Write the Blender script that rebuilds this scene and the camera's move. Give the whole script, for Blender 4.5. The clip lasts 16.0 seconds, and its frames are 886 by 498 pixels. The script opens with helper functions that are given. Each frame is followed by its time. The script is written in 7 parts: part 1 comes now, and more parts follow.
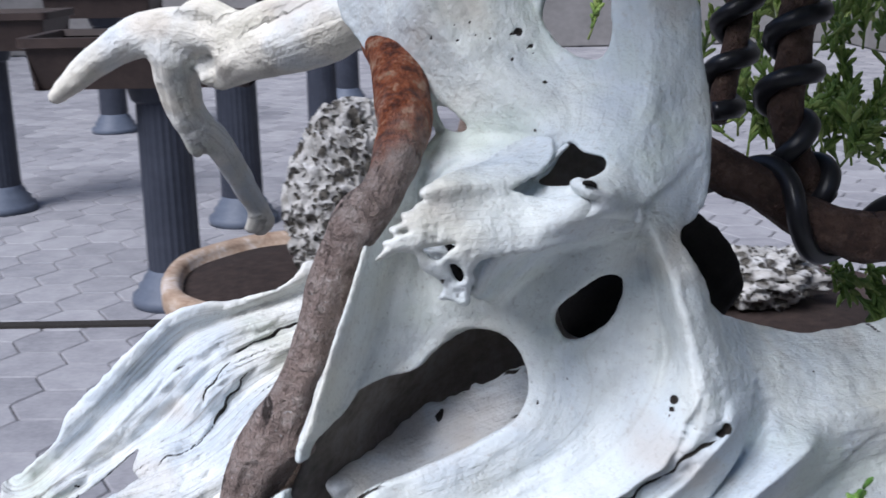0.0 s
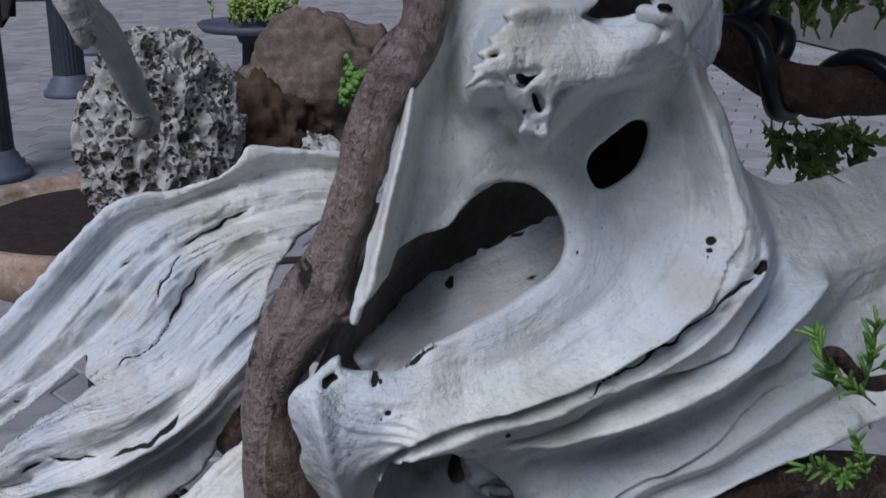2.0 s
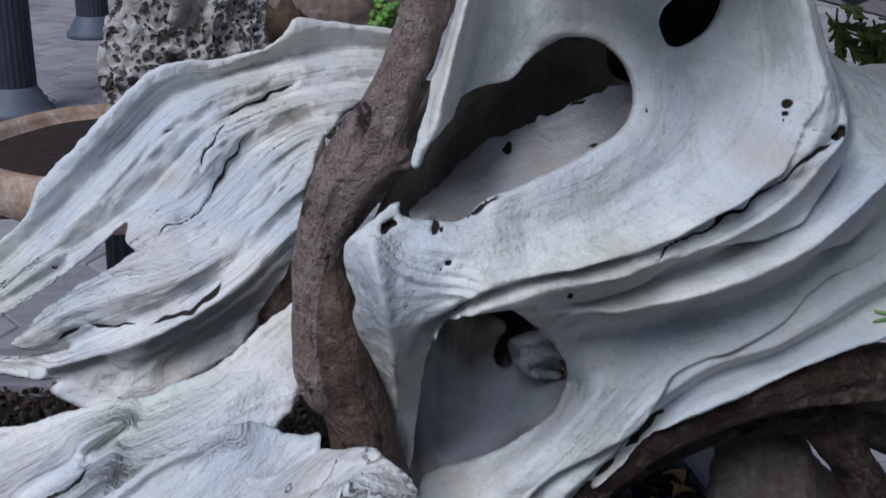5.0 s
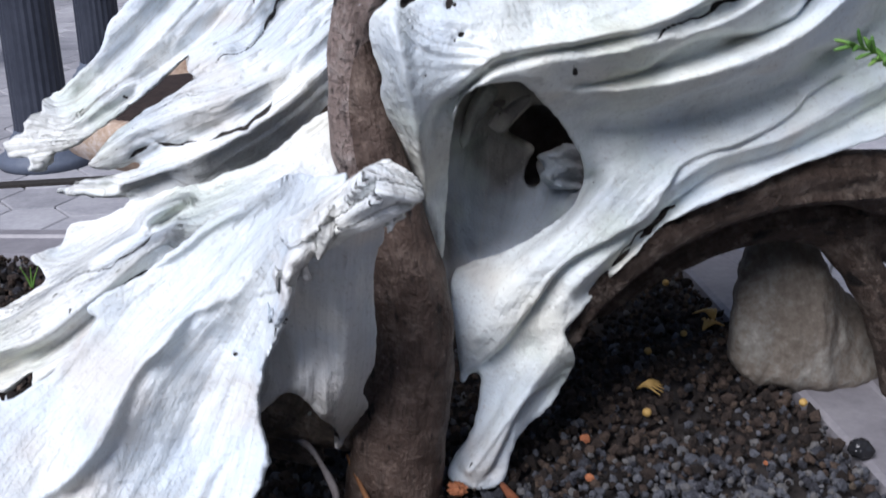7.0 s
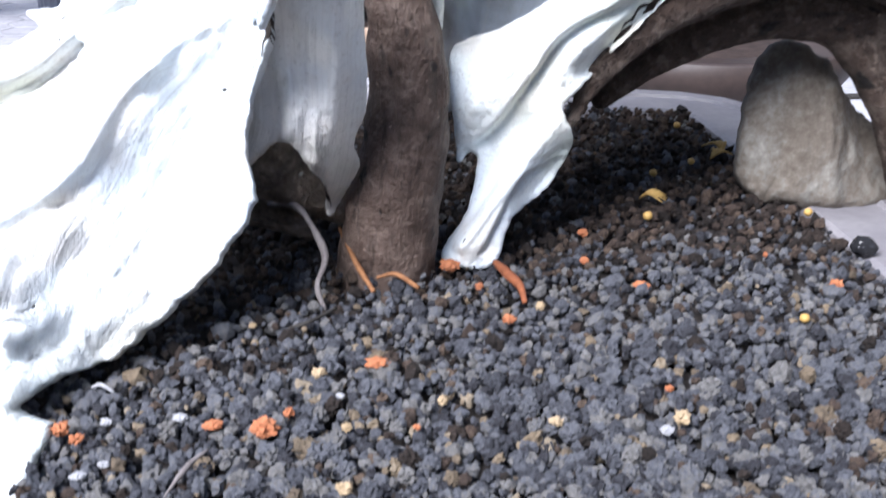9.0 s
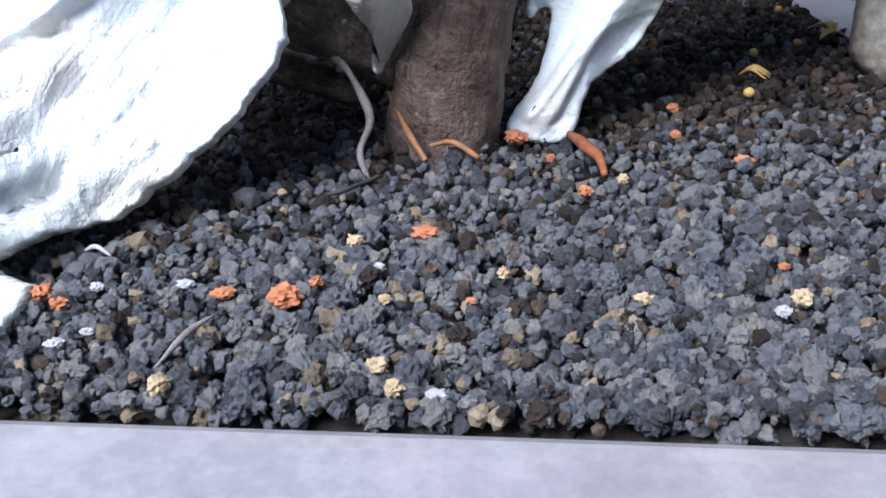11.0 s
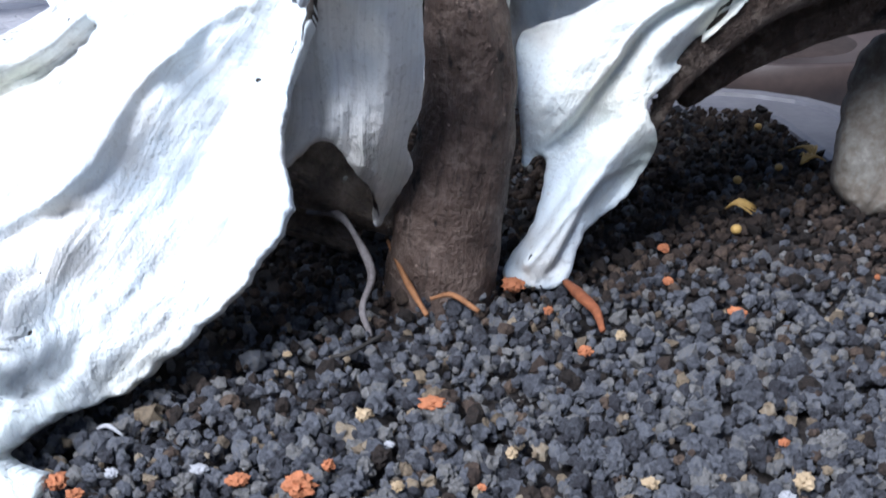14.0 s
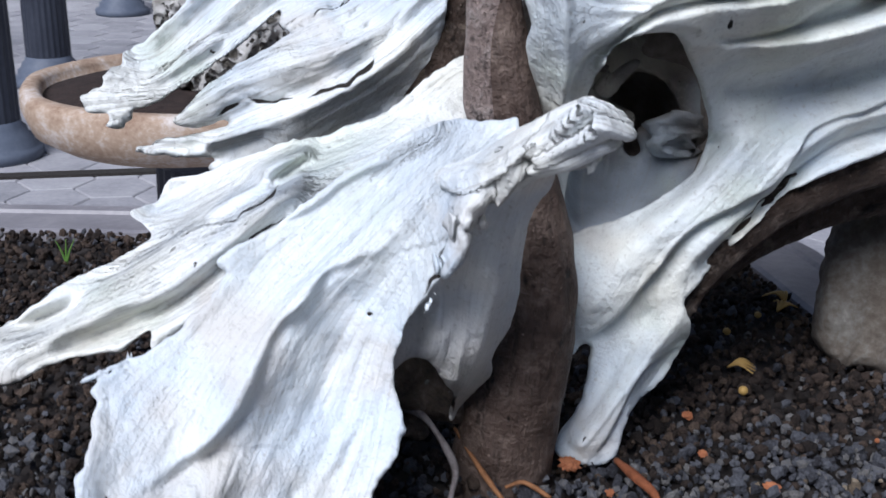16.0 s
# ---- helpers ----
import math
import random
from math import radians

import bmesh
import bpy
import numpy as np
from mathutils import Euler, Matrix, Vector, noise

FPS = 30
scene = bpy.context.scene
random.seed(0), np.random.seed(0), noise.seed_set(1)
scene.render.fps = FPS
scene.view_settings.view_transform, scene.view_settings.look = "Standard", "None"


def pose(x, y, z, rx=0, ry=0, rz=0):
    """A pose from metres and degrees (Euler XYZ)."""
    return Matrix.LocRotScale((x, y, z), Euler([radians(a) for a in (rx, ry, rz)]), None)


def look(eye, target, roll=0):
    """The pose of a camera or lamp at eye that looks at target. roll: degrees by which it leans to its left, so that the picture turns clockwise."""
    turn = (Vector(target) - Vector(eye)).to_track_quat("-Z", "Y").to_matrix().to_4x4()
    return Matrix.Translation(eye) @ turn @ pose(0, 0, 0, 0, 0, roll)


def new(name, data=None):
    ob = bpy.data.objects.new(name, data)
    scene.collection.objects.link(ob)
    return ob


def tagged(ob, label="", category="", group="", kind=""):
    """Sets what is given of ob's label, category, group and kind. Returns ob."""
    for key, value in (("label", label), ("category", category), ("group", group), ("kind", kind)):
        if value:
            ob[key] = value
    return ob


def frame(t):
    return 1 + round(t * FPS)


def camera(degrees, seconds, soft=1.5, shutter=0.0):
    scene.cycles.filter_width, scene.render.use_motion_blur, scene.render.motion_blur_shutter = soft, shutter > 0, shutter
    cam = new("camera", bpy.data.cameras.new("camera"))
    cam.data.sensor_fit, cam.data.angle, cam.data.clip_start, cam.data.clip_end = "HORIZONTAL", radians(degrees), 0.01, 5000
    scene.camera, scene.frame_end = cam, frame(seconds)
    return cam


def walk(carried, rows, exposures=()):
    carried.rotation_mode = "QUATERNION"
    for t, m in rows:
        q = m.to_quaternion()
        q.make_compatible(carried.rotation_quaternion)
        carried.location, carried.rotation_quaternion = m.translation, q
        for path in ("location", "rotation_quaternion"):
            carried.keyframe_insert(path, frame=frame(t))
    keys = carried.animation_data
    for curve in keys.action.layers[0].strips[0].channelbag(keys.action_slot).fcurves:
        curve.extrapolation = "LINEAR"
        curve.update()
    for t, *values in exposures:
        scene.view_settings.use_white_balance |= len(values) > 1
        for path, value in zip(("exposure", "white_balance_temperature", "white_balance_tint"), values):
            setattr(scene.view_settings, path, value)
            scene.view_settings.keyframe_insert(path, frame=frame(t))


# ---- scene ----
cam = camera(42.2, 16.0, soft=1.6, shutter=0.5)
METRES, EYE, TILT, LEAN, TURN = 0.75, 1.15, -15.0, 1.0, 0.0
ROWS = [
    (0.0, 0.0, 0.0, 0.0, 0.0, 0.0, 0.0),
    (0.5, -0.0669, 0.038, 0.0007, -5.16, -0.66, 0.85),
    (1.0, -0.1048, 0.0438, -0.0129, -9.44, -1.41, 1.88),
    (1.5, -0.1531, 0.0425, -0.0317, -11.58, -2.0, 2.4),
    (2.0, -0.1542, 0.0514, -0.0529, -12.66, -2.6, 2.58),
    (2.5, -0.1594, 0.0656, -0.061, -12.59, -3.12, 2.31),
    (3.0, -0.1706, 0.0919, -0.0719, -12.13, -3.39, 1.63),
    (3.5, -0.1733, 0.1069, -0.08, -12.18, -3.84, 1.06),
    (6.0, -0.1731, 0.033, -0.1494, -10.46, -4.75, 1.6),
    (6.5, -0.1698, 0.0083, -0.1819, -9.11, -4.84, 1.94),
    (7.0, -0.1557, -0.002, -0.2159, -7.63, -5.25, 2.27),
    (7.5, -0.1473, -0.0007, -0.2408, -7.57, -5.79, 2.54),
    (8.0, -0.1473, 0.0013, -0.281, -7.2, -6.38, 2.04),
    (8.5, -0.1444, -0.009, -0.3143, -6.46, -6.09, 1.25),
    (9.0, -0.1373, -0.0082, -0.3496, -5.94, -6.2, 0.8),
    (9.5, -0.1411, 0.0143, -0.3856, -4.63, -6.86, 0.19),
    (12.0, -0.1172, 0.1289, -0.3996, -1.98, -8.8, 0.09),
    (12.5, -0.1258, 0.1372, -0.3907, -1.9, -8.67, -0.14),
    (13.0, -0.1353, 0.1238, -0.382, -1.93, -8.45, -0.21),
    (13.5, -0.1338, 0.1044, -0.3655, -2.62, -7.42, 0.16),
    (14.0, -0.1421, 0.0867, -0.3502, -4.02, -6.2, 0.23),
    (14.5, -0.164, 0.0699, -0.3272, -5.27, -5.3, -0.09),
    (15.0, -0.193, 0.0577, -0.2987, -6.69, -4.45, -0.14),
    (15.5, -0.2323, 0.0411, -0.2733, -8.74, -4.09, 0.45),
    (16.0, -0.2668, 0.0457, -0.2443, -11.02, -4.83, 1.02),
]
EXPOSURES = [(0.0, 0.58, 5810, 14), (0.8, 0.48, 5810, 14), (1.5, -0.13, 5710, 15), (2.2, -0.39, 5710, 16), (3.5, -0.34, 5660, 16), (6.0, -0.14, 5750, 16), (6.5, 0.25, 5800, 15), (7.0, 0.65, 5850, 15), (8.0, 1.05, 5900, 14), (9.0, 1.85, 5810, 14), (9.5, 2.15, 5810, 14), (11.8, 1.45, 5500, 11), (12.5, 1.40, 5450, 11), (13.5, 1.55, 5450, 11), (14.5, 1.12, 5710, 12), (15.5, 0.66, 5800, 13), (16.0, 0.56, 5750, 13)]
walk(cam, [(t, pose(0, 0, EYE, TILT, LEAN, TURN) @ pose(METRES * x, METRES * y, METRES * z, 90 + pitch, roll, yaw)) for t, x, y, z, yaw, pitch, roll in ROWS], EXPOSURES)

# ---- world and light ----
world = bpy.data.worlds.new("sky")
scene.world = world
world.use_nodes = True
wn = world.node_tree.nodes
sky = wn.new("ShaderNodeTexSky")
sky.sky_type = "NISHITA"
sky.sun_disc = False
SUN_HEIGHT, SUN_TURN = 48.0, 221.0
sky.sun_elevation, sky.sun_rotation = radians(SUN_HEIGHT), radians(SUN_TURN)
wn["Background"].inputs["Strength"].default_value = 0.072
world.node_tree.links.new(sky.outputs["Color"], wn["Background"].inputs["Color"])
sun = new("sun", bpy.data.lights.new("sun", "SUN"))
sun.data.energy, sun.data.angle, sun.data.color = 3.0, radians(34), (1.0, 0.97, 0.93)
sh, sr = radians(SUN_HEIGHT), radians(SUN_TURN)
sun_way = Vector((math.sin(sr) * math.cos(sh), math.cos(sr) * math.cos(sh), math.sin(sh)))
sun.matrix_world = look(sun_way * 10, (0, 0, 0))


# ---- materials ----
def nodes_of(name):
    mat = bpy.data.materials.new(name)
    mat.use_nodes = True
    nt = mat.node_tree
    return mat, nt, nt.nodes["Principled BSDF"]


def nd(nt, kind, **sets):
    n = nt.nodes.new("ShaderNode" + kind)
    for k, v in sets.items():
        if k in n.inputs:
            n.inputs[k].default_value = v
    return n


def ramp(nt, fac, *stops):
    r = nt.nodes.new("ShaderNodeValToRGB")
    e = r.color_ramp.elements
    while len(e) < len(stops):
        e.new(0.5)
    for el, (at, col) in zip(e, stops):
        el.position = at
        el.color = (*col, 1) if len(col) == 3 else col
    nt.links.new(fac, r.inputs["Fac"])
    return r.outputs["Color"]


def mixc(nt, fac, a, b, mode="MIX"):
    m = nt.nodes.new("ShaderNodeMix")
    m.data_type, m.blend_type = "RGBA", mode
    for sock, v in ((m.inputs["Factor"], fac), (m.inputs["A"], a), (m.inputs["B"], b)):
        if isinstance(v, (int, float)):
            sock.default_value = v
        elif isinstance(v, tuple):
            sock.default_value = (*v, 1)
        else:
            nt.links.new(v, sock)
    return [o for o in m.outputs if o.type == "RGBA"][0]


def noise_of(nt, vec, scale, detail=4.0, rough=0.55, dist=0.0):
    n = nd(nt, "TexNoise", Scale=scale, Detail=detail, Roughness=rough, Distortion=dist)
    if vec is not None:
        nt.links.new(vec, n.inputs["Vector"])
    return n.outputs["Fac"]


def place(nt, scale=(1, 1, 1), source="position"):
    if source == "position":
        out = nt.nodes.new("ShaderNodeNewGeometry").outputs["Position"]
    elif source == "object":
        out = nt.nodes.new("ShaderNodeTexCoord").outputs["Object"]
    else:
        a = nt.nodes.new("ShaderNodeAttribute")
        a.attribute_name = source
        out = a.outputs["Vector"]
    m = nd(nt, "Mapping", Scale=scale)
    nt.links.new(out, m.inputs["Vector"])
    return m.outputs["Vector"]


def bump(nt, height, strength, distance, before=None):
    b = nd(nt, "Bump", Strength=strength, Distance=distance)
    nt.links.new(height, b.inputs["Height"])
    if before is not None:
        nt.links.new(before, b.inputs["Normal"])
    return b.outputs["Normal"]


def mathn(nt, op, a, b=0.0):
    m = nt.nodes.new("ShaderNodeMath")
    m.operation = op
    for sock, v in zip(m.inputs, (a, b)):
        if isinstance(v, (int, float)):
            sock.default_value = v
        else:
            nt.links.new(v, sock)
    return m.outputs[0]


def deadwood(name, tint, streak, grain=1.0):
    """Bleached dead wood: chalky, with streaks along the grain, soft stains, dark pores and filled cracks."""
    mat, nt, p = nodes_of(name)
    along = place(nt, (9, 620, 1), "flow")
    wide = place(nt, (6, 190, 1), "flow")
    pos = place(nt)
    fine = noise_of(nt, along, 1.0, 5, 0.6)
    broad = noise_of(nt, wide, 1.0, 4, 0.55)
    patch = noise_of(nt, pos, 24, 6, 0.68)
    speck = noise_of(nt, pos, 240, 2, 0.5)
    hue = noise_of(nt, pos, 11, 3, 0.55)
    hue_b = noise_of(nt, place(nt, (1.0, 0.6, 1.3)), 15, 3, 0.55)
    grit = noise_of(nt, pos, 420, 4, 0.65)
    base = ramp(nt, patch, (0.30, tuple(0.74 * c for c in tint)), (0.5, tint), (0.70, tuple(min(0.92, 1.08 * c) for c in tint)))
    base = mixc(nt, ramp(nt, hue, (0.48, (0, 0, 0)), (0.64, (0.75, 0.75, 0.75))), base, (0.55, 0.62, 0.69))
    base = mixc(nt, ramp(nt, hue, (0.34, (0.6, 0.6, 0.6)), (0.46, (0, 0, 0))), base, (0.72, 0.69, 0.57))
    base = mixc(nt, ramp(nt, hue_b, (0.56, (0, 0, 0)), (0.70, (0.5, 0.5, 0.5))), base, (0.55, 0.62, 0.52))
    base = mixc(nt, ramp(nt, hue_b, (0.30, (0.55, 0.55, 0.55)), (0.42, (0, 0, 0))), base, (0.56, 0.50, 0.43))
    base = mixc(nt, ramp(nt, fine, (0.28, (streak, streak, streak)), (0.44, (0, 0, 0))), base, (0.38, 0.36, 0.32))
    base = mixc(nt, ramp(nt, broad, (0.26, (streak, streak, streak)), (0.42, (0, 0, 0))), base, (0.48, 0.46, 0.41))
    waves = []
    for size, dist in (((14, 70, 1), 5.0), ((22, 170, 1), 7.0)):
        w = nd(nt, "TexWave", Scale=1.0, Distortion=dist, Detail=3.0)
        w.wave_type, w.bands_direction, w.wave_profile = "BANDS", "Y", "SAW"
        nt.links.new(place(nt, size, "flow"), w.inputs["Vector"])
        waves.append(w.outputs["Fac"])
    where = ramp(nt, noise_of(nt, pos, 17, 3, 0.6), (0.34, (0.12, 0.12, 0.12)), (0.62, (1, 1, 1)))
    base = mixc(nt, mathn(nt, "MULTIPLY", ramp(nt, waves[0], (0.0, (1, 1, 1)), (0.16, (0, 0, 0))), mathn(nt, "MULTIPLY", where, 0.55 * grain * grain)), base, (0.30, 0.28, 0.24))
    base = mixc(nt, ramp(nt, grit, (0.30, (0.45, 0.45, 0.45)), (0.44, (0, 0, 0))), base, (0.40, 0.38, 0.34))
    pores = mathn(nt, "MULTIPLY", ramp(nt, speck, (0.22, (1, 1, 1)), (0.27, (0, 0, 0))), ramp(nt, noise_of(nt, pos, 26, 2), (0.52, (0, 0, 0)), (0.62, (1, 1, 1))))
    base = mixc(nt, pores, base, (0.03, 0.025, 0.02))
    crack = nt.nodes.new("ShaderNodeAttribute")
    crack.attribute_name = "dirt"
    base = mixc(nt, ramp(nt, mathn(nt, "MULTIPLY", crack.outputs["Fac"], mathn(nt, "ADD", mathn(nt, "MULTIPLY", speck, 0.5), 0.75)), (0.4, (0, 0, 0)), (0.6, (1, 1, 1))), base, (0.022, 0.018, 0.015))
    nt.links.new(base, p.inputs["Base Color"])
    p.inputs["Roughness"].default_value = 0.75
    p.inputs["Specular IOR Level"].default_value = 0.25
    n = bump(nt, mathn(nt, "MULTIPLY", waves[0], where), 1.0, 0.0013 * grain)
    n = bump(nt, mathn(nt, "MULTIPLY", waves[1], where), 1.0, 0.0006 * grain, n)
    n = bump(nt, broad, 0.35 * grain, 0.005, n)
    n = bump(nt, fine, 0.3 * grain, 0.002, n)
    n = bump(nt, noise_of(nt, pos, 60, 5, 0.6), 0.55, 0.006, n)
    n = bump(nt, noise_of(nt, pos, 170, 4, 0.65), 0.5, 0.0022, n)
    n = bump(nt, grit, 0.3, 0.0010, n)
    nt.links.new(n, p.inputs["Normal"])
    return mat


def bark(name, dark, mid, light, flake=None, relief_of=1.0):
    """Living or dead bark: mottled, finely cracked along the grain."""
    mat, nt, p = nodes_of(name)
    along = place(nt, (45, 260, 1), "flow")
    pos = place(nt)
    a = noise_of(nt, along, 1.0, 5, 0.65)
    b = noise_of(nt, pos, 75, 6, 0.7)
    c = noise_of(nt, pos, 220, 3, 0.6)
    col = ramp(nt, b, (0.3, dark), (0.5, mid), (0.7, light))
    col = mixc(nt, ramp(nt, a, (0.3, (0.8, 0.8, 0.8)), (0.46, (0, 0, 0))), col, tuple(0.45 * v for v in dark))
    nick = noise_of(nt, place(nt, (60, 130, 1), "flow"), 1.0, 3, 0.5)
    col = mixc(nt, ramp(nt, nick, (0.31, (1, 1, 1)), (0.37, (0, 0, 0))), col, tuple(0.25 * v for v in dark))
    scab = noise_of(nt, pos, 90, 4, 0.7)
    col = mixc(nt, ramp(nt, scab, (0.56, (0, 0, 0)), (0.66, (0.6, 0.6, 0.6))), col, tuple(min(1, 1.25 * v) for v in light))
    col = mixc(nt, ramp(nt, c, (0.68, (0, 0, 0)), (0.74, (0.9, 0.9, 0.9))), col, tuple(min(0.6, 2.2 * v) for v in light))
    if flake:
        sep = nt.nodes.new("ShaderNodeSeparateXYZ")
        nt.links.new(pos, sep.inputs[0])
        up = mathn(nt, "ADD", sep.outputs["Z"], mathn(nt, "MULTIPLY", noise_of(nt, pos, 45, 3), 0.09))
        zone = ramp(nt, mathn(nt, "MULTIPLY", mathn(nt, "SUBTRACT", up, flake[1]), 30.0), (0.0, (0, 0, 0)), (1.0, (1, 1, 1)))
        scale = ramp(nt, noise_of(nt, pos, 120, 4, 0.7), (0.38, (0.10, 0.025, 0.012)), (0.52, flake[0]), (0.66, (0.55, 0.36, 0.24)))
        col = mixc(nt, zone, col, scale)
    nt.links.new(col, p.inputs["Base Color"])
    p.inputs["Roughness"].default_value = 0.62
    p.inputs["Specular IOR Level"].default_value = 0.35
    n = bump(nt, a, relief_of, 0.0045)
    n = bump(nt, noise_of(nt, pos, 150, 5, 0.7), 0.9 * relief_of, 0.0045, n)
    n = bump(nt, nick, 0.6 * relief_of, 0.003, n)
    n = bump(nt, b, 0.7 * relief_of, 0.006, n)
    n = bump(nt, c, 0.6, 0.0018, n)
    nt.links.new(n, p.inputs["Normal"])
    return mat


def stony(name, stops, scale, bump_size, rough=0.85, source="position", spread=0.0, per="island"):
    """Stone, clay, soil, concrete: two scales of mottling, with an optional step from piece to piece."""
    mat, nt, p = nodes_of(name)
    pos = place(nt, (1, 1, 1), source)
    a = noise_of(nt, pos, scale, 5, 0.6)
    b = noise_of(nt, pos, scale * 7, 4, 0.65)
    f = mathn(nt, "ADD", mathn(nt, "MULTIPLY", a, 0.6), mathn(nt, "MULTIPLY", b, 0.4))
    if spread:
        if per == "island":
            rnd = nt.nodes.new("ShaderNodeNewGeometry").outputs["Random Per Island"]
        else:
            rnd = nt.nodes.new("ShaderNodeObjectInfo").outputs["Random"]
        f = mathn(nt, "ADD", f, mathn(nt, "MULTIPLY", mathn(nt, "SUBTRACT", rnd, 0.5), spread))
    nt.links.new(ramp(nt, f, *stops), p.inputs["Base Color"])
    p.inputs["Roughness"].default_value = rough
    p.inputs["Specular IOR Level"].default_value = 0.3
    n = bump(nt, a, 0.5, bump_size)
    n = bump(nt, b, 0.6, bump_size * 0.35, n)
    nt.links.new(n, p.inputs["Normal"])
    return mat


def holed(name, low, high, hole):
    """Porous limestone: pale lumps between holes of two sizes, drawn as dark colour and bumps."""
    mat, nt, p = nodes_of(name)
    pos = place(nt)
    warp = nt.nodes.new("ShaderNodeMix")
    warp.data_type, warp.blend_type = "RGBA", "ADD"
    warp.inputs["Factor"].default_value = 0.02
    nt.links.new(pos, warp.inputs["A"])
    n = nd(nt, "TexNoise", Scale=30.0, Detail=3.0)
    nt.links.new(pos, n.inputs["Vector"])
    nt.links.new(n.outputs["Color"], warp.inputs["B"])
    where = [o for o in warp.outputs if o.type == "RGBA"][0]
    col = ramp(nt, noise_of(nt, pos, 40, 5, 0.65), (0.32, low), (0.66, high))
    heights = []
    for size, edge in ((34.0, 0.30), (75.0, 0.26)):
        v = nd(nt, "TexVoronoi", Scale=size)
        nt.links.new(where, v.inputs["Vector"])
        some = ramp(nt, noise_of(nt, pos, size * 0.4, 2), (0.42, (0, 0, 0)), (0.52, (1, 1, 1)))
        pit = mathn(nt, "MULTIPLY", ramp(nt, v.outputs["Distance"], (edge, (1, 1, 1)), (edge + 0.16, (0, 0, 0))), some)
        col = mixc(nt, pit, col, hole)
        heights.append(pit)
    nt.links.new(col, p.inputs["Base Color"])
    p.inputs["Roughness"].default_value = 0.95
    b = bump(nt, noise_of(nt, pos, 120, 5, 0.65), 0.7, 0.006)
    for h in heights:
        b = bump(nt, mathn(nt, "SUBTRACT", 1.0, h), 1.0, 0.012, b)
    nt.links.new(b, p.inputs["Normal"])
    return mat


WHITE = deadwood("bleached_deadwood", (0.745, 0.78, 0.755), 0.14, 0.4)
WHITE_SLAB = deadwood("chalky_deadwood", (0.665, 0.70, 0.70), 0.24, 0.72)
WHITE_ROUGH = deadwood("weathered_deadwood", (0.77, 0.78, 0.745), 0.5, 1.0)
# pale deadwood with the shade of the lower hollow put into its colour
SHADE_WOOD = deadwood("shade_darkened_deadwood", (0.195, 0.182, 0.172), 0.3, 0.35)
STAINED = deadwood("stained_deadwood", (0.80, 0.77, 0.71), 0.3, 0.6)
CREAM = deadwood("cream_deadwood", (0.82, 0.78, 0.68), 0.35, 0.6)
VEIN = bark("living_bark", (0.17, 0.124, 0.106), (0.33, 0.252, 0.22), (0.46, 0.39, 0.355), ((0.36, 0.10, 0.035), 1.10))
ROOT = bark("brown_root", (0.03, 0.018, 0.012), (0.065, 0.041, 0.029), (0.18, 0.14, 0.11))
EARTHY = bark("earthy_old_wood", (0.075, 0.056, 0.042), (0.20, 0.155, 0.118), (0.36, 0.295, 0.235))
VEIN_LOW = bark("dark_living_bark", (0.044, 0.028, 0.021), (0.090, 0.060, 0.046), (0.16, 0.118, 0.094), None, 0.45)
BRANCH = bark("dark_branch_bark", (0.035, 0.02, 0.016), (0.085, 0.048, 0.036), (0.15, 0.095, 0.07))
TWIGGREY = stony("grey_dry_twig", ((0.3, (0.06, 0.048, 0.044)), (0.7, (0.25, 0.225, 0.22))), 120, 0.0012, 0.85)
ORANGEBARK = stony("orange_bark", ((0.3, (0.11, 0.035, 0.015)), (0.7, (0.30, 0.10, 0.042))), 150, 0.0008, 0.85)
WETBLACK = stony("glossy_black_stone", ((0.3, (0.008, 0.008, 0.009)), (0.7, (0.02, 0.02, 0.022))), 40, 0.0002, 0.12)
# grey-brown inner wood, its colour darkened in part for the hollow's shade
INNER = stony("shaded_inner_wood", ((0.3, (0.14, 0.118, 0.10)), (0.5, (0.26, 0.23, 0.205)), (0.72, (0.38, 0.355, 0.325))), 30, 0.002, 0.85)
DARKWOOD = stony("dark_root_fibre", ((0.3, (0.025, 0.016, 0.010)), (0.7, (0.11, 0.07, 0.045))), 40, 0.004, 0.9)
CRACK = stony("dark_crack", ((0.3, (0.012, 0.01, 0.009)), (0.7, (0.05, 0.045, 0.04))), 120, 0.001)
# near-black that puts shade into holes and gaps, also used for dark broken ends
GAP_BLACK = stony("gap_black", ((0.3, (0.004, 0.0035, 0.003)), (0.7, (0.016, 0.013, 0.011))), 90, 0.001, 0.95)
GRAVEL = stony("lava_gravel", ((0.2, (0.022, 0.021, 0.025)), (0.40, (0.058, 0.060, 0.070)), (0.58, (0.108, 0.112, 0.128)), (0.74, (0.138, 0.130, 0.120)), (0.88, (0.21, 0.21, 0.215))), 700, 0.004, 0.95, spread=0.55)
GRAVEL_BROWN = stony("peaty_gravel", ((0.2, (0.009, 0.007, 0.006)), (0.42, (0.025, 0.018, 0.0145)), (0.62, (0.052, 0.036, 0.028)), (0.85, (0.12, 0.085, 0.06))), 700, 0.004, 0.95, spread=0.5)
GRAVEL_TAN = stony("ochre_gravel", ((0.3, (0.09, 0.07, 0.05)), (0.6, (0.19, 0.145, 0.095)), (0.85, (0.28, 0.24, 0.18))), 500, 0.003, 0.95, spread=0.45)
SOIL = stony("dark_soil", ((0.3, (0.016, 0.013, 0.012)), (0.7, (0.05, 0.042, 0.038))), 160, 0.003, 0.95)
POTSOIL = stony("brown_pot_soil", ((0.3, (0.010, 0.007, 0.006)), (0.7, (0.055, 0.037, 0.031))), 55, 0.012, 0.95)
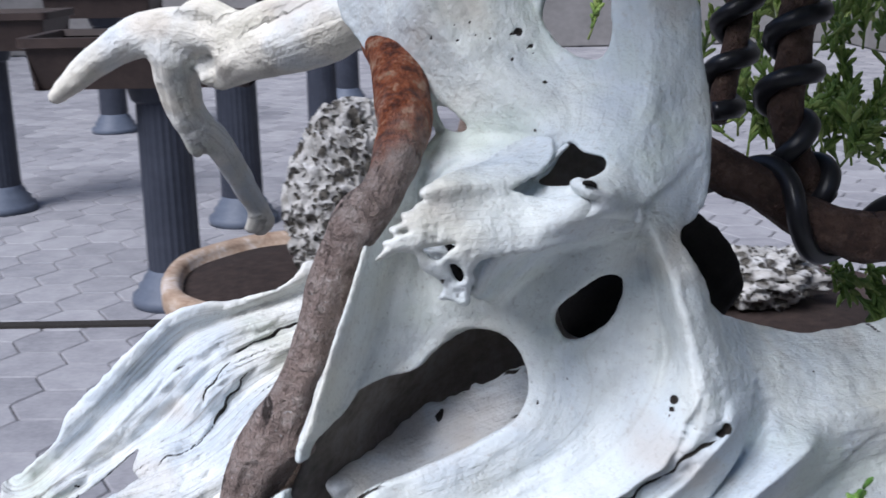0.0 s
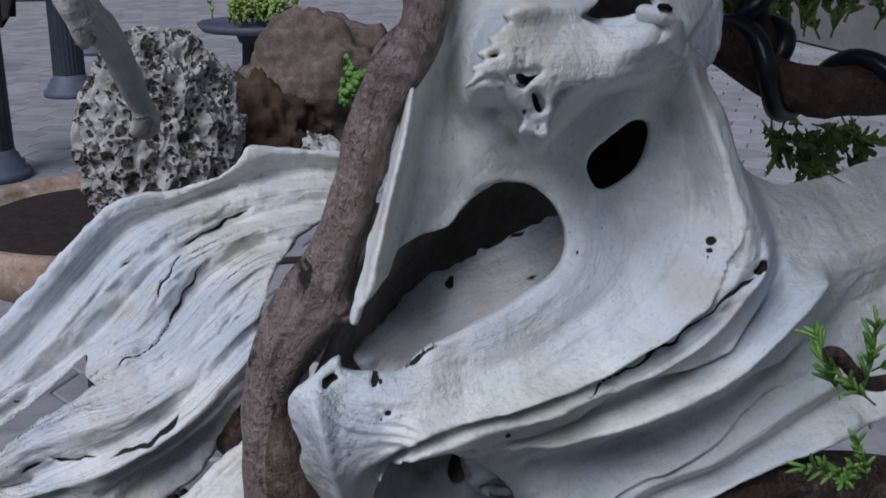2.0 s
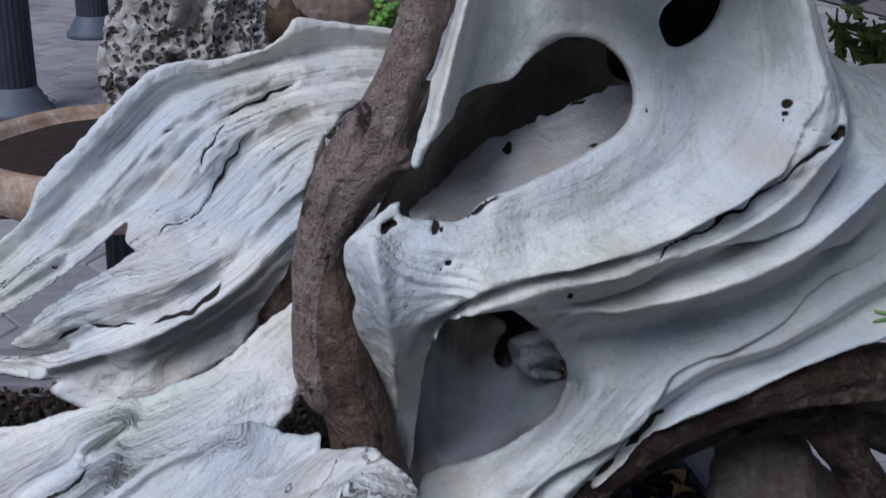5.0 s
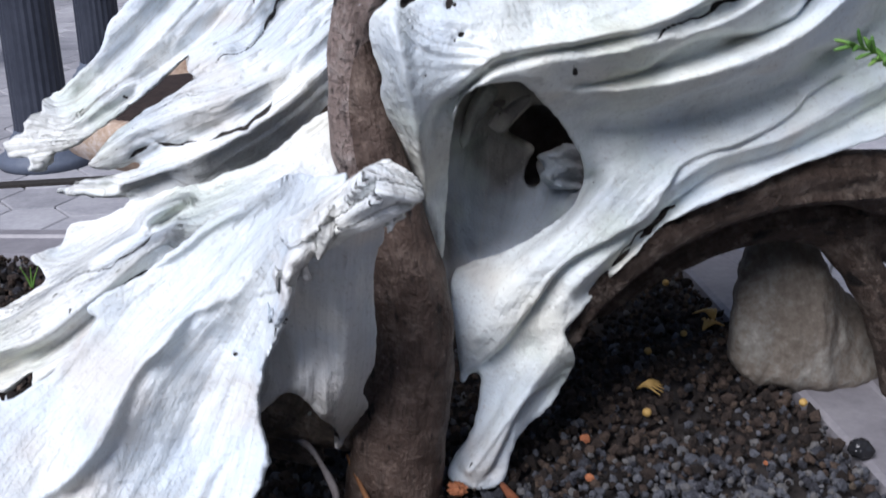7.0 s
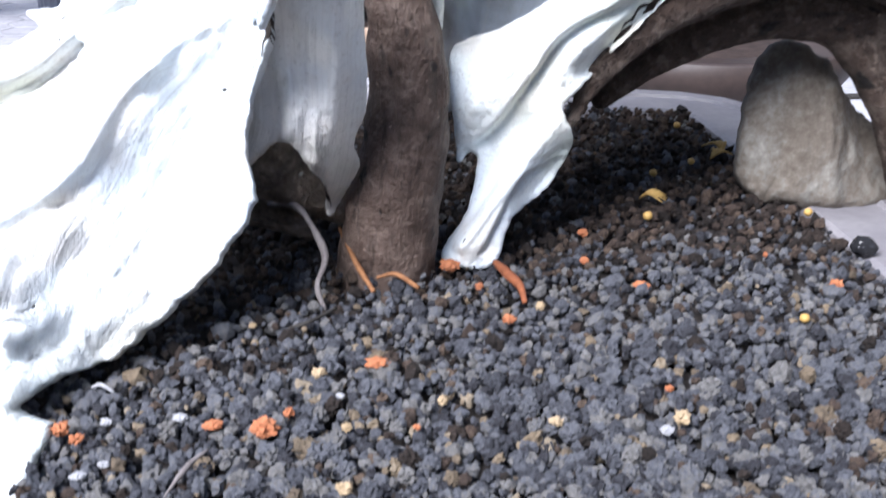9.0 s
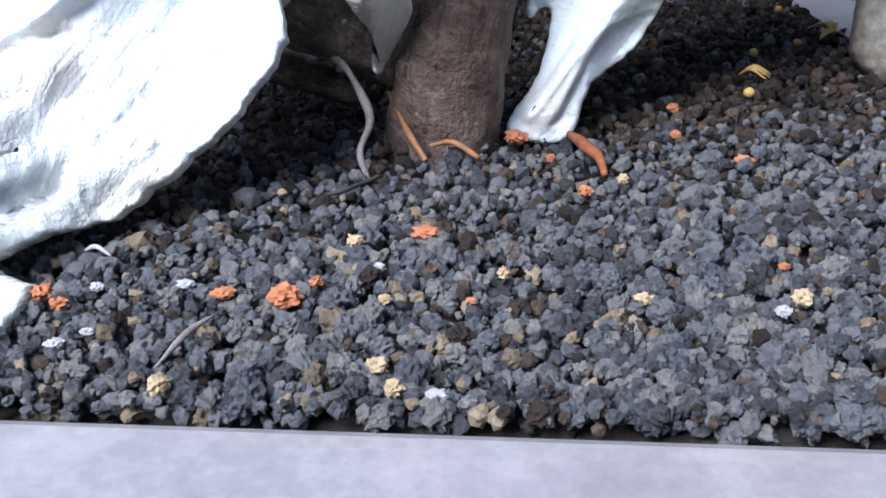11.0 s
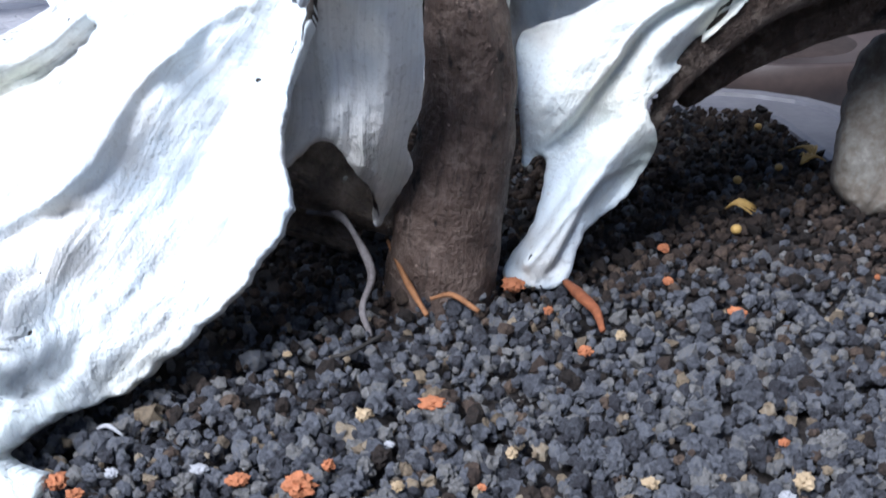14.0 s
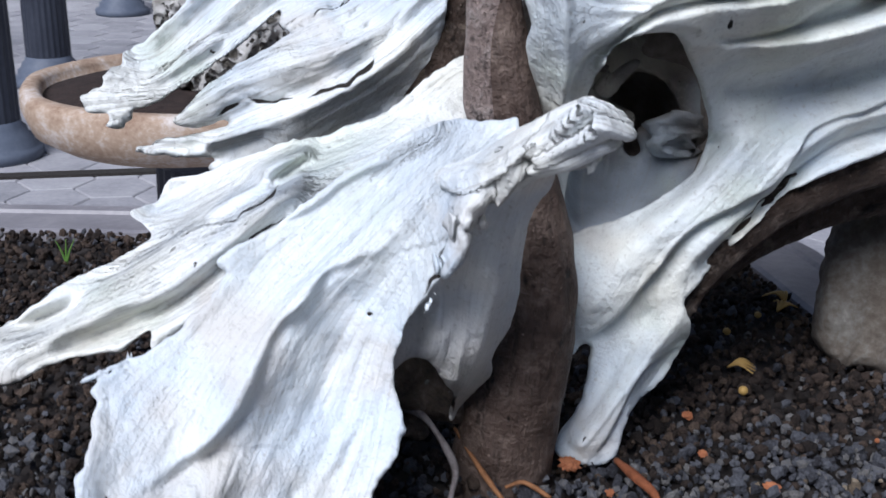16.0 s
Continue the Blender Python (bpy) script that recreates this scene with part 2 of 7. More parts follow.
ORANGE = stony("orange_clay_bit", ((0.3, (0.17, 0.05, 0.02)), (0.7, (0.40, 0.155, 0.07))), 260, 0.001, 0.85, spread=0.25)
TAN = stony("tan_pumice", ((0.3, (0.19, 0.13, 0.065)), (0.7, (0.38, 0.29, 0.18))), 260, 0.001, 0.85, spread=0.3)
YELLOW = stony("yellow_pellet", ((0.3, (0.34, 0.20, 0.05)), (0.7, (0.54, 0.36, 0.12))), 300, 0.0004, 0.6)
PALE = stony("pale_fleck", ((0.3, (0.20, 0.20, 0.20)), (0.7, (0.38, 0.38, 0.40))), 300, 0.0006, 0.7)
RUST = stony("dead_needles", ((0.3, (0.11, 0.045, 0.018)), (0.7, (0.30, 0.14, 0.06))), 300, 0.0006, 0.8)
STONE = stony("mossy_stone", ((0.28, (0.065, 0.050, 0.037)), (0.5, (0.16, 0.135, 0.108)), (0.62, (0.23, 0.215, 0.185)), (0.78, (0.40, 0.375, 0.33))), 34, 0.004, 0.9)
TUFA = holed("porous_rock", (0.30, 0.285, 0.255), (0.56, 0.55, 0.53), (0.085, 0.076, 0.062))
STUMP = stony("brown_stump", ((0.3, (0.05, 0.035, 0.025)), (0.55, (0.16, 0.12, 0.10)), (0.75, (0.30, 0.25, 0.22))), 40, 0.004, 0.9)
POTCLAY = stony("greyish_pink_clay", ((0.3, (0.155, 0.146, 0.158)), (0.5, (0.21, 0.199, 0.211)), (0.7, (0.28, 0.264, 0.273))), 28, 0.0007, 0.38)
OLDPOT = stony("stained_clay", ((0.3, (0.20, 0.12, 0.075)), (0.5, (0.40, 0.30, 0.22)), (0.7, (0.62, 0.58, 0.55))), 16, 0.002, 0.8)
PAVER = stony("concrete_paver", ((0.25, (0.20, 0.20, 0.215)), (0.5, (0.30, 0.295, 0.31)), (0.75, (0.39, 0.385, 0.395))), 9, 0.0012, 0.85, spread=0.25, per="object")
PAVERS = stony("concrete_pavers", ((0.25, (0.20, 0.20, 0.215)), (0.5, (0.30, 0.295, 0.31)), (0.75, (0.39, 0.385, 0.395))), 9, 0.0012, 0.85, spread=0.25)
JOINT = stony("sand_joint", ((0.3, (0.13, 0.13, 0.135)), (0.7, (0.20, 0.195, 0.19))), 8, 0.002, 0.95)
COLUMN = stony("dark_painted_column", ((0.3, (0.022, 0.026, 0.038)), (0.7, (0.05, 0.056, 0.075))), 6, 0.0005, 0.5)
COLBASE = stony("blue_grey_base", ((0.3, (0.07, 0.085, 0.12)), (0.7, (0.13, 0.15, 0.19))), 8, 0.0006, 0.55)
DARKPOT = stony("dark_brown_pot", ((0.3, (0.025, 0.018, 0.016)), (0.7, (0.06, 0.042, 0.036))), 10, 0.001, 0.5)
WIRE = stony("black_wire", ((0.3, (0.010, 0.010, 0.012)), (0.7, (0.022, 0.022, 0.026))), 60, 0.0002, 0.3)
LEAF = stony("juniper_green", ((0.2, (0.09, 0.16, 0.035)), (0.5, (0.20, 0.30, 0.07)), (0.8, (0.36, 0.43, 0.14))), 60, 0.0006, 0.55, spread=0.45)
LEAF_BRIGHT = stony("fresh_green", ((0.2, (0.06, 0.15, 0.03)), (0.5, (0.12, 0.25, 0.05)), (0.8, (0.22, 0.34, 0.08))), 60, 0.0006, 0.5, spread=0.4)
WALLMAT = stony("far_wall", ((0.3, (0.15, 0.145, 0.14)), (0.7, (0.25, 0.24, 0.235))), 3, 0.002, 0.9)


# ---- building helpers ----
def part(name, bm, material, parent=None, label=""):
    """Links a bmesh as one mesh object, under a thing or a part where one is given."""
    me = bpy.data.meshes.new(name)
    bm.to_mesh(me)
    bm.free()
    me.materials.append(material)
    ob = new(name, me)
    if parent is not None:
        ob.parent = parent
        ob.matrix_parent_inverse = parent_world(parent).inverted()
    return tagged(ob, label)


def parent_world(ob):
    m = ob.matrix_basis.copy()
    return parent_world(ob.parent) @ ob.matrix_parent_inverse @ m if ob.parent else m


def thing(name, at, label, category, group="", kind=""):
    ob = new(name)
    ob.empty_display_size = 0.05
    ob.matrix_basis = pose(*at)
    return tagged(ob, label, category, group, kind)


def smooth(bm):
    for f in bm.faces:
        f.smooth = True
    return bm


def lathe(profile, centre, steps=40, wobble=0.0):
    """A turned body from (radius, height) pairs."""
    bm = bmesh.new()
    rings = []
    for r, z in profile:
        ring = []
        for i in range(steps):
            a = 2 * math.pi * i / steps
            k = 1 + wobble * noise.noise((math.cos(a) * 2, math.sin(a) * 2, z * 9))
            ring.append(bm.verts.new((centre[0] + r * k * math.cos(a), centre[1] + r * k * math.sin(a), centre[2] + z)))
        rings.append(ring)
    for lo, hi in zip(rings, rings[1:]):
        for i in range(steps):
            bm.faces.new((lo[i], lo[(i + 1) % steps], hi[(i + 1) % steps], hi[i]))
    bm.faces.new(rings[0][::-1])
    bm.faces.new(rings[-1])
    return smooth(bm)


def curve_points(pts, per=6):
    """Catmull-Rom through rows of numbers."""
    p = np.array([pts[0], *pts, pts[-1]], float)
    p[0] = 2 * p[1] - p[2]
    p[-1] = 2 * p[-2] - p[-3]
    out = []
    for i in range(1, len(p) - 2):
        for k in range(per):
            t = k / per
            a, b, c, d = p[i - 1], p[i], p[i + 1], p[i + 2]
            out.append(0.5 * (2 * b + (c - a) * t + (2 * a - 5 * b + 4 * c - d) * t * t + (3 * b - a - 3 * c + d) * t ** 3))
    out.append(p[-2])
    return np.array(out)


def tube(pts, steps=8, per=5, bm=None, rough=0.0):
    """A rounded tapering tube through rows (x, y, z, radius)."""
    bm = bm or bmesh.new()
    c = curve_points(pts, per)
    rings = []
    side = Vector((0.31, 0.77, 0.55))
    for i, row in enumerate(c):
        a, b = c[max(0, i - 1)][:3], c[min(len(c) - 1, i + 1)][:3]
        t = Vector(b - a).normalized()
        side = (side - t * side.dot(t)).normalized()
        up = t.cross(side)
        r = max(row[3], 1e-5)
        ring = []
        for k in range(steps):
            w = 2 * math.pi * k / steps
            q = Vector(row[:3]) + (side * math.cos(w) + up * math.sin(w)) * r
            if rough:
                q += (q - Vector(row[:3])) * rough * noise.noise(q * 60)
            ring.append(bm.verts.new(q))
        rings.append(ring)
    for lo, hi in zip(rings, rings[1:]):
        for k in range(steps):
            bm.faces.new((lo[k], lo[(k + 1) % steps], hi[(k + 1) % steps], hi[k]))
    bm.faces.new(rings[0][::-1])
    bm.faces.new(rings[-1])
    return smooth(bm)


def rock(at, size, seed=0, rough=0.35, level=3, freq=1.6, pits=0.0):
    """A lump of stone, with pits where asked."""
    bm = bmesh.new()
    bmesh.ops.create_icosphere(bm, subdivisions=level, radius=1.0)
    off = Vector((seed * 7.3, seed * 3.1, seed * 5.7))
    for v in bm.verts:
        d = v.co.normalized()
        k = 1 + rough * noise.fractal(d * freq + off, 1.0, 2.0, 4)
        if pits:
            for f, a, w in ((4.6, 1.0, 0.5), (8.0, 0.7, 0.46), (15.0, 0.25, 0.4)):
                h = noise.voronoi(d * f + off)[0][0]
                k -= pits * a * (max(0.0, w - h) / w) ** 0.5 * 0.6
        v.co = Vector(at) + Vector([a * b * k for a, b in zip(d, size)])
    return smooth(bm)


def box(at, size, turn=0.0, bevel=0.004):
    bm = bmesh.new()
    bmesh.ops.create_cube(bm, size=1.0)
    bmesh.ops.scale(bm, vec=size, verts=bm.verts)
    bmesh.ops.bevel(bm, geom=bm.edges[:], offset=bevel, segments=2, affect="EDGES")
    bmesh.ops.transform(bm, matrix=pose(*at, 0, 0, turn), verts=bm.verts)
    return bm


# ---- carved wood ----
VIEW = Vector((0.10, -0.95, 0.28)).normalized()


def form(kind, groove, *pts):
    """One flowing strand of wood, or one hollow: rows of centre, half-width and half-thickness."""
    rows = curve_points(pts, 3)
    rows[:, 3:] = np.maximum(rows[:, 3:], 0.0012)
    pad = rows[:, 3:].max() + 0.03
    lo, hi = rows[:, :3].min(0) - pad, rows[:, :3].max(0) + pad
    return dict(kind=kind, groove=groove, rows=rows.astype(np.float32), lo=lo, hi=hi, seed=float(np.sum(rows[0]) * 37.0))


def form_distance(f, q):
    """Signed distance to one strand, and the way along and across it."""
    rows = f["rows"]
    n = len(q)
    best = np.full(n, 1e9, np.float32)
    u = np.zeros(n, np.float32)
    seg = np.zeros(n, np.int32)
    par = np.zeros(n, np.float32)
    length = 0.0
    starts = []
    for i in range(len(rows) - 1):
        a, b = rows[i, :3], rows[i + 1, :3]
        ab = b - a
        L2 = float(ab @ ab) + 1e-12
        t = np.clip(((q - a) @ ab) / L2, 0, 1)
        d = q - a - t[:, None] * ab
        d2 = np.einsum("ij,ij->i", d, d)
        m = d2 < best
        best[m] = d2[m]
        seg[m] = i
        par[m] = t[m]
        starts.append(length)
        length += math.sqrt(L2)
    a, b = rows[seg], rows[seg + 1]
    c = a + (b - a) * par[:, None]
    way = b[:, :3] - a[:, :3]
    ln = np.linalg.norm(way, axis=1, keepdims=True) + 1e-9
    way = way / ln
    u = np.array(starts, np.float32)[seg] + par * ln[:, 0]
    view = np.array(VIEW, np.float32)
    side = np.cross(way, view)
    side /= np.linalg.norm(side, axis=1, keepdims=True) + 1e-9
    front = np.cross(side, way)
    d = q - c[:, :3]
    s, h, l = (np.einsum("ij,ij->i", d, x) for x in (side, front, way))
    w, b_ = c[:, 3], c[:, 4]
    small = np.minimum(w, b_)
    k = np.sqrt((s / w) ** 2 + (h / b_) ** 2 + (l / small) ** 2)
    dist = (k - 1) * small
    g = f["groove"]
    if g:
        ph = f["seed"]
        drift = 1.6 * np.sin(u * 23 + ph) + 0.9 * np.sin(u * 61 + ph * 2.1)
        rip = np.sin(s * 620 + drift) + 0.6 * np.sin(s * 1130 + 1.7 * drift + ph)
        dist = dist + (g * 0.00075 * rip * (0.6 + 0.4 * np.sin(u * 37 + ph))).astype(np.float32)
    return dist, u, s


def wood_distance(forms, q, blend, want_flow=False):
    d = np.full(len(q), 0.05, np.float32)
    near = np.full(len(q), 1e9, np.float32)
    flow = np.zeros((len(q), 3), np.float32) if want_flow else None
    for kind in ("add", "cut"):
        for i, f in enumerate(forms):
            if f["kind"] != kind:
                continue
            m = np.nonzero(((q > f["lo"]) & (q < f["hi"])).all(1))[0]
            if not len(m):
                continue
            e, u, s = form_distance(f, q[m])
            old = d[m]
            if kind == "add":
                h = np.clip(0.5 + 0.5 * (old - e) / blend, 0, 1)
                d[m] = old * (1 - h) + e * h - blend * h * (1 - h)
                if want_flow:
                    b = m[e < near[m]]
                    near[m] = np.minimum(near[m], e)
                    sel = np.isin(m, b, assume_unique=True)
                    flow[b, 0], flow[b, 1], flow[b, 2] = u[sel], s[sel], i * 3.7
            else:
                h = np.clip(0.5 + 0.5 * (old + e) / 0.006, 0, 1)
                d[m] = old * h - e * (1 - h) + 0.006 * h * (1 - h)
    lump = np.sin(q[:, 0] * 95 + 2 * np.sin(q[:, 2] * 70)) * np.sin(q[:, 2] * 110 + 2 * np.sin(q[:, 1] * 80)) + 0.5 * np.sin(q[:, 0] * 260 + q[:, 1] * 190) * np.sin(q[:, 2] * 240)
    return d + 0.0007 * lump.astype(np.float32), flow


def sculpt(name, forms, material, parent, cell=0.003, blend=0.006, label=""):
    """Carves the strands and hollows into one skin."""
    adds = [f for f in forms if f["kind"] == "add"]
    lo = np.min([f["lo"] for f in adds], 0)
    hi = np.max([f["hi"] for f in adds], 0)
    step = 4
    nb = np.ceil((hi - lo) / (cell * step)).astype(int) + 1
    idx = np.indices(nb).reshape(3, -1).T
    mid = (lo + (idx + 0.5) * cell * step).astype(np.float32)
    coarse, _ = wood_distance(forms, mid, blend)
    vals = np.full(tuple(nb * step), 0.05, np.float32)
    live = np.abs(coarse) < cell * step * 1.3
    dead = (~live) & (coarse < 0)
    off = np.indices((step,) * 3).reshape(3, -1).T
    for i in idx[dead]:
        vals[i[0] * step:(i[0] + 1) * step, i[1] * step:(i[1] + 1) * step, i[2] * step:(i[2] + 1) * step] = -0.05
    cells = (idx[live][:, None, :] * step + off[None]).reshape(-1, 3)
    q = (lo + (cells + 0.5) * cell).astype(np.float32)
    d, _ = wood_distance(forms, q, blend)
    vals[cells[:, 0], cells[:, 1], cells[:, 2]] = d
    neg = vals < 0
    corners = [(i, j, k) for i in (0, 1) for j in (0, 1) for k in (0, 1)]
    nx, ny, nz = (n - 1 for n in vals.shape)
    count = np.zeros((nx, ny, nz), np.int8)
    for i, j, k in corners:
        count += neg[i:i + nx, j:j + ny, k:k + nz]
    mixed = np.argwhere((count > 0) & (count < 8))
    number = np.full((nx, ny, nz), -1, np.int32)
    number[mixed[:, 0], mixed[:, 1], mixed[:, 2]] = np.arange(len(mixed))
    cv = {c: vals[mixed[:, 0] + c[0], mixed[:, 1] + c[1], mixed[:, 2] + c[2]] for c in corners}
    total, hits = np.zeros((len(mixed), 3)), np.zeros(len(mixed))
    for c in corners:
        for ax in range(3):
            if c[ax]:
                continue
            e = tuple(1 if a == ax else v for a, v in enumerate(c))
            va, vb = cv[c], cv[e]
            x = (va < 0) != (vb < 0)
            t = va / np.where(x, va - vb, 1)
            p = np.array(c, float) + 0 * total
            p[:, ax] += t
            total += np.where(x[:, None], p, 0)
            hits += x
    verts = lo + (mixed + 0.5 + total / np.maximum(hits, 1)[:, None]) * cell
    faces = []
    for ax in range(3):
        o1, o2 = [a for a in range(3) if a != ax]
        sl_a, sl_b = [slice(1, -1)] * 3, [slice(1, -1)] * 3
        sl_a[ax], sl_b[ax] = slice(0, -1), slice(1, None)
        na, nb_ = neg[tuple(sl_a)], neg[tuple(sl_b)]
        e = np.argwhere(na != nb_)
        inside = na[e[:, 0], e[:, 1], e[:, 2]]
        e = e + 1
        e[:, ax] -= 1
        quad = []
        for da, db in ((0, 0), (-1, 0), (-1, -1), (0, -1)):
            g = e.copy()
            g[:, o1] += da
            g[:, o2] += db
            g = np.clip(g, 0, np.array([nx, ny, nz]) - 1)
            quad.append(number[g[:, 0], g[:, 1], g[:, 2]])
        quad = np.stack(quad, 1)
        flip = inside if ax == 1 else ~inside
        quad[flip] = quad[flip][:, ::-1]
        faces.append(quad[(quad >= 0).all(1)])
    faces = np.concatenate(faces)
    _, flow = wood_distance(forms, verts.astype(np.float32), blend, True)
    me = bpy.data.meshes.new(name)
    me.from_pydata(verts.tolist(), [], faces.tolist())
    at = me.attributes.new("flow", "FLOAT_VECTOR", "POINT")
    at.data.foreach_set("vector", flow.astype(np.float32).ravel())
    me.polygons.foreach_set("use_smooth", np.ones(len(me.polygons), bool))
    me.materials.append(material)
    me.update()
    ob = new(name, me)
    if parent is not None:
        ob.parent = parent
        ob.matrix_parent_inverse = parent_world(parent).inverted()
    return tagged(ob, label)

# ---- carved relief ----
def soft_field(shape, cells, seed):
    """Smooth random field of about unit size, with blobs of that many cells."""
    rng = np.random.RandomState(seed)
    f = np.fft.rfft2(rng.randn(*shape))
    ky = np.fft.fftfreq(shape[0])[:, None]
    kx = np.fft.rfftfreq(shape[1])[None]
    f *= np.exp(-2 * (np.pi * cells) ** 2 * (kx ** 2 + ky ** 2) * 0.25)
    r = np.fft.irfft2(f, shape)
    return r / r.std()


def blur(a, cells):
    if cells <= 0:
        return a
    k = np.exp(-0.5 * (np.arange(-int(3 * cells + 1), int(3 * cells + 1) + 1) / cells) ** 2)
    k /= k.sum()
    pad = len(k) // 2
    for ax in (0, 1):
        p = np.pad(a, [(pad, pad) if i == ax else (0, 0) for i in (0, 1)], mode="edge")
        a = sum(w * np.take(p, range(i, i + a.shape[ax]), axis=ax) for i, w in enumerate(k))
    return a


def spread(known, weight):
    """Fills a grid between known cells as a stretched skin would, coarse to fine."""
    if min(known.shape) > 12:
        h, w = (n // 2 * 2 for n in known.shape)
        kw = (known * weight)[:h, :w].reshape(h // 2, 2, w // 2, 2).sum((1, 3))
        ww = weight[:h, :w].reshape(h // 2, 2, w // 2, 2).sum((1, 3))
        low = spread(np.where(ww > 0, kw / np.maximum(ww, 1e-9), 0), ww)
        f = np.repeat(np.repeat(low, 2, 0), 2, 1)
        f = np.pad(f, ((0, known.shape[0] - f.shape[0]), (0, known.shape[1] - f.shape[1])), mode="edge")
        rounds = 40
    else:
        f = np.full(known.shape, (known * weight).sum() / max(weight.sum(), 1e-9))
        rounds = 300
    fixed = weight > 0
    f = np.where(fixed, known, f)
    for _ in range(rounds):
        p = np.pad(f, 1, mode="edge")
        g = 0.25 * (p[:-2, 1:-1] + p[2:, 1:-1] + p[1:-1, :-2] + p[1:-1, 2:])
        f = np.where(fixed, known, g)
    return f


def outline_distance(poly, px, py):
    """Distance to a closed outline, positive inside."""
    poly = np.array(poly, float)
    best = np.full(px.shape, 1e9)
    odd = np.zeros(px.shape, bool)
    for a, b in zip(poly, np.roll(poly, -1, 0)):
        ab = b - a
        L = ab @ ab + 1e-9
        t = np.clip(((px - a[0]) * ab[0] + (py - a[1]) * ab[1]) / L, 0, 1)
        best = np.minimum(best, (px - a[0] - t * ab[0]) ** 2 + (py - a[1] - t * ab[1]) ** 2)
        if a[1] != b[1]:
            odd ^= ((a[1] > py) != (b[1] > py)) & (px < ab[0] * (py - a[1]) / ab[1] + a[0])
    return np.where(odd, 1, -1) * np.sqrt(best)


def line_distance(line, px, py):
    best = np.full(px.shape, 1e9)
    for a, b in zip(line, line[1:]):
        a, b = np.array(a[:2]), np.array(b[:2])
        ab = b - a
        t = np.clip(((px - a[0]) * ab[0] + (py - a[1]) * ab[1]) / (ab @ ab + 1e-9), 0, 1)
        best = np.minimum(best, (px - a[0] - t * ab[0]) ** 2 + (py - a[1] - t * ab[1]) ** 2)
    return np.sqrt(best)


def side_distance(line, px, py):
    """Distance to an open line, positive on the left of its run."""
    best, side = np.full(px.shape, 1e9), np.ones(px.shape)
    for a, b in zip(line, line[1:]):
        a, b = np.array(a[:2]), np.array(b[:2])
        ab = b - a
        t = np.clip(((px - a[0]) * ab[0] + (py - a[1]) * ab[1]) / (ab @ ab + 1e-9), 0, 1)
        d = (px - a[0] - t * ab[0]) ** 2 + (py - a[1] - t * ab[1]) ** 2
        near = d < best
        best = np.where(near, d, best)
        side = np.where(near, np.sign(ab[0] * (py - a[1]) - ab[1] * (px - a[0])), side)
    return side * np.sqrt(best)


def weave(u, v, seed):
    """Smooth value noise over two running measures."""
    g = np.random.RandomState(seed).randn(128, 128)
    i, j = np.floor(u).astype(int), np.floor(v).astype(int)
    a, b = u - i, v - j
    a, b = a * a * (3 - 2 * a), b * b * (3 - 2 * b)
    c = lambda di, dj: g[(i + di) % 128, (j + dj) % 128]
    return (c(0, 0) * (1 - a) + c(1, 0) * a) * (1 - b) + (c(0, 1) * (1 - a) + c(1, 1) * a) * b


class Carving:
    """The drawing of one piece of wood, in millimetres across and along a view axis."""

    def __init__(self, view, origin):
        self.base, self.edge, self.holes, self.lines, self.cracks = (view, origin), [], [], [], []
        self.folds, self.dents, self.pits = [], [], []

    def rim(self, *pts):
        self.edge.append(pts)

    def opening(self, *pts):
        self.holes.append(pts)

    def ridge(self, order, *pts):
        self.lines.append((order, pts))

    def split(self, *pts):
        self.cracks.append(pts)

    def fold(self, drop, width, *pts):
        self.folds.append((drop, width, pts))

    def dent(self, drop, width, *pts):
        self.dents.append((drop, width, pts))

    def pit(self, x, y, radius):
        self.pits.append((x, y, radius))


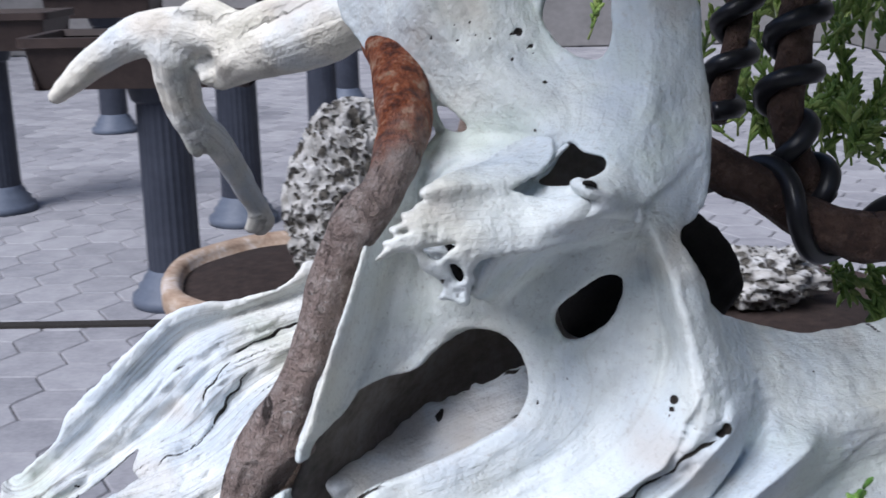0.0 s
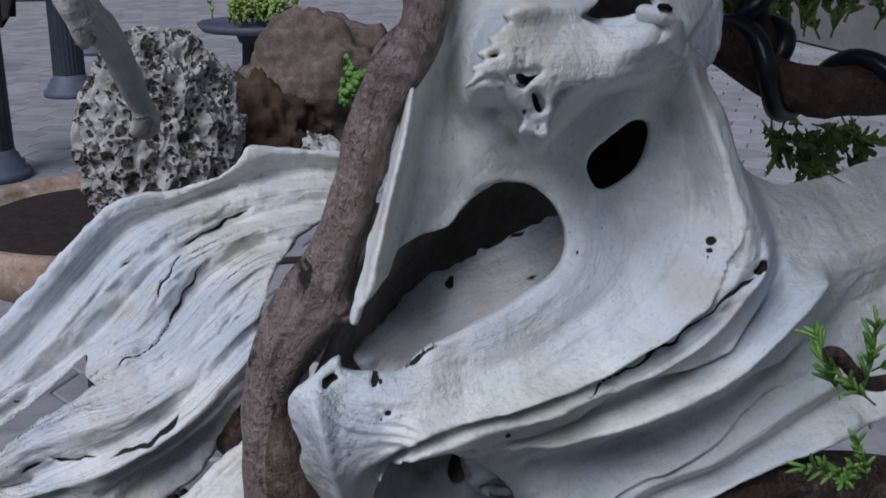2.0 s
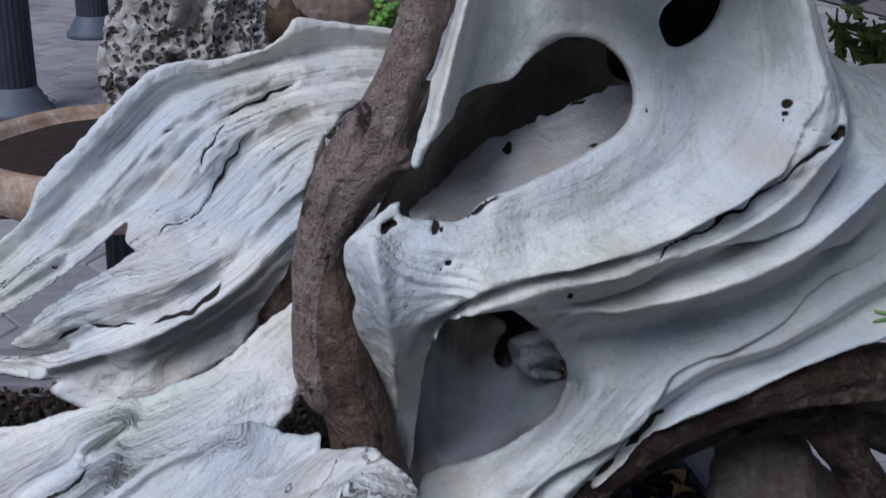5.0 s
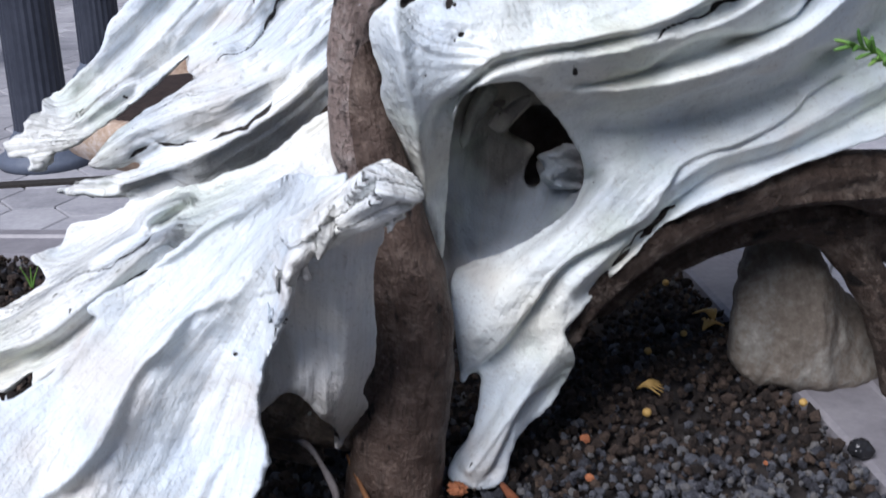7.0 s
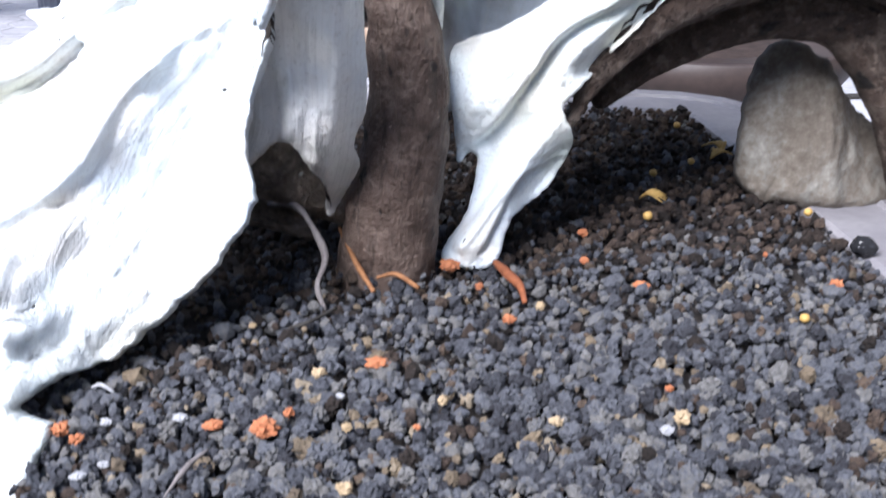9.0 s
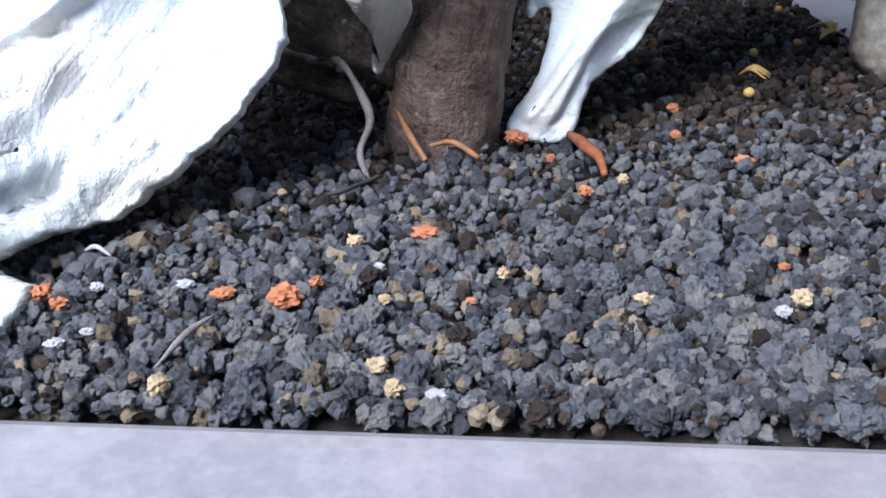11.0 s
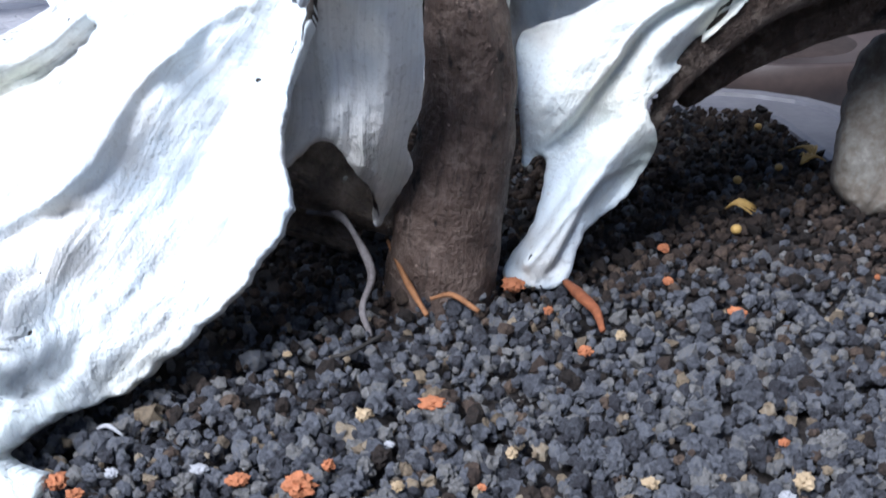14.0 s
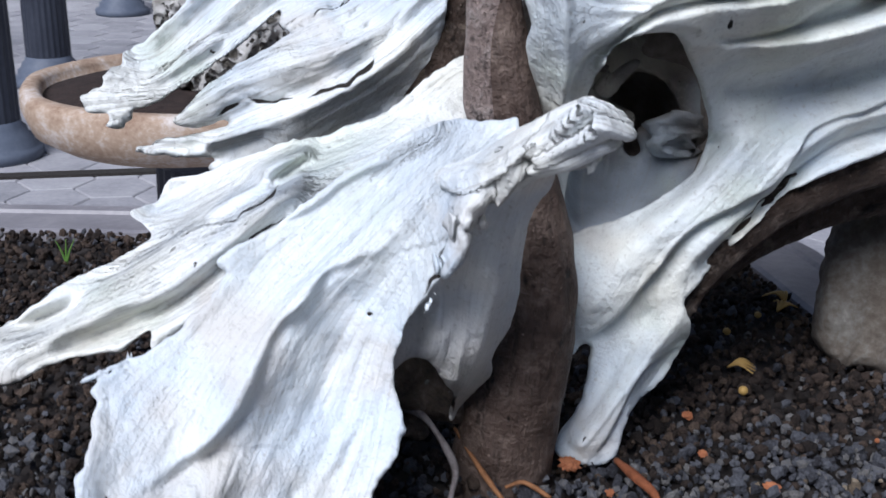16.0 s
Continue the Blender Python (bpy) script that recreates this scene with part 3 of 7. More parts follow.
def relief(name, drawing, material, parent, cell=1.5, soften=1.4, round_off=8.0, thick=14.0, ragged=1.0, grain=0.5, seed=1, label="", torn=None, band=None, chisel=0.8, layers=0.0):
    """A shell of wood: an outline, ridges and furrows with their depths, hollow openings and cracks. Millimetres in a plane across the view axis."""
    base, edge, holes, lines, cracks = drawing.base, drawing.edge, drawing.holes, drawing.lines, drawing.cracks
    view, origin = Vector(base[0]).normalized(), Vector(base[1])
    e1 = view.cross(Vector((0, 0, 1))).normalized()
    e2 = e1.cross(view)
    poly = [p for piece in edge for p in piece]
    poly = curve_points(poly + poly[:1], 3)[:-1]
    lo = poly.min(0) - 12
    hi = poly.max(0) + 12
    nx, ny = (int((hi[i] - lo[i]) / cell) + 1 for i in (0, 1))
    py, px = np.meshgrid(lo[1] + np.arange(ny) * cell, lo[0] + np.arange(nx) * cell, indexing="ij")
    known, weight, order = np.zeros((ny, nx)), np.zeros((ny, nx)), np.zeros((ny, nx))
    for psi, pts in lines:
        for p in curve_points(pts, 60):
            i, j = int(round((p[1] - lo[1]) / cell)), int(round((p[0] - lo[0]) / cell))
            if 0 <= i < ny and 0 <= j < nx:
                known[i, j] += p[2]
                order[i, j] += psi
                weight[i, j] += 1
    w = np.maximum(weight, 1)
    hit = (weight > 0).astype(float)
    depth = blur(spread(known / w, hit), soften)
    flow = blur(spread(order / w, hit), 2.5)
    sd = outline_distance(poly, px, py) + ragged * (0.9 * soft_field(px.shape, 6, seed) + 0.6 * soft_field(px.shape, 2.2, seed + 1))
    if torn:
        # fibres torn to different lengths, towards the tips
        t = np.clip((torn[0] - px * torn[2] - py * torn[3]) / torn[1], 0, 1)
        fibre = np.interp((flow * 6.0 + 60) % 4000, np.arange(4096), np.random.RandomState(seed + 20).randn(4096))
        sd = sd + t * np.minimum(3.2 * fibre + 1.2 * soft_field(px.shape, 3, seed + 21) - 1.5, 1.5)
    for h in holes:
        h = curve_points(list(h) + [h[0]], 3)[:-1]
        sd = np.minimum(sd, -outline_distance(h, px, py) + 0.25 * ragged * soft_field(px.shape, 5, seed + 3))
    # grain along the ridges, and slow swells
    rng = np.random.RandomState(seed + 9)
    table = rng.randn(4096)
    slow = soft_field(px.shape, 26, seed + 4)
    mask = 0.5 + 0.5 * np.tanh(1.2 * soft_field(px.shape, 30, seed + 5))
    ripple = 0
    for k, a in ((5.0, 0.9), (11.0, 0.6), (23.0, 0.35)):
        ripple = ripple + a * np.interp((flow * k + 0.35 * slow + 40) % 4000, np.arange(4096), table)
    lively = 0.25 + mask
    lively_all = 0.35 + 0.65 * mask
    if band:
        # strong grain between two ridges, calm wood elsewhere
        lively_all = lively_all * (0.12 + np.exp(-(np.maximum(0, np.abs(flow - 0.5 * (band[0] + band[1])) - 0.5 * (band[1] - band[0])) / 0.4) ** 2))
        lively = lively * (0.15 + band[2] * np.exp(-(np.maximum(0, np.abs(flow - 0.5 * (band[0] + band[1])) - 0.5 * (band[1] - band[0])) / 0.4) ** 2))
    depth = depth + grain * ripple * lively + 0.35 * grain * soft_field(px.shape, 3.0, seed + 6) + 0.7 * soft_field(px.shape, 14, seed + 7)
    # shallow tool-like facets, long with the grain and short across it
    depth = depth + chisel * (0.6 + 0.9 * lively_all) * (0.75 * weave(flow * 2.1, (px + 0.6 * py) / 21, seed + 30) + 0.5 * weave(flow * 4.7 + 9, (px - py) / 13, seed + 31) + 0.32 * weave(flow * 9.0 + 3, (0.7 * px + py) / 8, seed + 32))
    if layers:
        # thin layers of year rings, each ending in a small step
        for k, a, run in ((2.6, 1.0, 42), (5.3, 0.5, 24)):
            ph = flow * k + 0.9 * weave(flow * 0.9 + 2, (px + 0.4 * py) / run, seed + 40) + 0.35 * weave(flow * 2.3, (px - 0.5 * py) / 11, seed + 41)
            s = ph - np.floor(ph)
            size = np.clip(0.45 + 0.8 * weave(np.floor(ph) * 0.77, (px - 0.3 * py) / 26, seed + 42), 0, 1.6) * lively_all
            depth = depth - layers * a * size * np.where(s < 0.86, s / 0.86, (1 - s) / 0.14)
    # overhanging folds, furrows and worm holes
    jx, jy = px + 0.3 * soft_field(px.shape, 9, seed + 50), py + 0.3 * soft_field(px.shape, 7, seed + 51)
    for drop, width, pts in drawing.folds:
        d = side_distance(curve_points(pts, 5), jx, jy)
        ends = np.minimum(np.hypot(px - pts[0][0], py - pts[0][1]), np.hypot(px - pts[-1][0], py - pts[-1][1]))
        fade = np.clip(ends / (1.5 * width), 0, 1) * (0.85 + 0.15 * np.tanh(soft_field(px.shape, 12, seed + 52)))
        left = 0.5 + 0.5 * np.tanh(d / (0.3 + 0.06 * width))
        depth = depth + fade * drop * ((1 - left) * np.exp(-np.abs(d) / width) - 0.3 * left * np.exp(-np.abs(d) / (1.2 * width)))
    for drop, width, pts in drawing.dents:
        d = side_distance(curve_points(pts, 5), jx, jy)
        ends = np.minimum(np.hypot(px - pts[0][0], py - pts[0][1]), np.hypot(px - pts[-1][0], py - pts[-1][1]))
        depth = depth + np.clip(0.15 + ends / (3 * width), 0, 1) * drop * np.exp(-(d / width) ** 2)
    dirt = np.zeros(px.shape)
    for x, y, r in drawing.pits:
        q = np.hypot(jx - x, (jy - y) * (1.0 + 0.3 * math.sin(x))) / r * np.clip(1 + 0.3 * soft_field(px.shape, 2.5, seed + 53), 0.45, 1.8)
        depth = depth + 1.8 * r * np.exp(-q ** 3)
        dirt = np.maximum(dirt, np.exp(-(q / 1.05) ** 4))
    for c in cracks:
        d = line_distance(curve_points(c, 6), px + 0.8 * soft_field(px.shape, 4, seed + 8), py + 0.8 * soft_field(px.shape, 4, seed + 10))
        ends = np.minimum(np.hypot(px - c[0][0], py - c[0][1]), np.hypot(px - c[-1][0], py - c[-1][1]))
        wide = (0.95 + 0.25 * soft_field(px.shape, 9, seed + 11)).clip(0.75, 1.6)
        fade = np.clip(0.25 + ends / 9, 0, 1) * (0.85 + 0.15 * np.tanh(soft_field(px.shape, 8, seed + 12)))
        depth = depth + 2.2 * fade * np.exp(-(d / (wide + 0.5)) ** 2)
        dirt = np.maximum(dirt, fade * np.exp(-(d / wide) ** 2))
    near = np.clip(1 - sd / round_off, 0, 1)
    front = depth + round_off * (1 - np.sqrt(np.maximum(0, 1 - near ** 2)))
    back = blur(depth, 6) + thick + 0.6 * round_off - (thick - 2) * near ** 2 * 0.5
    back = np.maximum(back, front + 1.5)
    # mesh
    use = sd > -0.6 * cell
    live = np.zeros_like(use)
    live[np.unravel_index(np.argmax(sd), sd.shape)] = True
    grown = 0
    while live.sum() != grown:
        grown = live.sum()
        for _ in range(25):
            p = np.pad(live, 1)
            live = (p[1:-1, 1:-1] | p[:-2, 1:-1] | p[2:, 1:-1] | p[1:-1, :-2] | p[1:-1, 2:]) & use
    use = live
    gy, gx = np.gradient(sd, cell)
    ln = np.maximum(np.hypot(gx, gy), 1e-6)
    snap = np.where(sd < 0.5 * cell, np.clip(sd, -cell, cell) / ln, 0)
    sx, sy = px - snap * gx / ln, py - snap * gy / ln
    quad = use[:-1, :-1] & use[1:, :-1] & use[:-1, 1:] & use[1:, 1:]
    qi, qj = np.nonzero(quad)
    n = lambda i, j: i * nx + j
    front_q = np.stack([n(qi, qj), n(qi, qj + 1), n(qi + 1, qj + 1), n(qi + 1, qj)], 1)
    total = nx * ny
    back_q = front_q[:, ::-1] + total
    he = np.concatenate([front_q[:, [k, (k + 1) % 4]] for k in range(4)])
    key = he[:, 0].astype(np.int64) * total + he[:, 1]
    rim = he[~np.isin(key, he[:, 1].astype(np.int64) * total + he[:, 0])]
    flat = [a.ravel().copy() for a in (sx, sy, front, back)]
    for _ in range(2):
        for a in flat:
            total_, hits_ = np.zeros(total), np.zeros(total)
            np.add.at(total_, rim[:, 0], a[rim[:, 1]])
            np.add.at(total_, rim[:, 1], a[rim[:, 0]])
            np.add.at(hits_, rim.ravel(), 1)
            m = hits_ > 0
            a[m] = 0.5 * a[m] + 0.5 * total_[m] / hits_[m]
    sx, sy, front, back = flat
    wall = np.stack([rim[:, 1], rim[:, 0], rim[:, 0] + total, rim[:, 1] + total], 1)
    faces = np.concatenate([front_q, back_q, wall])
    a1, a2, v = (np.array(x) for x in (e1, e2, view))
    def lift(d):
        return np.array(origin) + 0.001 * (sx.ravel()[:, None] * a1 + sy.ravel()[:, None] * a2 + d.ravel()[:, None] * v)
    verts = np.concatenate([lift(front), lift(back)])
    used = np.unique(faces)
    number = np.zeros(2 * total, np.int64)
    number[used] = np.arange(len(used))
    me = bpy.data.meshes.new(name)
    me.from_pydata(verts[used].tolist(), [], number[faces].tolist())
    along = np.stack([px * 0.001, flow * 0.02, 0.05 * slow], -1).reshape(-1, 3)
    at = me.attributes.new("flow", "FLOAT_VECTOR", "POINT")
    at.data.foreach_set("vector", np.concatenate([along, along])[used].astype(np.float32).ravel())
    at = me.attributes.new("dirt", "FLOAT", "POINT")
    at.data.foreach_set("value", np.concatenate([dirt.ravel(), dirt.ravel()])[used].astype(np.float32))
    me.polygons.foreach_set("use_smooth", np.ones(len(me.polygons), bool))
    me.materials.append(material)
    me.update()
    ob = new(name, me)
    if parent is not None:
        ob.parent = parent
        ob.matrix_parent_inverse = parent_world(parent).inverted()
    return tagged(ob, label)


TRUNK = Carving((0.2, 0.94, -0.25), (0, 0.45, 0.9))
TRUNK.rim((-73.2, 251.1), (-67, 231.2), (-55.7, 216.8), (-44.1, 204.4), (-31.1, 189.5), (-17.8, 176.1))
TRUNK.rim((-22.8, 159), (-29.2, 151.7), (-33.2, 132.9), (-36.5, 111.4), (-41.8, 89.5), (-47.7, 67), (-53.1, 46.3), (-54.2, 38), (-50.1, 38.6), (-57.1, 27.4))
TRUNK.rim((-56.1, 26.5), (-61.8, 25.6), (-69.4, 18.4), (-77.7, 11.2), (-78.1, 0.3), (-75.1, -10.9))
TRUNK.rim((-76.7, -19.2), (-69.4, -41.5), (-65, -60.7), (-61.3, -81.8), (-58.4, -97.5), (-55.4, -91.3), (-52, -63.5), (-48.1, -34.1), (-40.4, -18.4), (-21.8, -13), (-13, -16.7), (3.7, -34.2), (11.7, -48.4), (11.9, -60.2), (1.7, -74.7), (-23.1, -90.5), (-49.4, -101.5), (-51, -114.8), (-48.7, -137.5), (-47.2, -158), (-40.1, -153), (-36.9, -158.4), (-41, -180.8), (-52.6, -199.7), (-51.4, -206.7), (-37.4, -209.9), (-25.6, -205.5), (-19.1, -184.9), (-2.4, -169.4), (7.6, -151.1), (8.5, -142.3), (3.9, -130.5), (8.7, -124.3))
TRUNK.rim((22.8, -107.4), (38.7, -90.8), (57.1, -74.5), (94.6, -58.5), (116, -49.7), (156.1, -37.3), (197.5, -25.3), (247.1, -11.9))
TRUNK.rim((321, 119.7), (269.8, 113.5), (210.4, 100.9), (188.8, 94.1), (163.3, 90.3), (144.9, 89.9))
TRUNK.rim((111, 100.5), (103.6, 115), (96.4, 126.8), (92.1, 135), (97.2, 142.1), (102.1, 150.4), (103.7, 168.7), (102.6, 193.2), (98.4, 216.9), (93.2, 246))
TRUNK.rim((57.8, 257), (58.2, 234.1), (59.1, 222.4), (57.7, 214.1), (52.1, 209.1), (43.4, 211.9), (34.6, 219.1), (27, 230.5), (20.6, 255.3))
TRUNK.opening((-49.1, 45.3), (-40.5, 56.2), (-37, 64.7), (-27.4, 69.9), (-17.8, 72.5), (-10.5, 80.5), (-1.8, 87.6), (5.8, 90.8), (16.6, 89.5), (25.2, 83), (29.9, 74.7), (31.1, 64.9), (26.9, 54.8), (17.6, 47.9), (5.2, 41.1), (-5.5, 36), (-18.4, 30.1), (-27, 27.4), (-34.5, 21.3), (-38.8, 18.8), (-48.5, 19.4), (-56.1, 20.4), (-58.9, 23.2), (-56.8, 28.7), (-52.9, 35.6))
TRUNK.opening((40.2, 94.5), (41.1, 100.3), (48, 107.2), (59.7, 115.8), (67, 115.9), (68.3, 108.5), (63.3, 96.9), (53.9, 89.4), (45.4, 87.5))
TRUNK.opening((33.9, 153.6), (39.1, 158.1), (42.2, 167.2), (46.6, 171.1), (51.5, 167), (60.5, 164.4), (61.8, 157.9), (52.1, 152.6), (40.5, 151.6))
TRUNK.opening((4, 126.5), (9.5, 125), (14.1, 127.4), (12.8, 124.2), (15.3, 120.2), (14.4, 114.6), (17, 111), (12.4, 113.6), (9.6, 118.6), (7.1, 122.2))
TRUNK.opening((-19.5, 189.8), (-12.6, 187.9), (-2.1, 179.4), (-5.8, 176.6), (-12.6, 178.5), (-17, 183.5))
TRUNK.ridge(1, (-71, 242.3, 27), (-44.1, 204.9, 21.5), (-16.1, 176.4, 19.2))
TRUNK.ridge(2, (-23.6, 234.2, -8), (-2.9, 207.9, -1.9), (23, 186.9, -5.5), (39.2, 174.5, -17.8))
TRUNK.ridge(3, (20.8, 241.7, 26.2), (31.1, 216.3, 19.2), (40.9, 201.7, 9.3), (52.4, 192.5, 0.6))
TRUNK.ridge(4, (73.7, 247.4, 31.1), (78.2, 211.4, 18.2), (76.5, 188.4, 3.7), (72.5, 168.8, -11.1), (75.3, 150.6, -22.6))
TRUNK.ridge(5, (103.8, 247.5, 53.5), (106.6, 201.2, 45.1), (104.8, 172.8, 30.9), (100.5, 153, 21.4), (93.9, 138, 13.3))
TRUNK.ridge(3, (-8, 173.3, 11.3), (16.1, 175.1, 2.4), (37, 171.1, -18.4))
TRUNK.ridge(3, (-8.3, 123.4, -66.5), (-2.5, 137.3, -64.3), (5.1, 147, -58.7), (19.8, 151.9, -45.9), (33, 155.3, -34.3))
TRUNK.ridge(2.6, (-11.8, 126.9, -31), (-7.6, 144.9, -27), (3.3, 158.5, -19.5), (23.5, 164.3, -9.1), (39.7, 165.8, -9.1))
TRUNK.ridge(3.6, (0.8, 134.5, -61), (19.1, 139.8, -53.9), (41, 144.5, -46.7), (55.4, 147.7, -49.6))
TRUNK.ridge(4, (17.7, 108.2, -68.2), (24.3, 120.6, -72.8), (37.9, 129.8, -68.2), (55, 137.2, -62.8), (68.8, 142.4, -53.6))
TRUNK.ridge(4.1, (56.1, 151.3, -67.2), (60.5, 150.9, -70.3), (67.3, 147.5, -60.6))
TRUNK.ridge(4.6, (21.1, 104.3, -11.4), (34.9, 118.5, -11.4), (49.7, 129.2, -12.4), (66.7, 136.7, -18.8))
TRUNK.ridge(3.1, (-7.5, 121.4, -65.9), (3.2, 121.5, -72.3), (8.2, 116.2, -72.3), (14.9, 105.6, -66))
TRUNK.ridge(2.7, (-7.2, 120.9, -15), (4.9, 120.1, -11.5), (13.6, 104.8, -3.8))
TRUNK.ridge(2, (-18.1, 155.2, -13.8), (-14.7, 128, -10.7), (-11.2, 104.9, -8.6), (-13.6, 86.2, -7.1), (-27.7, 70.3, -12.8))
TRUNK.ridge(2.4, (12.6, 95.4, -1.4), (0.6, 93.1, -4.2), (-8.8, 86, -1.9))
TRUNK.ridge(1, (-23.8, 159.5, -34.1), (-30.1, 136.5, -49.6), (-33.8, 108.9, -62.4), (-39.9, 80.3, -68.4), (-44.8, 57.7, -68.8), (-49.1, 45.6, -64.9))
TRUNK.ridge(1.5, (-19.3, 157.1, -17.7), (-25.1, 132, -21), (-29.3, 104.9, -22.4), (-35.4, 78, -26.8), (-40.6, 58.1, -31.9))
TRUNK.ridge(0.6, (-29, 154.6, -20.2), (-33.5, 131.5, -29), (-37.1, 107.1, -39.4), (-44.5, 77.2, -49.8), (-51.3, 49.7, -55.2))
TRUNK.ridge(5, (-6.3, 85.4, 0.9), (12.7, 88.2, -0.2), (31.3, 83.5, -2.9), (38.6, 69.5, -4.7), (33.2, 51.3, -10.5), (13.3, 38.2, -20.6), (-12.1, 29, -34.1), (-35.4, 20.9, -49), (-53.7, 21.7, -52.2))
TRUNK.ridge(6, (53.2, 82.6, 16.8), (64.9, 73, 12.2), (57.8, 50.4, 6.9), (34.6, 32.8, -4.6), (-0.5, 17.2, -26.2), (-32.1, 10, -51.3), (-57.9, 10.2, -55.5))
TRUNK.ridge(6.5, (76.1, 126.3, 10.2), (86.4, 92.3, 16.1), (84.3, 68, 8.7), (65.9, 42.1, 4.1), (37.6, 22.8, -9.1), (1.5, 7.5, -31.3), (-30, 0.6, -54.4))
TRUNK.ridge(7, (79.7, 138.6, -16.4), (88.7, 116, -11), (95.4, 92.8, -11.7), (100.7, 69.4, -13.1), (100, 50.5, -11.5), (82.5, 32.5, -13.6), (54.5, 15.5, -19.9), (21.3, 3.1, -35.6), (-8.2, -4, -51.5))
TRUNK.ridge(7.5, (95.8, 121.1, 2), (107.7, 87.7, 3.6), (113.1, 63.7, 0), (111.4, 51.3, -1.6), (93.6, 30.6, -1.6), (63.4, 12.1, -8.5), (29.4, -2, -22))
TRUNK.ridge(8, (115.8, 61.7, 0.3), (112.2, 51.6, -6.6), (93.4, 29.3, -10.6), (66.8, 13.1, -16.5), (31.6, 0.5, -31.2), (-6.3, -5.4, -49.7), (-31.6, -13.2, -59.2), (-45.4, -26.5, -55.6))
TRUNK.ridge(8.4, (131.6, 60.3, 37), (128.5, 45.3, 29.4), (107.1, 21.8, 20.5), (74.5, 4, 12), (35.4, -8, -4.6), (-0.4, -12.4, -26.4))
TRUNK.ridge(8.7, (135.2, 50.9, 27), (121.6, 32.5, 13.8), (95.8, 12.1, 7.7), (65.8, -1.5, -0.1), (31.8, -11.7, -14.7))
TRUNK.ridge(9, (150.3, 46.3, 22.4), (129, 28.8, 4.6), (103.1, 7.3, 0.2), (66.5, -8, -7.8), (31, -15.1, -20.6), (8.6, -16.9, -24.8))
TRUNK.ridge(9.4, (203.6, 38.2, 98.2), (148.9, 18.1, 51.1), (118.3, -4.9, 44.1), (76.5, -22.6, 36.4), (37.2, -30, 24.7), (15, -32.1, 18.9))
TRUNK.ridge(10, (178.7, 2.2, 65.1), (121.4, -11.7, 48.6), (77.4, -26.4, 37.6), (39.9, -43.5, 27.2), (18.9, -61.9, 19.5), (-3.3, -86, 24), (-25.9, -110.4, 27.3), (-38.1, -132.5, 28.4))
TRUNK.ridge(11, (180.2, -0.2, 69.3), (157.3, -11.1, 56.5), (109.2, -35.8, 38.5), (70.9, -47.4, 27.5), (50.2, -63.1, 26.8), (34.9, -83.1, 27.2), (14.1, -101.9, 26.5), (-7, -124.2, 31.1))
TRUNK.ridge(11.4, (187.5, -8.9, 90), (164.3, -18, 78.8), (114, -42.4, 59.2), (76.4, -54.2, 48.6), (54.9, -71.5, 48.5), (33.4, -92.9, 45.8), (12.3, -113.5, 45))
TRUNK.ridge(12, (180.5, -25, 67.3), (158.5, -34.6, 57.6), (93.8, -56.5, 37.5), (56.3, -72.2, 34.3), (25.2, -102.8, 35.4))
TRUNK.ridge(10.2, (15.4, -54.8, 43.1), (3.9, -75.4, 42.2), (-22.2, -91.8, 43.5), (-50, -104.7, 45.8))
TRUNK.ridge(11, (5.2, -132.8, 34.9), (-10.9, -154.4, 30.4), (-27.2, -176.9, 26), (-42.6, -199.1, 28.9))
TRUNK.ridge(11.6, (7.3, -149.8, 50.4), (-14.9, -180.4, 46.3))
TRUNK.ridge(10.4, (-47.1, -146.7, 43.4), (-38.9, -164.4, 45.4), (-50.7, -199.7, 46.5))
TRUNK.ridge(10.7, (-12.3, -137.2, 42), (-26.1, -160.1, 40.7), (-37.3, -183.4, 37.2))
TRUNK.ridge(8, (-68.8, 13.5, -63.9), (-64.3, -5.8, -58.9), (-60.4, -29.3, -38.1), (-59.4, -58.2, -1.9), (-59.5, -96.6, 35.2))
TRUNK.ridge(9, (-34.3, -11.8, -42.7), (-44.8, -23.1, -27.2), (-49.9, -40.4, -3.7), (-53.9, -64.5, 21.2))
TRUNK.ridge(7, (-77.3, -0.3, -42.5), (-73.6, -20.8, -29), (-67.6, -45.4, -4.2), (-64.3, -72.3, 19.3))
TRUNK.ridge(5, (112.5, 109.7, 38.1), (130.7, 90.4, 73), (154.6, 90.4, 100.2), (184.9, 93.3, 122), (210.5, 99.7, 136.6), (281.1, 112.3, 169.9), (347.1, 119.3, 203.7))
TRUNK.ridge(7, (136.2, 78.1, 56), (173.2, 73.7, 87.6), (214.7, 77.8, 122), (279.2, 88.5, 165.1), (345.1, 94.2, 199.3))
TRUNK.ridge(8, (142.6, 55.3, 42), (172.1, 53.7, 60.8), (217.5, 64.3, 99.7), (280.7, 73.3, 148.3), (335.5, 74.9, 181.1))
TRUNK.split((35.6, 5.3), (47, 10.2), (58.4, 14.8), (69.9, 21.3), (79.3, 26.5), (88.4, 34), (97.8, 42.6), (111.7, 52.3))
TRUNK.split((-37.5, 17.5), (-30.9, 23.3), (-24.3, 26.9), (-18.8, 28.5))
TRUNK.split((180.5, 89.8), (186.6, 92.7), (195.1, 88.5))
TRUNK.split((6.8, 128.1), (10.9, 127.2), (15.1, 128.8))
TRUNK.split((8.2, 117.6), (11.2, 120.6), (14.4, 114.6), (17.7, 109.6))
TRUNK.split((-9.1, 124.4), (-3.2, 133.2), (3.7, 143.9))
TRUNK.split((-43.8, 5.1), (-41.4, 6.3))
TRUNK.split((-61.8, 23.5), (-60.8, 18))
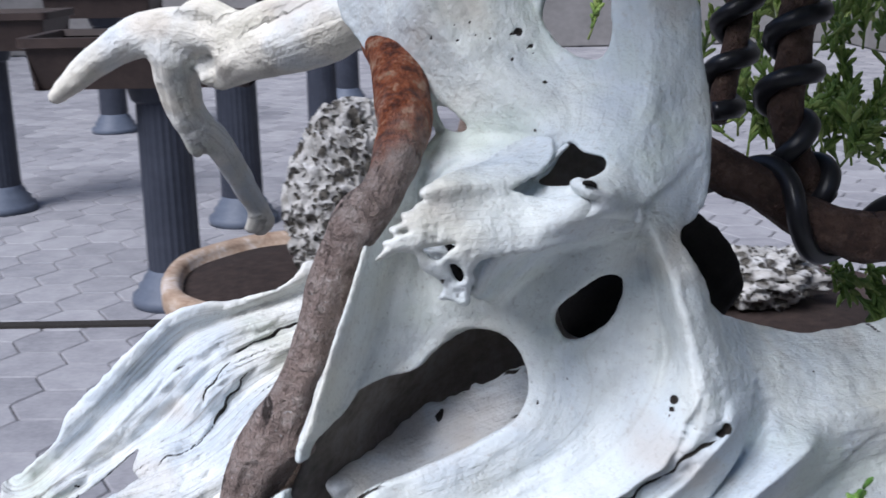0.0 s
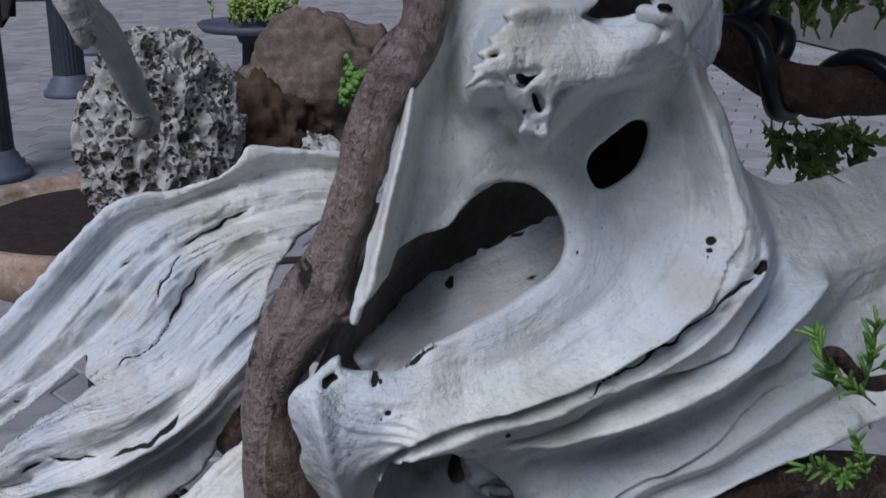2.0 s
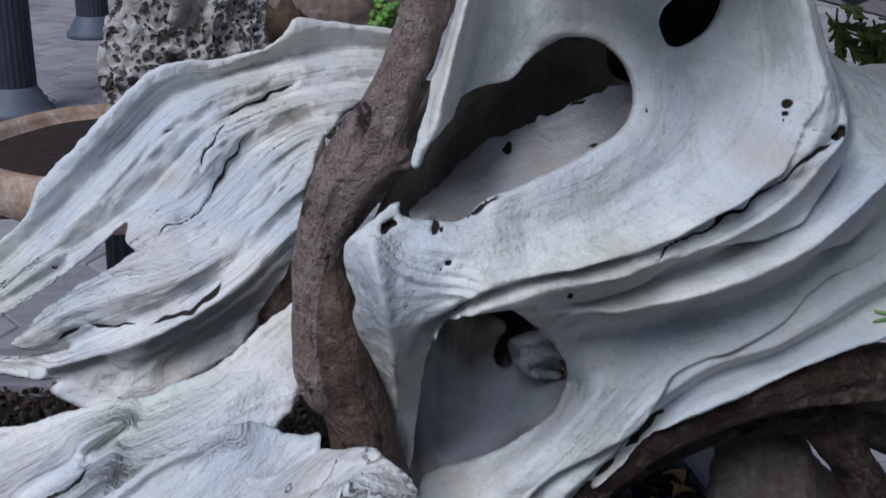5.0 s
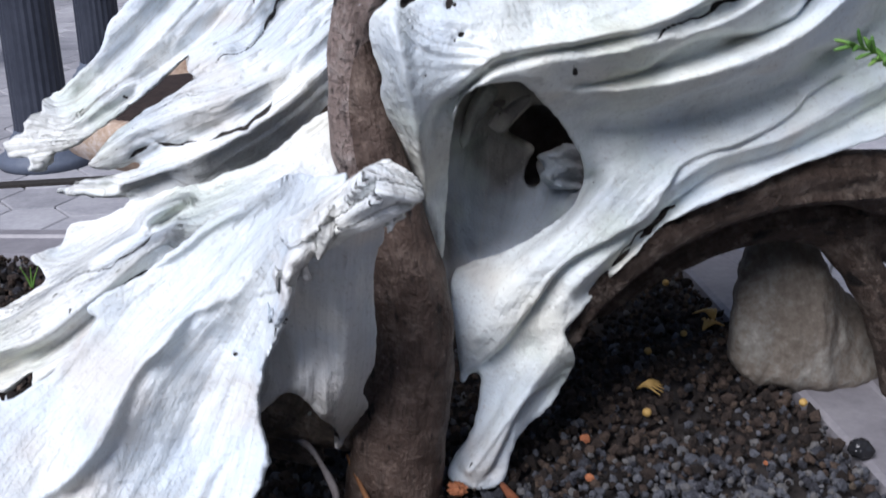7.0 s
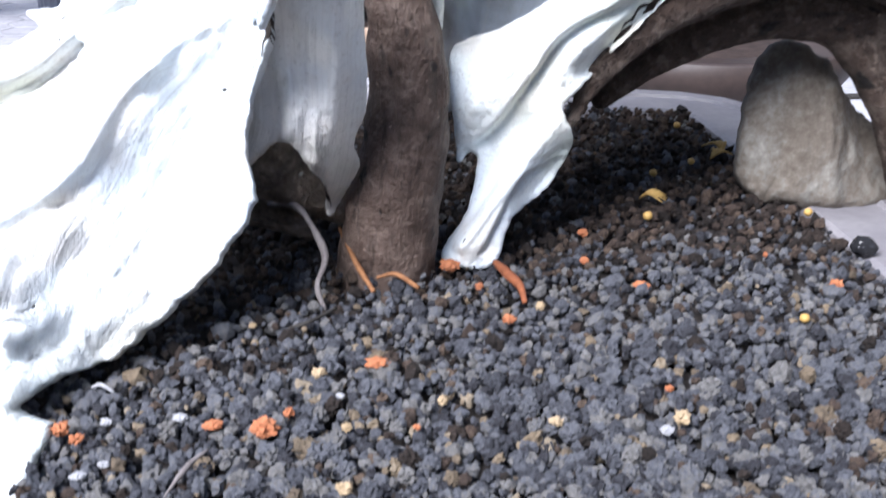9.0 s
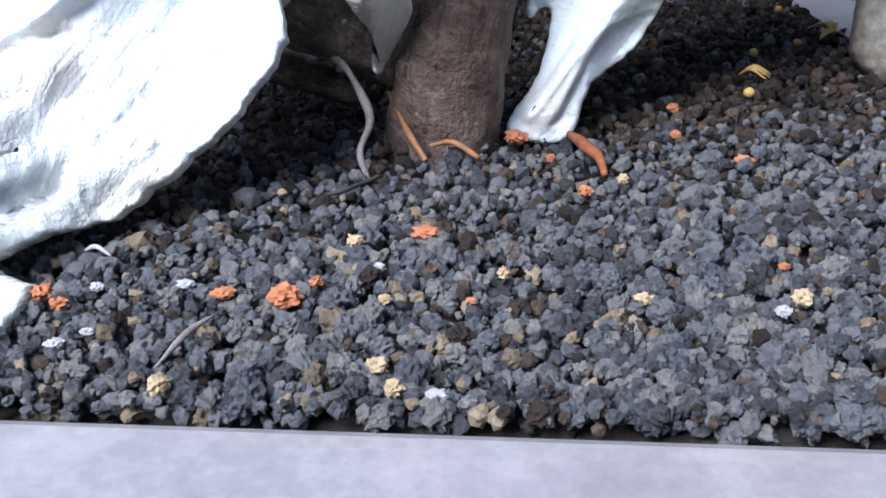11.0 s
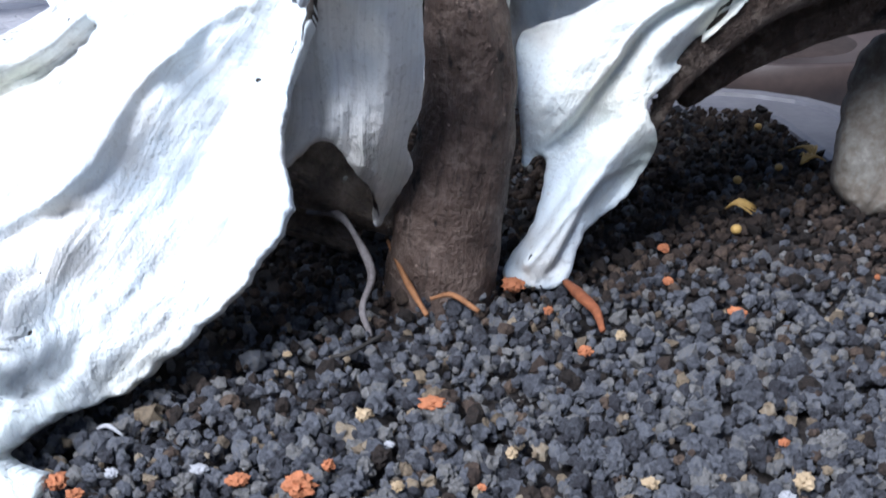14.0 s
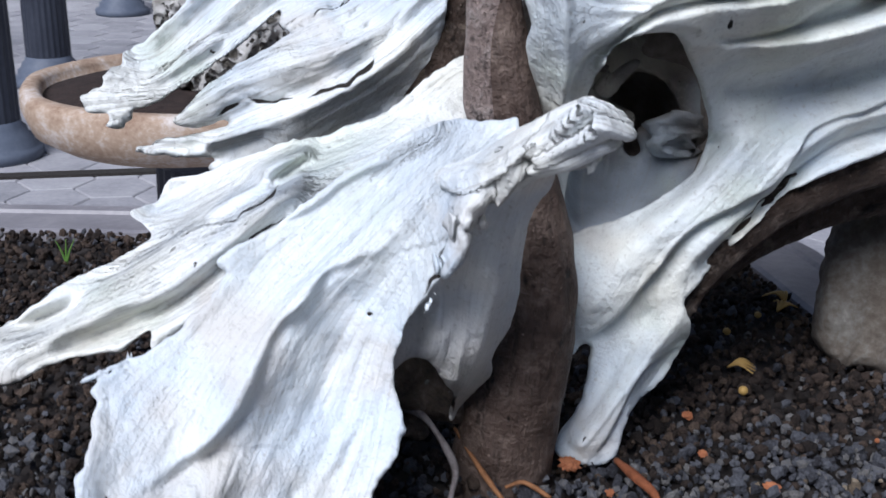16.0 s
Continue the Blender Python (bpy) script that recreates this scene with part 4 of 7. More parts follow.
TRUNK.split((27.6, -95.6), (43.1, -78), (58.9, -70.1))
TRUNK.split((56.9, 148.7), (61, 150.4), (64.7, 149.3))
TRUNK.fold(14, 8, (-58.6, -47.3), (-57.5, -33.4), (-55, -25.9), (-49.1, -20), (-39.6, -14.4), (-27.8, -6.4), (-17.7, -2.7), (-7.3, -0.5), (3.4, 1.4), (14, 3.8), (29.2, 6.8), (42.5, 11.1), (51.5, 16.1), (62.7, 21), (71.8, 25.7), (80.9, 32.1), (89.2, 38.4), (93.3, 46.9))
TRUNK.fold(13, 9, (-3.9, -12.9), (5.5, -13), (16.8, -11.9), (28.5, -9.6), (39.7, -5), (49.3, 2.3), (60.5, 7.2), (74.6, 8.8), (88.8, 10.2), (100.6, 15.8), (111.1, 24.7), (119.7, 38.5), (123, 52.6))
TRUNK.fold(16, 13, (7.8, -17.7), (16.6, -17.6), (30.6, -22.4), (43.1, -22.9), (53.6, -18.2), (71.5, -13), (83, -8.5), (100.2, -7.1), (112.4, 3.4), (134.3, 7.6), (145.4, 15.8), (153, 21.7))
TRUNK.fold(3, 4, (105.2, -10.3), (112.5, -4.1), (128.8, 4.9), (139.2, 13.2))
TRUNK.fold(10, 8, (-41.1, -149.5), (-33.1, -145), (-21.9, -131.5), (-11, -115.7), (-3, -103.3), (7.5, -93.8), (23.3, -85.3), (33.6, -79.2), (44.4, -72.8))
TRUNK.fold(6, 7, (38.9, -76.6), (45.6, -70.7), (49.2, -62.2), (56.9, -50.5), (69.9, -43.5), (86, -38.9), (102.4, -31.6), (113.7, -23.1), (122.3, -15.1), (142.1, -4.3))
TRUNK.fold(4, 4, (-35.8, -203.5), (-28.1, -191), (-19.6, -174.3), (-14.4, -163.6), (-9, -159.6), (-2.3, -156.6))
TRUNK.dent(1.6, 2.2, (-47.4, -197.9), (-36.8, -182.3), (-29.2, -170.3), (-25, -160.8))
TRUNK.dent(1.2, 1.8, (-41.8, -201.4), (-30.4, -186.1), (-21.9, -171.9))
TRUNK.fold(4, 12, (-20.2, 93.4), (-19.4, 116.4), (-18.2, 135.8), (-12.5, 151.5), (-4.2, 162.5), (12.1, 166.9))
TRUNK.fold(11, 14, (19.8, 122.4), (31, 123.8), (50.9, 128.6), (64.5, 132.1), (69.6, 137))
TRUNK.dent(2.5, 5, (82.3, 127.6), (87.1, 109.2), (92.6, 87.8), (93.7, 68.8), (89.8, 54.6))
TRUNK.dent(1.4, 2, (97.8, 85.8), (101.1, 76.3), (99.9, 69.3), (95, 54.9), (87.1, 41.2), (74.1, 28.1))
TRUNK.dent(1.1, 1.6, (104, 73.9), (102.4, 62.2), (96.8, 50.4), (88.7, 36.9))
TRUNK.dent(1, 2.5, (-69.4, 15.3), (-67.7, -1.7), (-66.8, -22.5), (-61.2, -44.3))
TRUNK.dent(0.9, 2.2, (-61.8, 14.7), (-59.8, -1.8), (-59.3, -18.8), (-57.7, -33.3))
TRUNK.dent(1.2, 3, (-27.9, 21.4), (-6.5, 17.9), (15.9, 18.9), (38.8, 24.7), (62, 35.2))
TRUNK.dent(0.8, 2, (-17.4, 10.7), (4.5, 10.2), (26.4, 13.9), (48.6, 22.1))
TRUNK.dent(1.8, 2.2, (-31.4, 128.3), (-34.8, 108.6), (-37.4, 89), (-39, 71.9))
TRUNK.dent(1, 1.5, (-38.9, 83.2), (-41.6, 68.1), (-44.4, 54.7))
TRUNK.pit(-41.4, 4.7, 1.5)
TRUNK.pit(-44.2, 2.4, 0.9)
TRUNK.pit(5.4, -9.5, 1.2)
TRUNK.pit(91.4, 64.8, 1.6)
TRUNK.pit(91.2, 60.9, 1.5)
TRUNK.pit(112.9, 54, 2)
TRUNK.pit(111.6, 52.5, 1.5)
TRUNK.pit(-61.1, 18.9, 1.7)
TRUNK.pit(-64.1, 16.4, 1.2)
TRUNK.pit(-46.4, 16.5, 1.3)
TRUNK.pit(-43.7, 16.7, 0.8)
TRUNK.pit(35.3, 61.3, 0.8)
TRUNK.pit(23.9, 215.4, 1.1)
TRUNK.pit(25.1, 212.3, 0.8)
TRUNK.pit(18.2, 222.8, 0.9)
TRUNK.pit(1.4, 218.3, 0.7)
TRUNK.pit(-17.3, 216.7, 0.7)
TRUNK.pit(-1.2, 224.3, 0.7)
TRUNK.pit(18.3, 220.7, 0.6)
TRUNK.dent(8, 7, (-6.1, 155.5), (1.7, 160.6), (11.6, 164.9))
TRUNK.dent(-4, 4, (-12.1, 149.4), (11.1, 150.1), (24.9, 153.6), (33.2, 161))
TRUNK.pit(17.1, 208.3, 0.9)
TRUNK.pit(-5.4, 215.4, 0.7)
TRUNK.pit(-6.7, 222.1, 0.6)
TRUNK.pit(7.5, 217.4, 0.6)
TRUNK.pit(15.7, 220.4, 0.5)
TRUNK.pit(32.6, 198.4, 0.8)
TRUNK.pit(-29.7, 229.3, 0.5)

CORE = Carving((0.2, 0.94, -0.25), (0, 0.45, 0.9))
CORE.rim((-3.9, 177), (43.9, 182.9), (80.5, 172.4), (90.9, 144.2), (94.2, 122.2), (109, 91.7), (119.3, 59.9), (122.5, 38))
CORE.rim((101.7, -18.1), (80.2, -31.2))
CORE.rim((59.4, -24.6), (35.1, -52.5), (15.9, -81), (-15.3, -104.1), (-58.1, -115.1), (-68.3, -79.8), (-77.7, -38))
CORE.rim((-81.5, -10.8), (-71.1, 16.8), (-58.6, 46.2), (-41.4, 93.5), (-31.9, 134.3), (-22.7, 160.6))
CORE.opening((30.6, 106.4), (48.3, 122.7), (79.2, 128.2), (91.8, 118.7), (90.2, 96.5), (70.1, 79.7), (36.9, 81.5))
CORE.ridge(1, (-2.5, 175.6, 30), (44.7, 181.5, 36), (78.1, 170.1, 38), (86.8, 143.9, 20.7), (90.2, 119.6, 27.8), (103.9, 90.6, 36.3), (112.7, 60.7, 42.8), (114.9, 42.2, 46))
CORE.ridge(1, (95.2, -12.6, 53.8), (73.6, -24.6, 49))
CORE.ridge(1, (53.9, -26.1, 50.3), (30.4, -52.3, 57.2), (12.8, -79.1, 60.4), (-16.7, -100.5, 59.4), (-55.2, -111.6, 59.2), (-64.5, -79.4, 43.5), (-71.5, -37.9, 15.3))
CORE.ridge(1, (-76.5, -2.1, -16.3), (-65.6, 20.5, -19.8), (-54, 48, -19.1), (-38.3, 93.3, -1), (-28.7, 135.7, 0.6), (-19.8, 161.6, 1.1))
CORE.ridge(2, (2.8, 143.1, 36.3), (42.2, 156.7, 47.8), (78, 144.5, 58.8), (94.4, 104.8, 72.7), (89.8, 62.7, 90.1))
CORE.ridge(3, (-22.8, 78.9, 53.7), (4.4, 97.1, 68.7), (46.3, 113.3, 80), (70, 96.6, 89.6), (49.5, 67.6, 105.3))
CORE.ridge(3, (-44.6, 37.7, 67), (-22.8, 52.4, 83.8), (14.3, 71.1, 96.6), (35.8, 52.5, 112.5), (0.5, 32.4, 110), (-34.5, 10.3, 101.7), (-56.5, -0.2, 80.6))
CORE.ridge(2, (-47.4, -16.9, 66.9), (7.6, -8.6, 96.9), (64.6, 12.8, 103.8), (103.5, 44.6, 90.4))
CORE.ridge(3, (-44.5, -16.5, 137.1), (-25.5, -10, 144.9), (-6.1, -22.7, 152.4), (7.1, -48.7, 156.9), (0.5, -71.1, 145.4))
CORE.ridge(4, (-32, -55.1, 149.9), (-44.3, -86.6, 134.3), (-55, -105.3, 99.8), (-58.6, -63, 109.2), (-52.9, -32.4, 118.3))

HWALL = Carving((0.2, 0.94, -0.25), (0, 0.54, 0.82))
HWALL.rim((-63.3, 63), (-34.9, 57.6), (-5.9, 54.9), (23.6, 52.2), (51.2, 31.6), (58.6, -5.1), (50.3, -36.7), (19.1, -62.3), (-12.4, -74.8), (-49.8, -73.8), (-60.6, -28.7), (-65, 17))
HWALL.opening((-7.5, 22.1), (1.5, 31.7), (7.5, 36.2), (19.6, 33.2), (27.3, 24.2), (31.2, 12.9), (24.5, 11.1), (13.8, 9), (8.6, 4.4), (11.1, -4.3), (7.4, -8.6), (2.5, -4.2), (3.7, 4.5), (8.5, 13), (3, 17.3))
HWALL.ridge(1, (-49.5, 44.8, -54.2), (-45.1, 2.9, -42.4), (-40.5, -30.9, -48.4), (-35.5, -53.7, -59.3))
HWALL.ridge(2, (-28.7, 45.7, -28.8), (-21.1, 16.8, -2.7), (-21.3, -13.8, 2.1), (-23.5, -39.8, -16), (-24.4, -54, -56.8))
HWALL.ridge(3, (-6, 49.4, -8.9), (-4.6, 19.7, 6.5), (-4.6, -11, 8.2), (-8.8, -32.8, -9.2), (-10.5, -48.5, -55.2))
HWALL.ridge(4, (24, 49.7, 2.9), (33.2, 22.6, 1.4), (35.5, -3.8, -17.6), (26.1, -25.7, -40.4), (6.2, -43, -52.9))
HWALL.ridge(3.5, (16.7, -7.3, -5), (12.3, -25.4, -6.5))
HWALL.split((-31.3, -25.7), (-29.8, -29.6), (-29, -33.4))
HWALL.split((-27, -39.3), (-22.9, -36.8), (-19.6, -35.6))
HWALL.split((-5.7, -40.1), (-0.3, -37.1))

WEDGE = Carving((0.2, 0.94, -0.25), (0.155, 0.49, 0.735))
WEDGE.rim((-30.3, 44.1), (-18.7, 52), (1.2, 46.1), (21.3, 23.5), (40.4, 2.8), (59, -25.5), (50, -36.7), (36.9, -42.7), (9.7, -42.7), (-14.3, -39.7), (-29.7, -37.7), (-39.6, -24.4), (-38.6, -5.6), (-36, 17.9))
WEDGE.ridge(1, (-22, 42.8, 32.6), (-27.8, 10.7, 30.7), (-31, -26, 34.5))
WEDGE.ridge(2, (-10.9, 43.5, 26.1), (-4.7, 12.1, 22.1), (-2.3, -27.5, 27.9))
WEDGE.ridge(3, (4.9, 39.6, 33.3), (11, 12.2, 23.1), (12.3, -30.8, 29.3))
WEDGE.ridge(4, (25, 17.7, 53.3), (33.8, -7.9, 47.3), (49, -28.8, 53.1))

PLANK = Carving((0.2, 0.94, -0.25), (0, 0.58, 0.9))
PLANK.rim((-30.9, -12.7), (-26.9, -8.4), (-21.3, -3.8), (-10.4, 5.5), (2, 17.3), (17.1, 23.9), (30.1, 28.9), (37.6, 32.6), (49.1, 39.2), (60.4, 43.1), (71.6, 38), (71, 16.9), (50.3, -1.7), (29.1, -12.5), (3.8, -21.5), (-19.8, -25.7))
PLANK.ridge(1, (-29.7, -11.3, -138.8), (-21.4, -4.3, -93.4), (-10.4, 4.9, -72.2), (2, 16.8, -80), (17.1, 23.3, -78.4), (37.6, 32.1, -75.1), (59.1, 41.5, -61.2))
PLANK.ridge(2, (-23.9, -13.3, -139.1), (-6.2, -3, -90.4), (16.7, 9.5, -89.7), (40, 19.2, -84.9), (65.1, 29.3, -67.3))
PLANK.ridge(3, (-15, -19.7, -130.2), (11.8, -8.8, -102.9), (35.8, 2, -100.4), (63, 15.3, -85.2))
PLANK.split((9.1, 12), (13.3, 16.3))
PLANK.split((35.9, 31), (42, 34), (49, 37.7))
PLANK.split((44.8, 13.2), (52.5, 16.9))
PLANK.pit(11.2, 13.5, 1.5)

WING = Carving((0.02, 0.96, -0.26), (-0.16, 0.58, 0.87))
WING.rim((154.8, 104.1), (130, 109.9), (108.7, 112), (90.8, 114.1), (76.5, 115.5), (70.3, 108.2), (58.9, 99.8), (33.6, 93.3), (14.7, 91.2), (-0.1, 85.8), (-17.3, 68.9), (-34.7, 50.5), (-52.1, 33.5))
WING.rim((-59.2, 17.6), (-83.5, -1.7), (-101.7, -17.1), (-110.9, -24.1), (-110.5, -33.2), (-103.6, -40.2), (-93.7, -42.6), (-77.4, -32.5), (-55, -19.3), (-35.1, -6.2), (-17.8, 8.7), (-11.4, 13.4))
WING.rim((-12.5, 5.7), (-7.6, 1.7), (-0.3, 4.3), (-22.8, -9.3), (-41.5, -18.8), (-61.1, -35.7), (-69.4, -42.8), (-55, -45.8), (-42.6, -41.2), (-42.2, -45.8), (-83.1, -51.2), (-84.5, -57.3), (-56.7, -60.4), (-43.2, -59.6), (-51.5, -67), (-20.9, -78.3), (23.8, -58.8))
WING.rim((42.6, -45.8), (56.7, -22.6), (66.5, -15.4), (68.7, -2), (71.5, 11.4), (74.9, 27.4), (80.5, 42.6), (85.6, 52), (96.6, 62), (111.2, 71), (128.9, 80.8))
WING.ridge(1, (158.3, 103.5, 58.3), (109.8, 109.1, 47.2), (82.1, 111.7, 41.2), (69.6, 104.9, 39.6), (36.5, 90.3, 26.7), (8.8, 86.5, 13), (-13.4, 65.7, 4.1), (-38.2, 39.4, -0.7), (-65.4, 14.2, -3), (-85.4, -6.5, 3.3))
WING.ridge(1.5, (152.5, 96.1, 65.3), (107.1, 100.4, 57.8), (69.3, 94.7, 49.5), (32.9, 82.6, 30.7), (7.4, 72.2, 18.4), (-15.1, 51, 11.7), (-40.5, 22.2, 7.3), (-73.5, -8.1, 6))
WING.ridge(2, (149.2, 89.3, 46.4), (105.2, 92.7, 41.2), (62.3, 85.5, 30.1), (27.5, 74.1, 5.8), (4.9, 55.8, 0.2), (-17.5, 32.5, -0.7), (-44.8, 7.5, -5.7), (-80.2, -19.8, 0.6))
WING.ridge(2.5, (136.3, 77.5, 49.3), (95.5, 79.5, 44.6), (61.6, 72.1, 33.3), (31.9, 59.3, 10.5), (11.5, 40.7, 9.8), (-8.5, 19.9, 7.5), (-41.4, -3.5, 0.7), (-73.8, -23.9, 3.6))
WING.ridge(3, (133.4, 71.3, 30.2), (93.9, 73.4, 26.5), (57.9, 63.7, 12.3), (29, 48.7, -5.6), (11.7, 27.9, -6.2), (-15.6, 11, -8.7), (-50.6, -8.1, -8.1), (-78.3, -24.3, 1.7))
WING.ridge(3.5, (127.7, 62.4, 37.7), (84.2, 60.5, 26.5), (54, 46.5, 11.7), (30.3, 25.9, 0), (14.6, 13.3, -4.9))
WING.ridge(4, (118.4, 57.4, 12.9), (79.9, 55.5, 4.7), (53.3, 39.2, -10.2), (33.1, 18.8, -16.9), (14, 9.7, -22.8), (-1.9, 4.4, -24.1))
WING.ridge(4.5, (111.7, 49, 9.9), (75.6, 37.5, -4), (51.9, 17.3, -14.1), (29.3, 0, -24.6), (-3, -10.6, -30.7))
WING.ridge(5, (104.3, 47.2, -5.4), (71.7, 30.3, -17.6), (48.9, 13.7, -30.4), (21.5, -5.5, -42), (-10.1, -15, -40.3), (-36.2, -23.7, -29.4), (-60.1, -36.7, -24))
WING.ridge(5.5, (98.2, 36, -2.5), (68.2, 16.6, -17.1), (42.4, -5.7, -28.7), (12, -22.8, -35.1), (-17.9, -34.4, -23.9), (-47.2, -45.6, -15.3))
WING.ridge(6, (91, 29, -16.3), (64.5, 7.2, -29.6), (42.1, -12.2, -39.9), (20.2, -26.7, -44.7), (-4.2, -38.9, -37.2), (-31, -48.2, -23.4), (-58.1, -57.8, -18.6))
WING.ridge(6.6, (84.8, 5.7, -5), (60.6, -19.4, -16.3), (32.1, -39.4, -19.3), (4, -54.7, -12.5))
WING.ridge(6.5, (-22.1, -50.9, -16.1), (-52, -55.6, -2.2), (-84.5, -54.5, 4))
WING.split((51.7, 57.7), (38.6, 43.2), (27.8, 24.1), (16.2, 13.5), (-0.5, 7.6))
WING.split((13.3, 60.8), (4.5, 52.9))
WING.split((39.5, 62.1), (28.8, 48.4), (20.9, 34.4))
WING.split((28.4, -11), (32.2, -15.4), (16.3, -27.4), (-3.2, -32.1))
WING.split((-5.9, -31.4), (-19.5, -32.7), (-32.8, -30.5))
WING.split((-31, -33.9), (-39.4, -36.3), (-48, -41.5))
WING.split((75.5, 80.1), (55.4, 72.6), (35.4, 62.4))
WING.dent(4, 9, (108, 93.4), (78.4, 92.9), (57.1, 84.4), (37, 77.7), (20.4, 74.1), (6.8, 66.4), (-5.4, 52), (-17.5, 36.6))
WING.fold(4, 5, (-2.6, 2.1), (9.3, 9.2), (15.5, 11.8), (22.2, 18.3), (27.8, 25.8), (35, 36.2), (41, 47.5), (52.6, 58.3))
WING.dent(1.1, 1.6, (1.2, 65.2), (-11.1, 52.1), (-23.3, 37.9), (-36.7, 24))
WING.dent(1.1, 1.6, (14.8, 61.9), (1.4, 51.8), (-8.4, 38.8), (-23, 23.8))
WING.dent(1.1, 1.6, (26.5, 58.6), (13.6, 42.6), (9.5, 29.8))
WING.dent(1.1, 1.6, (6.7, 55.5), (-2.9, 46.5), (-12.5, 33.7))
WING.dent(1.1, 1.6, (50.8, 31), (39.4, 15.7), (28.2, -1.4))
WING.dent(1.1, 1.6, (61.4, 30.5), (49.7, 13.3), (38.4, -4.7))
WING.dent(1.1, 1.6, (46.3, 43.8), (36, 28.3), (26.2, 13.8))
WING.fold(2.5, 4, (8.9, -26.6), (22.3, -15.5), (31.5, -13.4))

FLANK = Carving((0.03, 0.93, -0.36), (-0.2, 0.46, 0.81))
FLANK.rim((112.8, 78.2), (102.3, 73.9), (86.7, 62.1), (66.4, 47.2), (48.8, 40.6), (36.2, 36.3), (18.2, 34), (-0.5, 29.1), (-18.5, 24.1), (-29.7, 22.3), (-36, 13.5), (-46.3, 7.5))
FLANK.rim((-34, -2.7), (-47.1, -11.3), (-61.4, -17.9), (-74.3, -24.6), (-84.9, -33.2), (-97.3, -38.1), (-116.7, -44.8), (-127.9, -58.8), (-107.9, -64.2), (-88.6, -61), (-70.7, -53.3), (-45.7, -49.6), (-33.4, -41.2), (-31.6, -53.4), (4.2, -54), (44.5, -21.6), (85.5, 17.1), (98.8, 34.2))
FLANK.ridge(1, (107.7, 74.3, 16.3), (86.6, 59.4, 3.3), (61.6, 42.3, -6.5), (37, 32.6, -6.3), (10.9, 28.2, 8), (-17.3, 21.3, 27.5), (-37.7, 11, 39.1))
FLANK.ridge(2, (104.3, 61.8, 5.1), (78.7, 41.6, -15.2), (55, 26.9, -28.2), (29.9, 15.9, -34.5), (3.8, 6.3, -27.9), (-25, -2.4, -10.5), (-50.4, -11.3, -1.8))
FLANK.ridge(1.5, (81.3, 49.1, -1.3), (56.7, 35, -10.9), (32.5, 24.4, -12.1), (2.4, 14.4, -2.6), (-24.6, 4, 11.6))
FLANK.ridge(3, (32.7, 31.9, -21.3), (9.7, 16.3, -33), (-14.3, 0.2, -30.6), (-39.2, -15.8, -23.2), (-63.5, -27.1, -17.9), (-87.1, -36.1, -15.3), (-110.8, -47.2, -11))
FLANK.ridge(2.5, (27.7, 25.8, -14.2), (3.7, 11, -18.5), (-27.2, -7.6, -7.4), (-52.7, -21.9, -1.9), (-78, -33.6, 3.8), (-106.6, -42.7, 5.3))
FLANK.ridge(4, (28.8, 15.8, -39.6), (10.7, 1.5, -47), (-8.1, -14.4, -46.6), (-27.7, -27.8, -39.2), (-49.1, -34.5, -34.1), (-70.6, -42.1, -27.8), (-99.3, -51.9, -20.4))
FLANK.ridge(4.5, (26, 7.5, -33), (-0.4, -13.4, -32.3), (-23.1, -30.8, -24.9), (-42.9, -38.9, -19.4), (-69.9, -47.9, -12.3))
FLANK.ridge(5, (23.7, -7.2, -43.3), (-1.9, -25.6, -46.3), (-22.9, -39.1, -44.9), (-40.2, -45.8, -36.2), (-64.9, -50.1, -24.8), (-87.2, -57.9, -16.4))
FLANK.ridge(5.6, (31, -20.3, -21.3), (1, -44, -18.2), (-17.7, -49.7, -21.2))
FLANK.split((25.2, 1.1), (7.1, -7.6), (-10.1, -20.5))
FLANK.split((21.7, 14.5), (14.6, 8.5), (1.5, 1.1), (-9.2, -2))

LIP = Carving((0.2, 0.94, -0.25), (0, 0.42, 1.03))
LIP.rim((64.8, 29.8), (56.1, 30.5), (46.4, 29.4), (35.4, 27.6), (27.2, 29), (23.4, 30.9), (30.3, 36.9), (34.2, 41.7), (35.6, 47.6), (33.3, 53.3), (24.2, 53.5), (15.1, 49.8), (7.8, 43), (1.3, 34.9), (-4.6, 28.7), (-5.5, 26.3), (-3.8, 24.5), (-7, 23.4), (-8.1, 21), (-11.2, 19.2), (-9.6, 16.6), (-13.6, 14.9), (-14.7, 13.2), (-12.8, 11.6), (-16.6, 9.2), (-15.5, 7), (-19.5, 2.5), (-14.3, 4.8), (-9.5, 5.3), (-6, 4), (-4, -0.7), (-0.1, -3.6), (1.5, -7), (-0.2, -11.1), (4.3, -11.1), (6.8, -12.3), (9.3, -13.5), (11.3, -10.9), (10.6, -7.9), (12.1, -4), (11.6, -0.9), (13.9, 2.3), (18.3, 4.8), (31.3, 7), (45.9, 10.2), (59.2, 15), (69.4, 19.7), (69.7, 26.3))
LIP.opening((-4.5, 7), (-0.6, 8.1), (7, 9.4), (3.7, 5.8), (0.6, 3.1), (-2, 4.1))
LIP.opening((3.6, 1.7), (6, 2.5), (8.6, -0.5), (8.8, -3.6), (6.8, -4.8), (4.6, -1.7))
LIP.opening((-10.9, 13.5), (-8.5, 14), (-8.1, 13.1), (-11.2, 12))
LIP.ridge(2.4, (33.1, 51.9, 36), (24, 51.5, 40.5), (16, 48, 39.6), (8.1, 41.8, 31))
LIP.ridge(2.8, (33.1, 41.3, 17.7), (23.4, 35, 0.3), (12.5, 32, -15.1), (1.5, 29.7, -28.5), (-3.9, 27.5, -34.4))
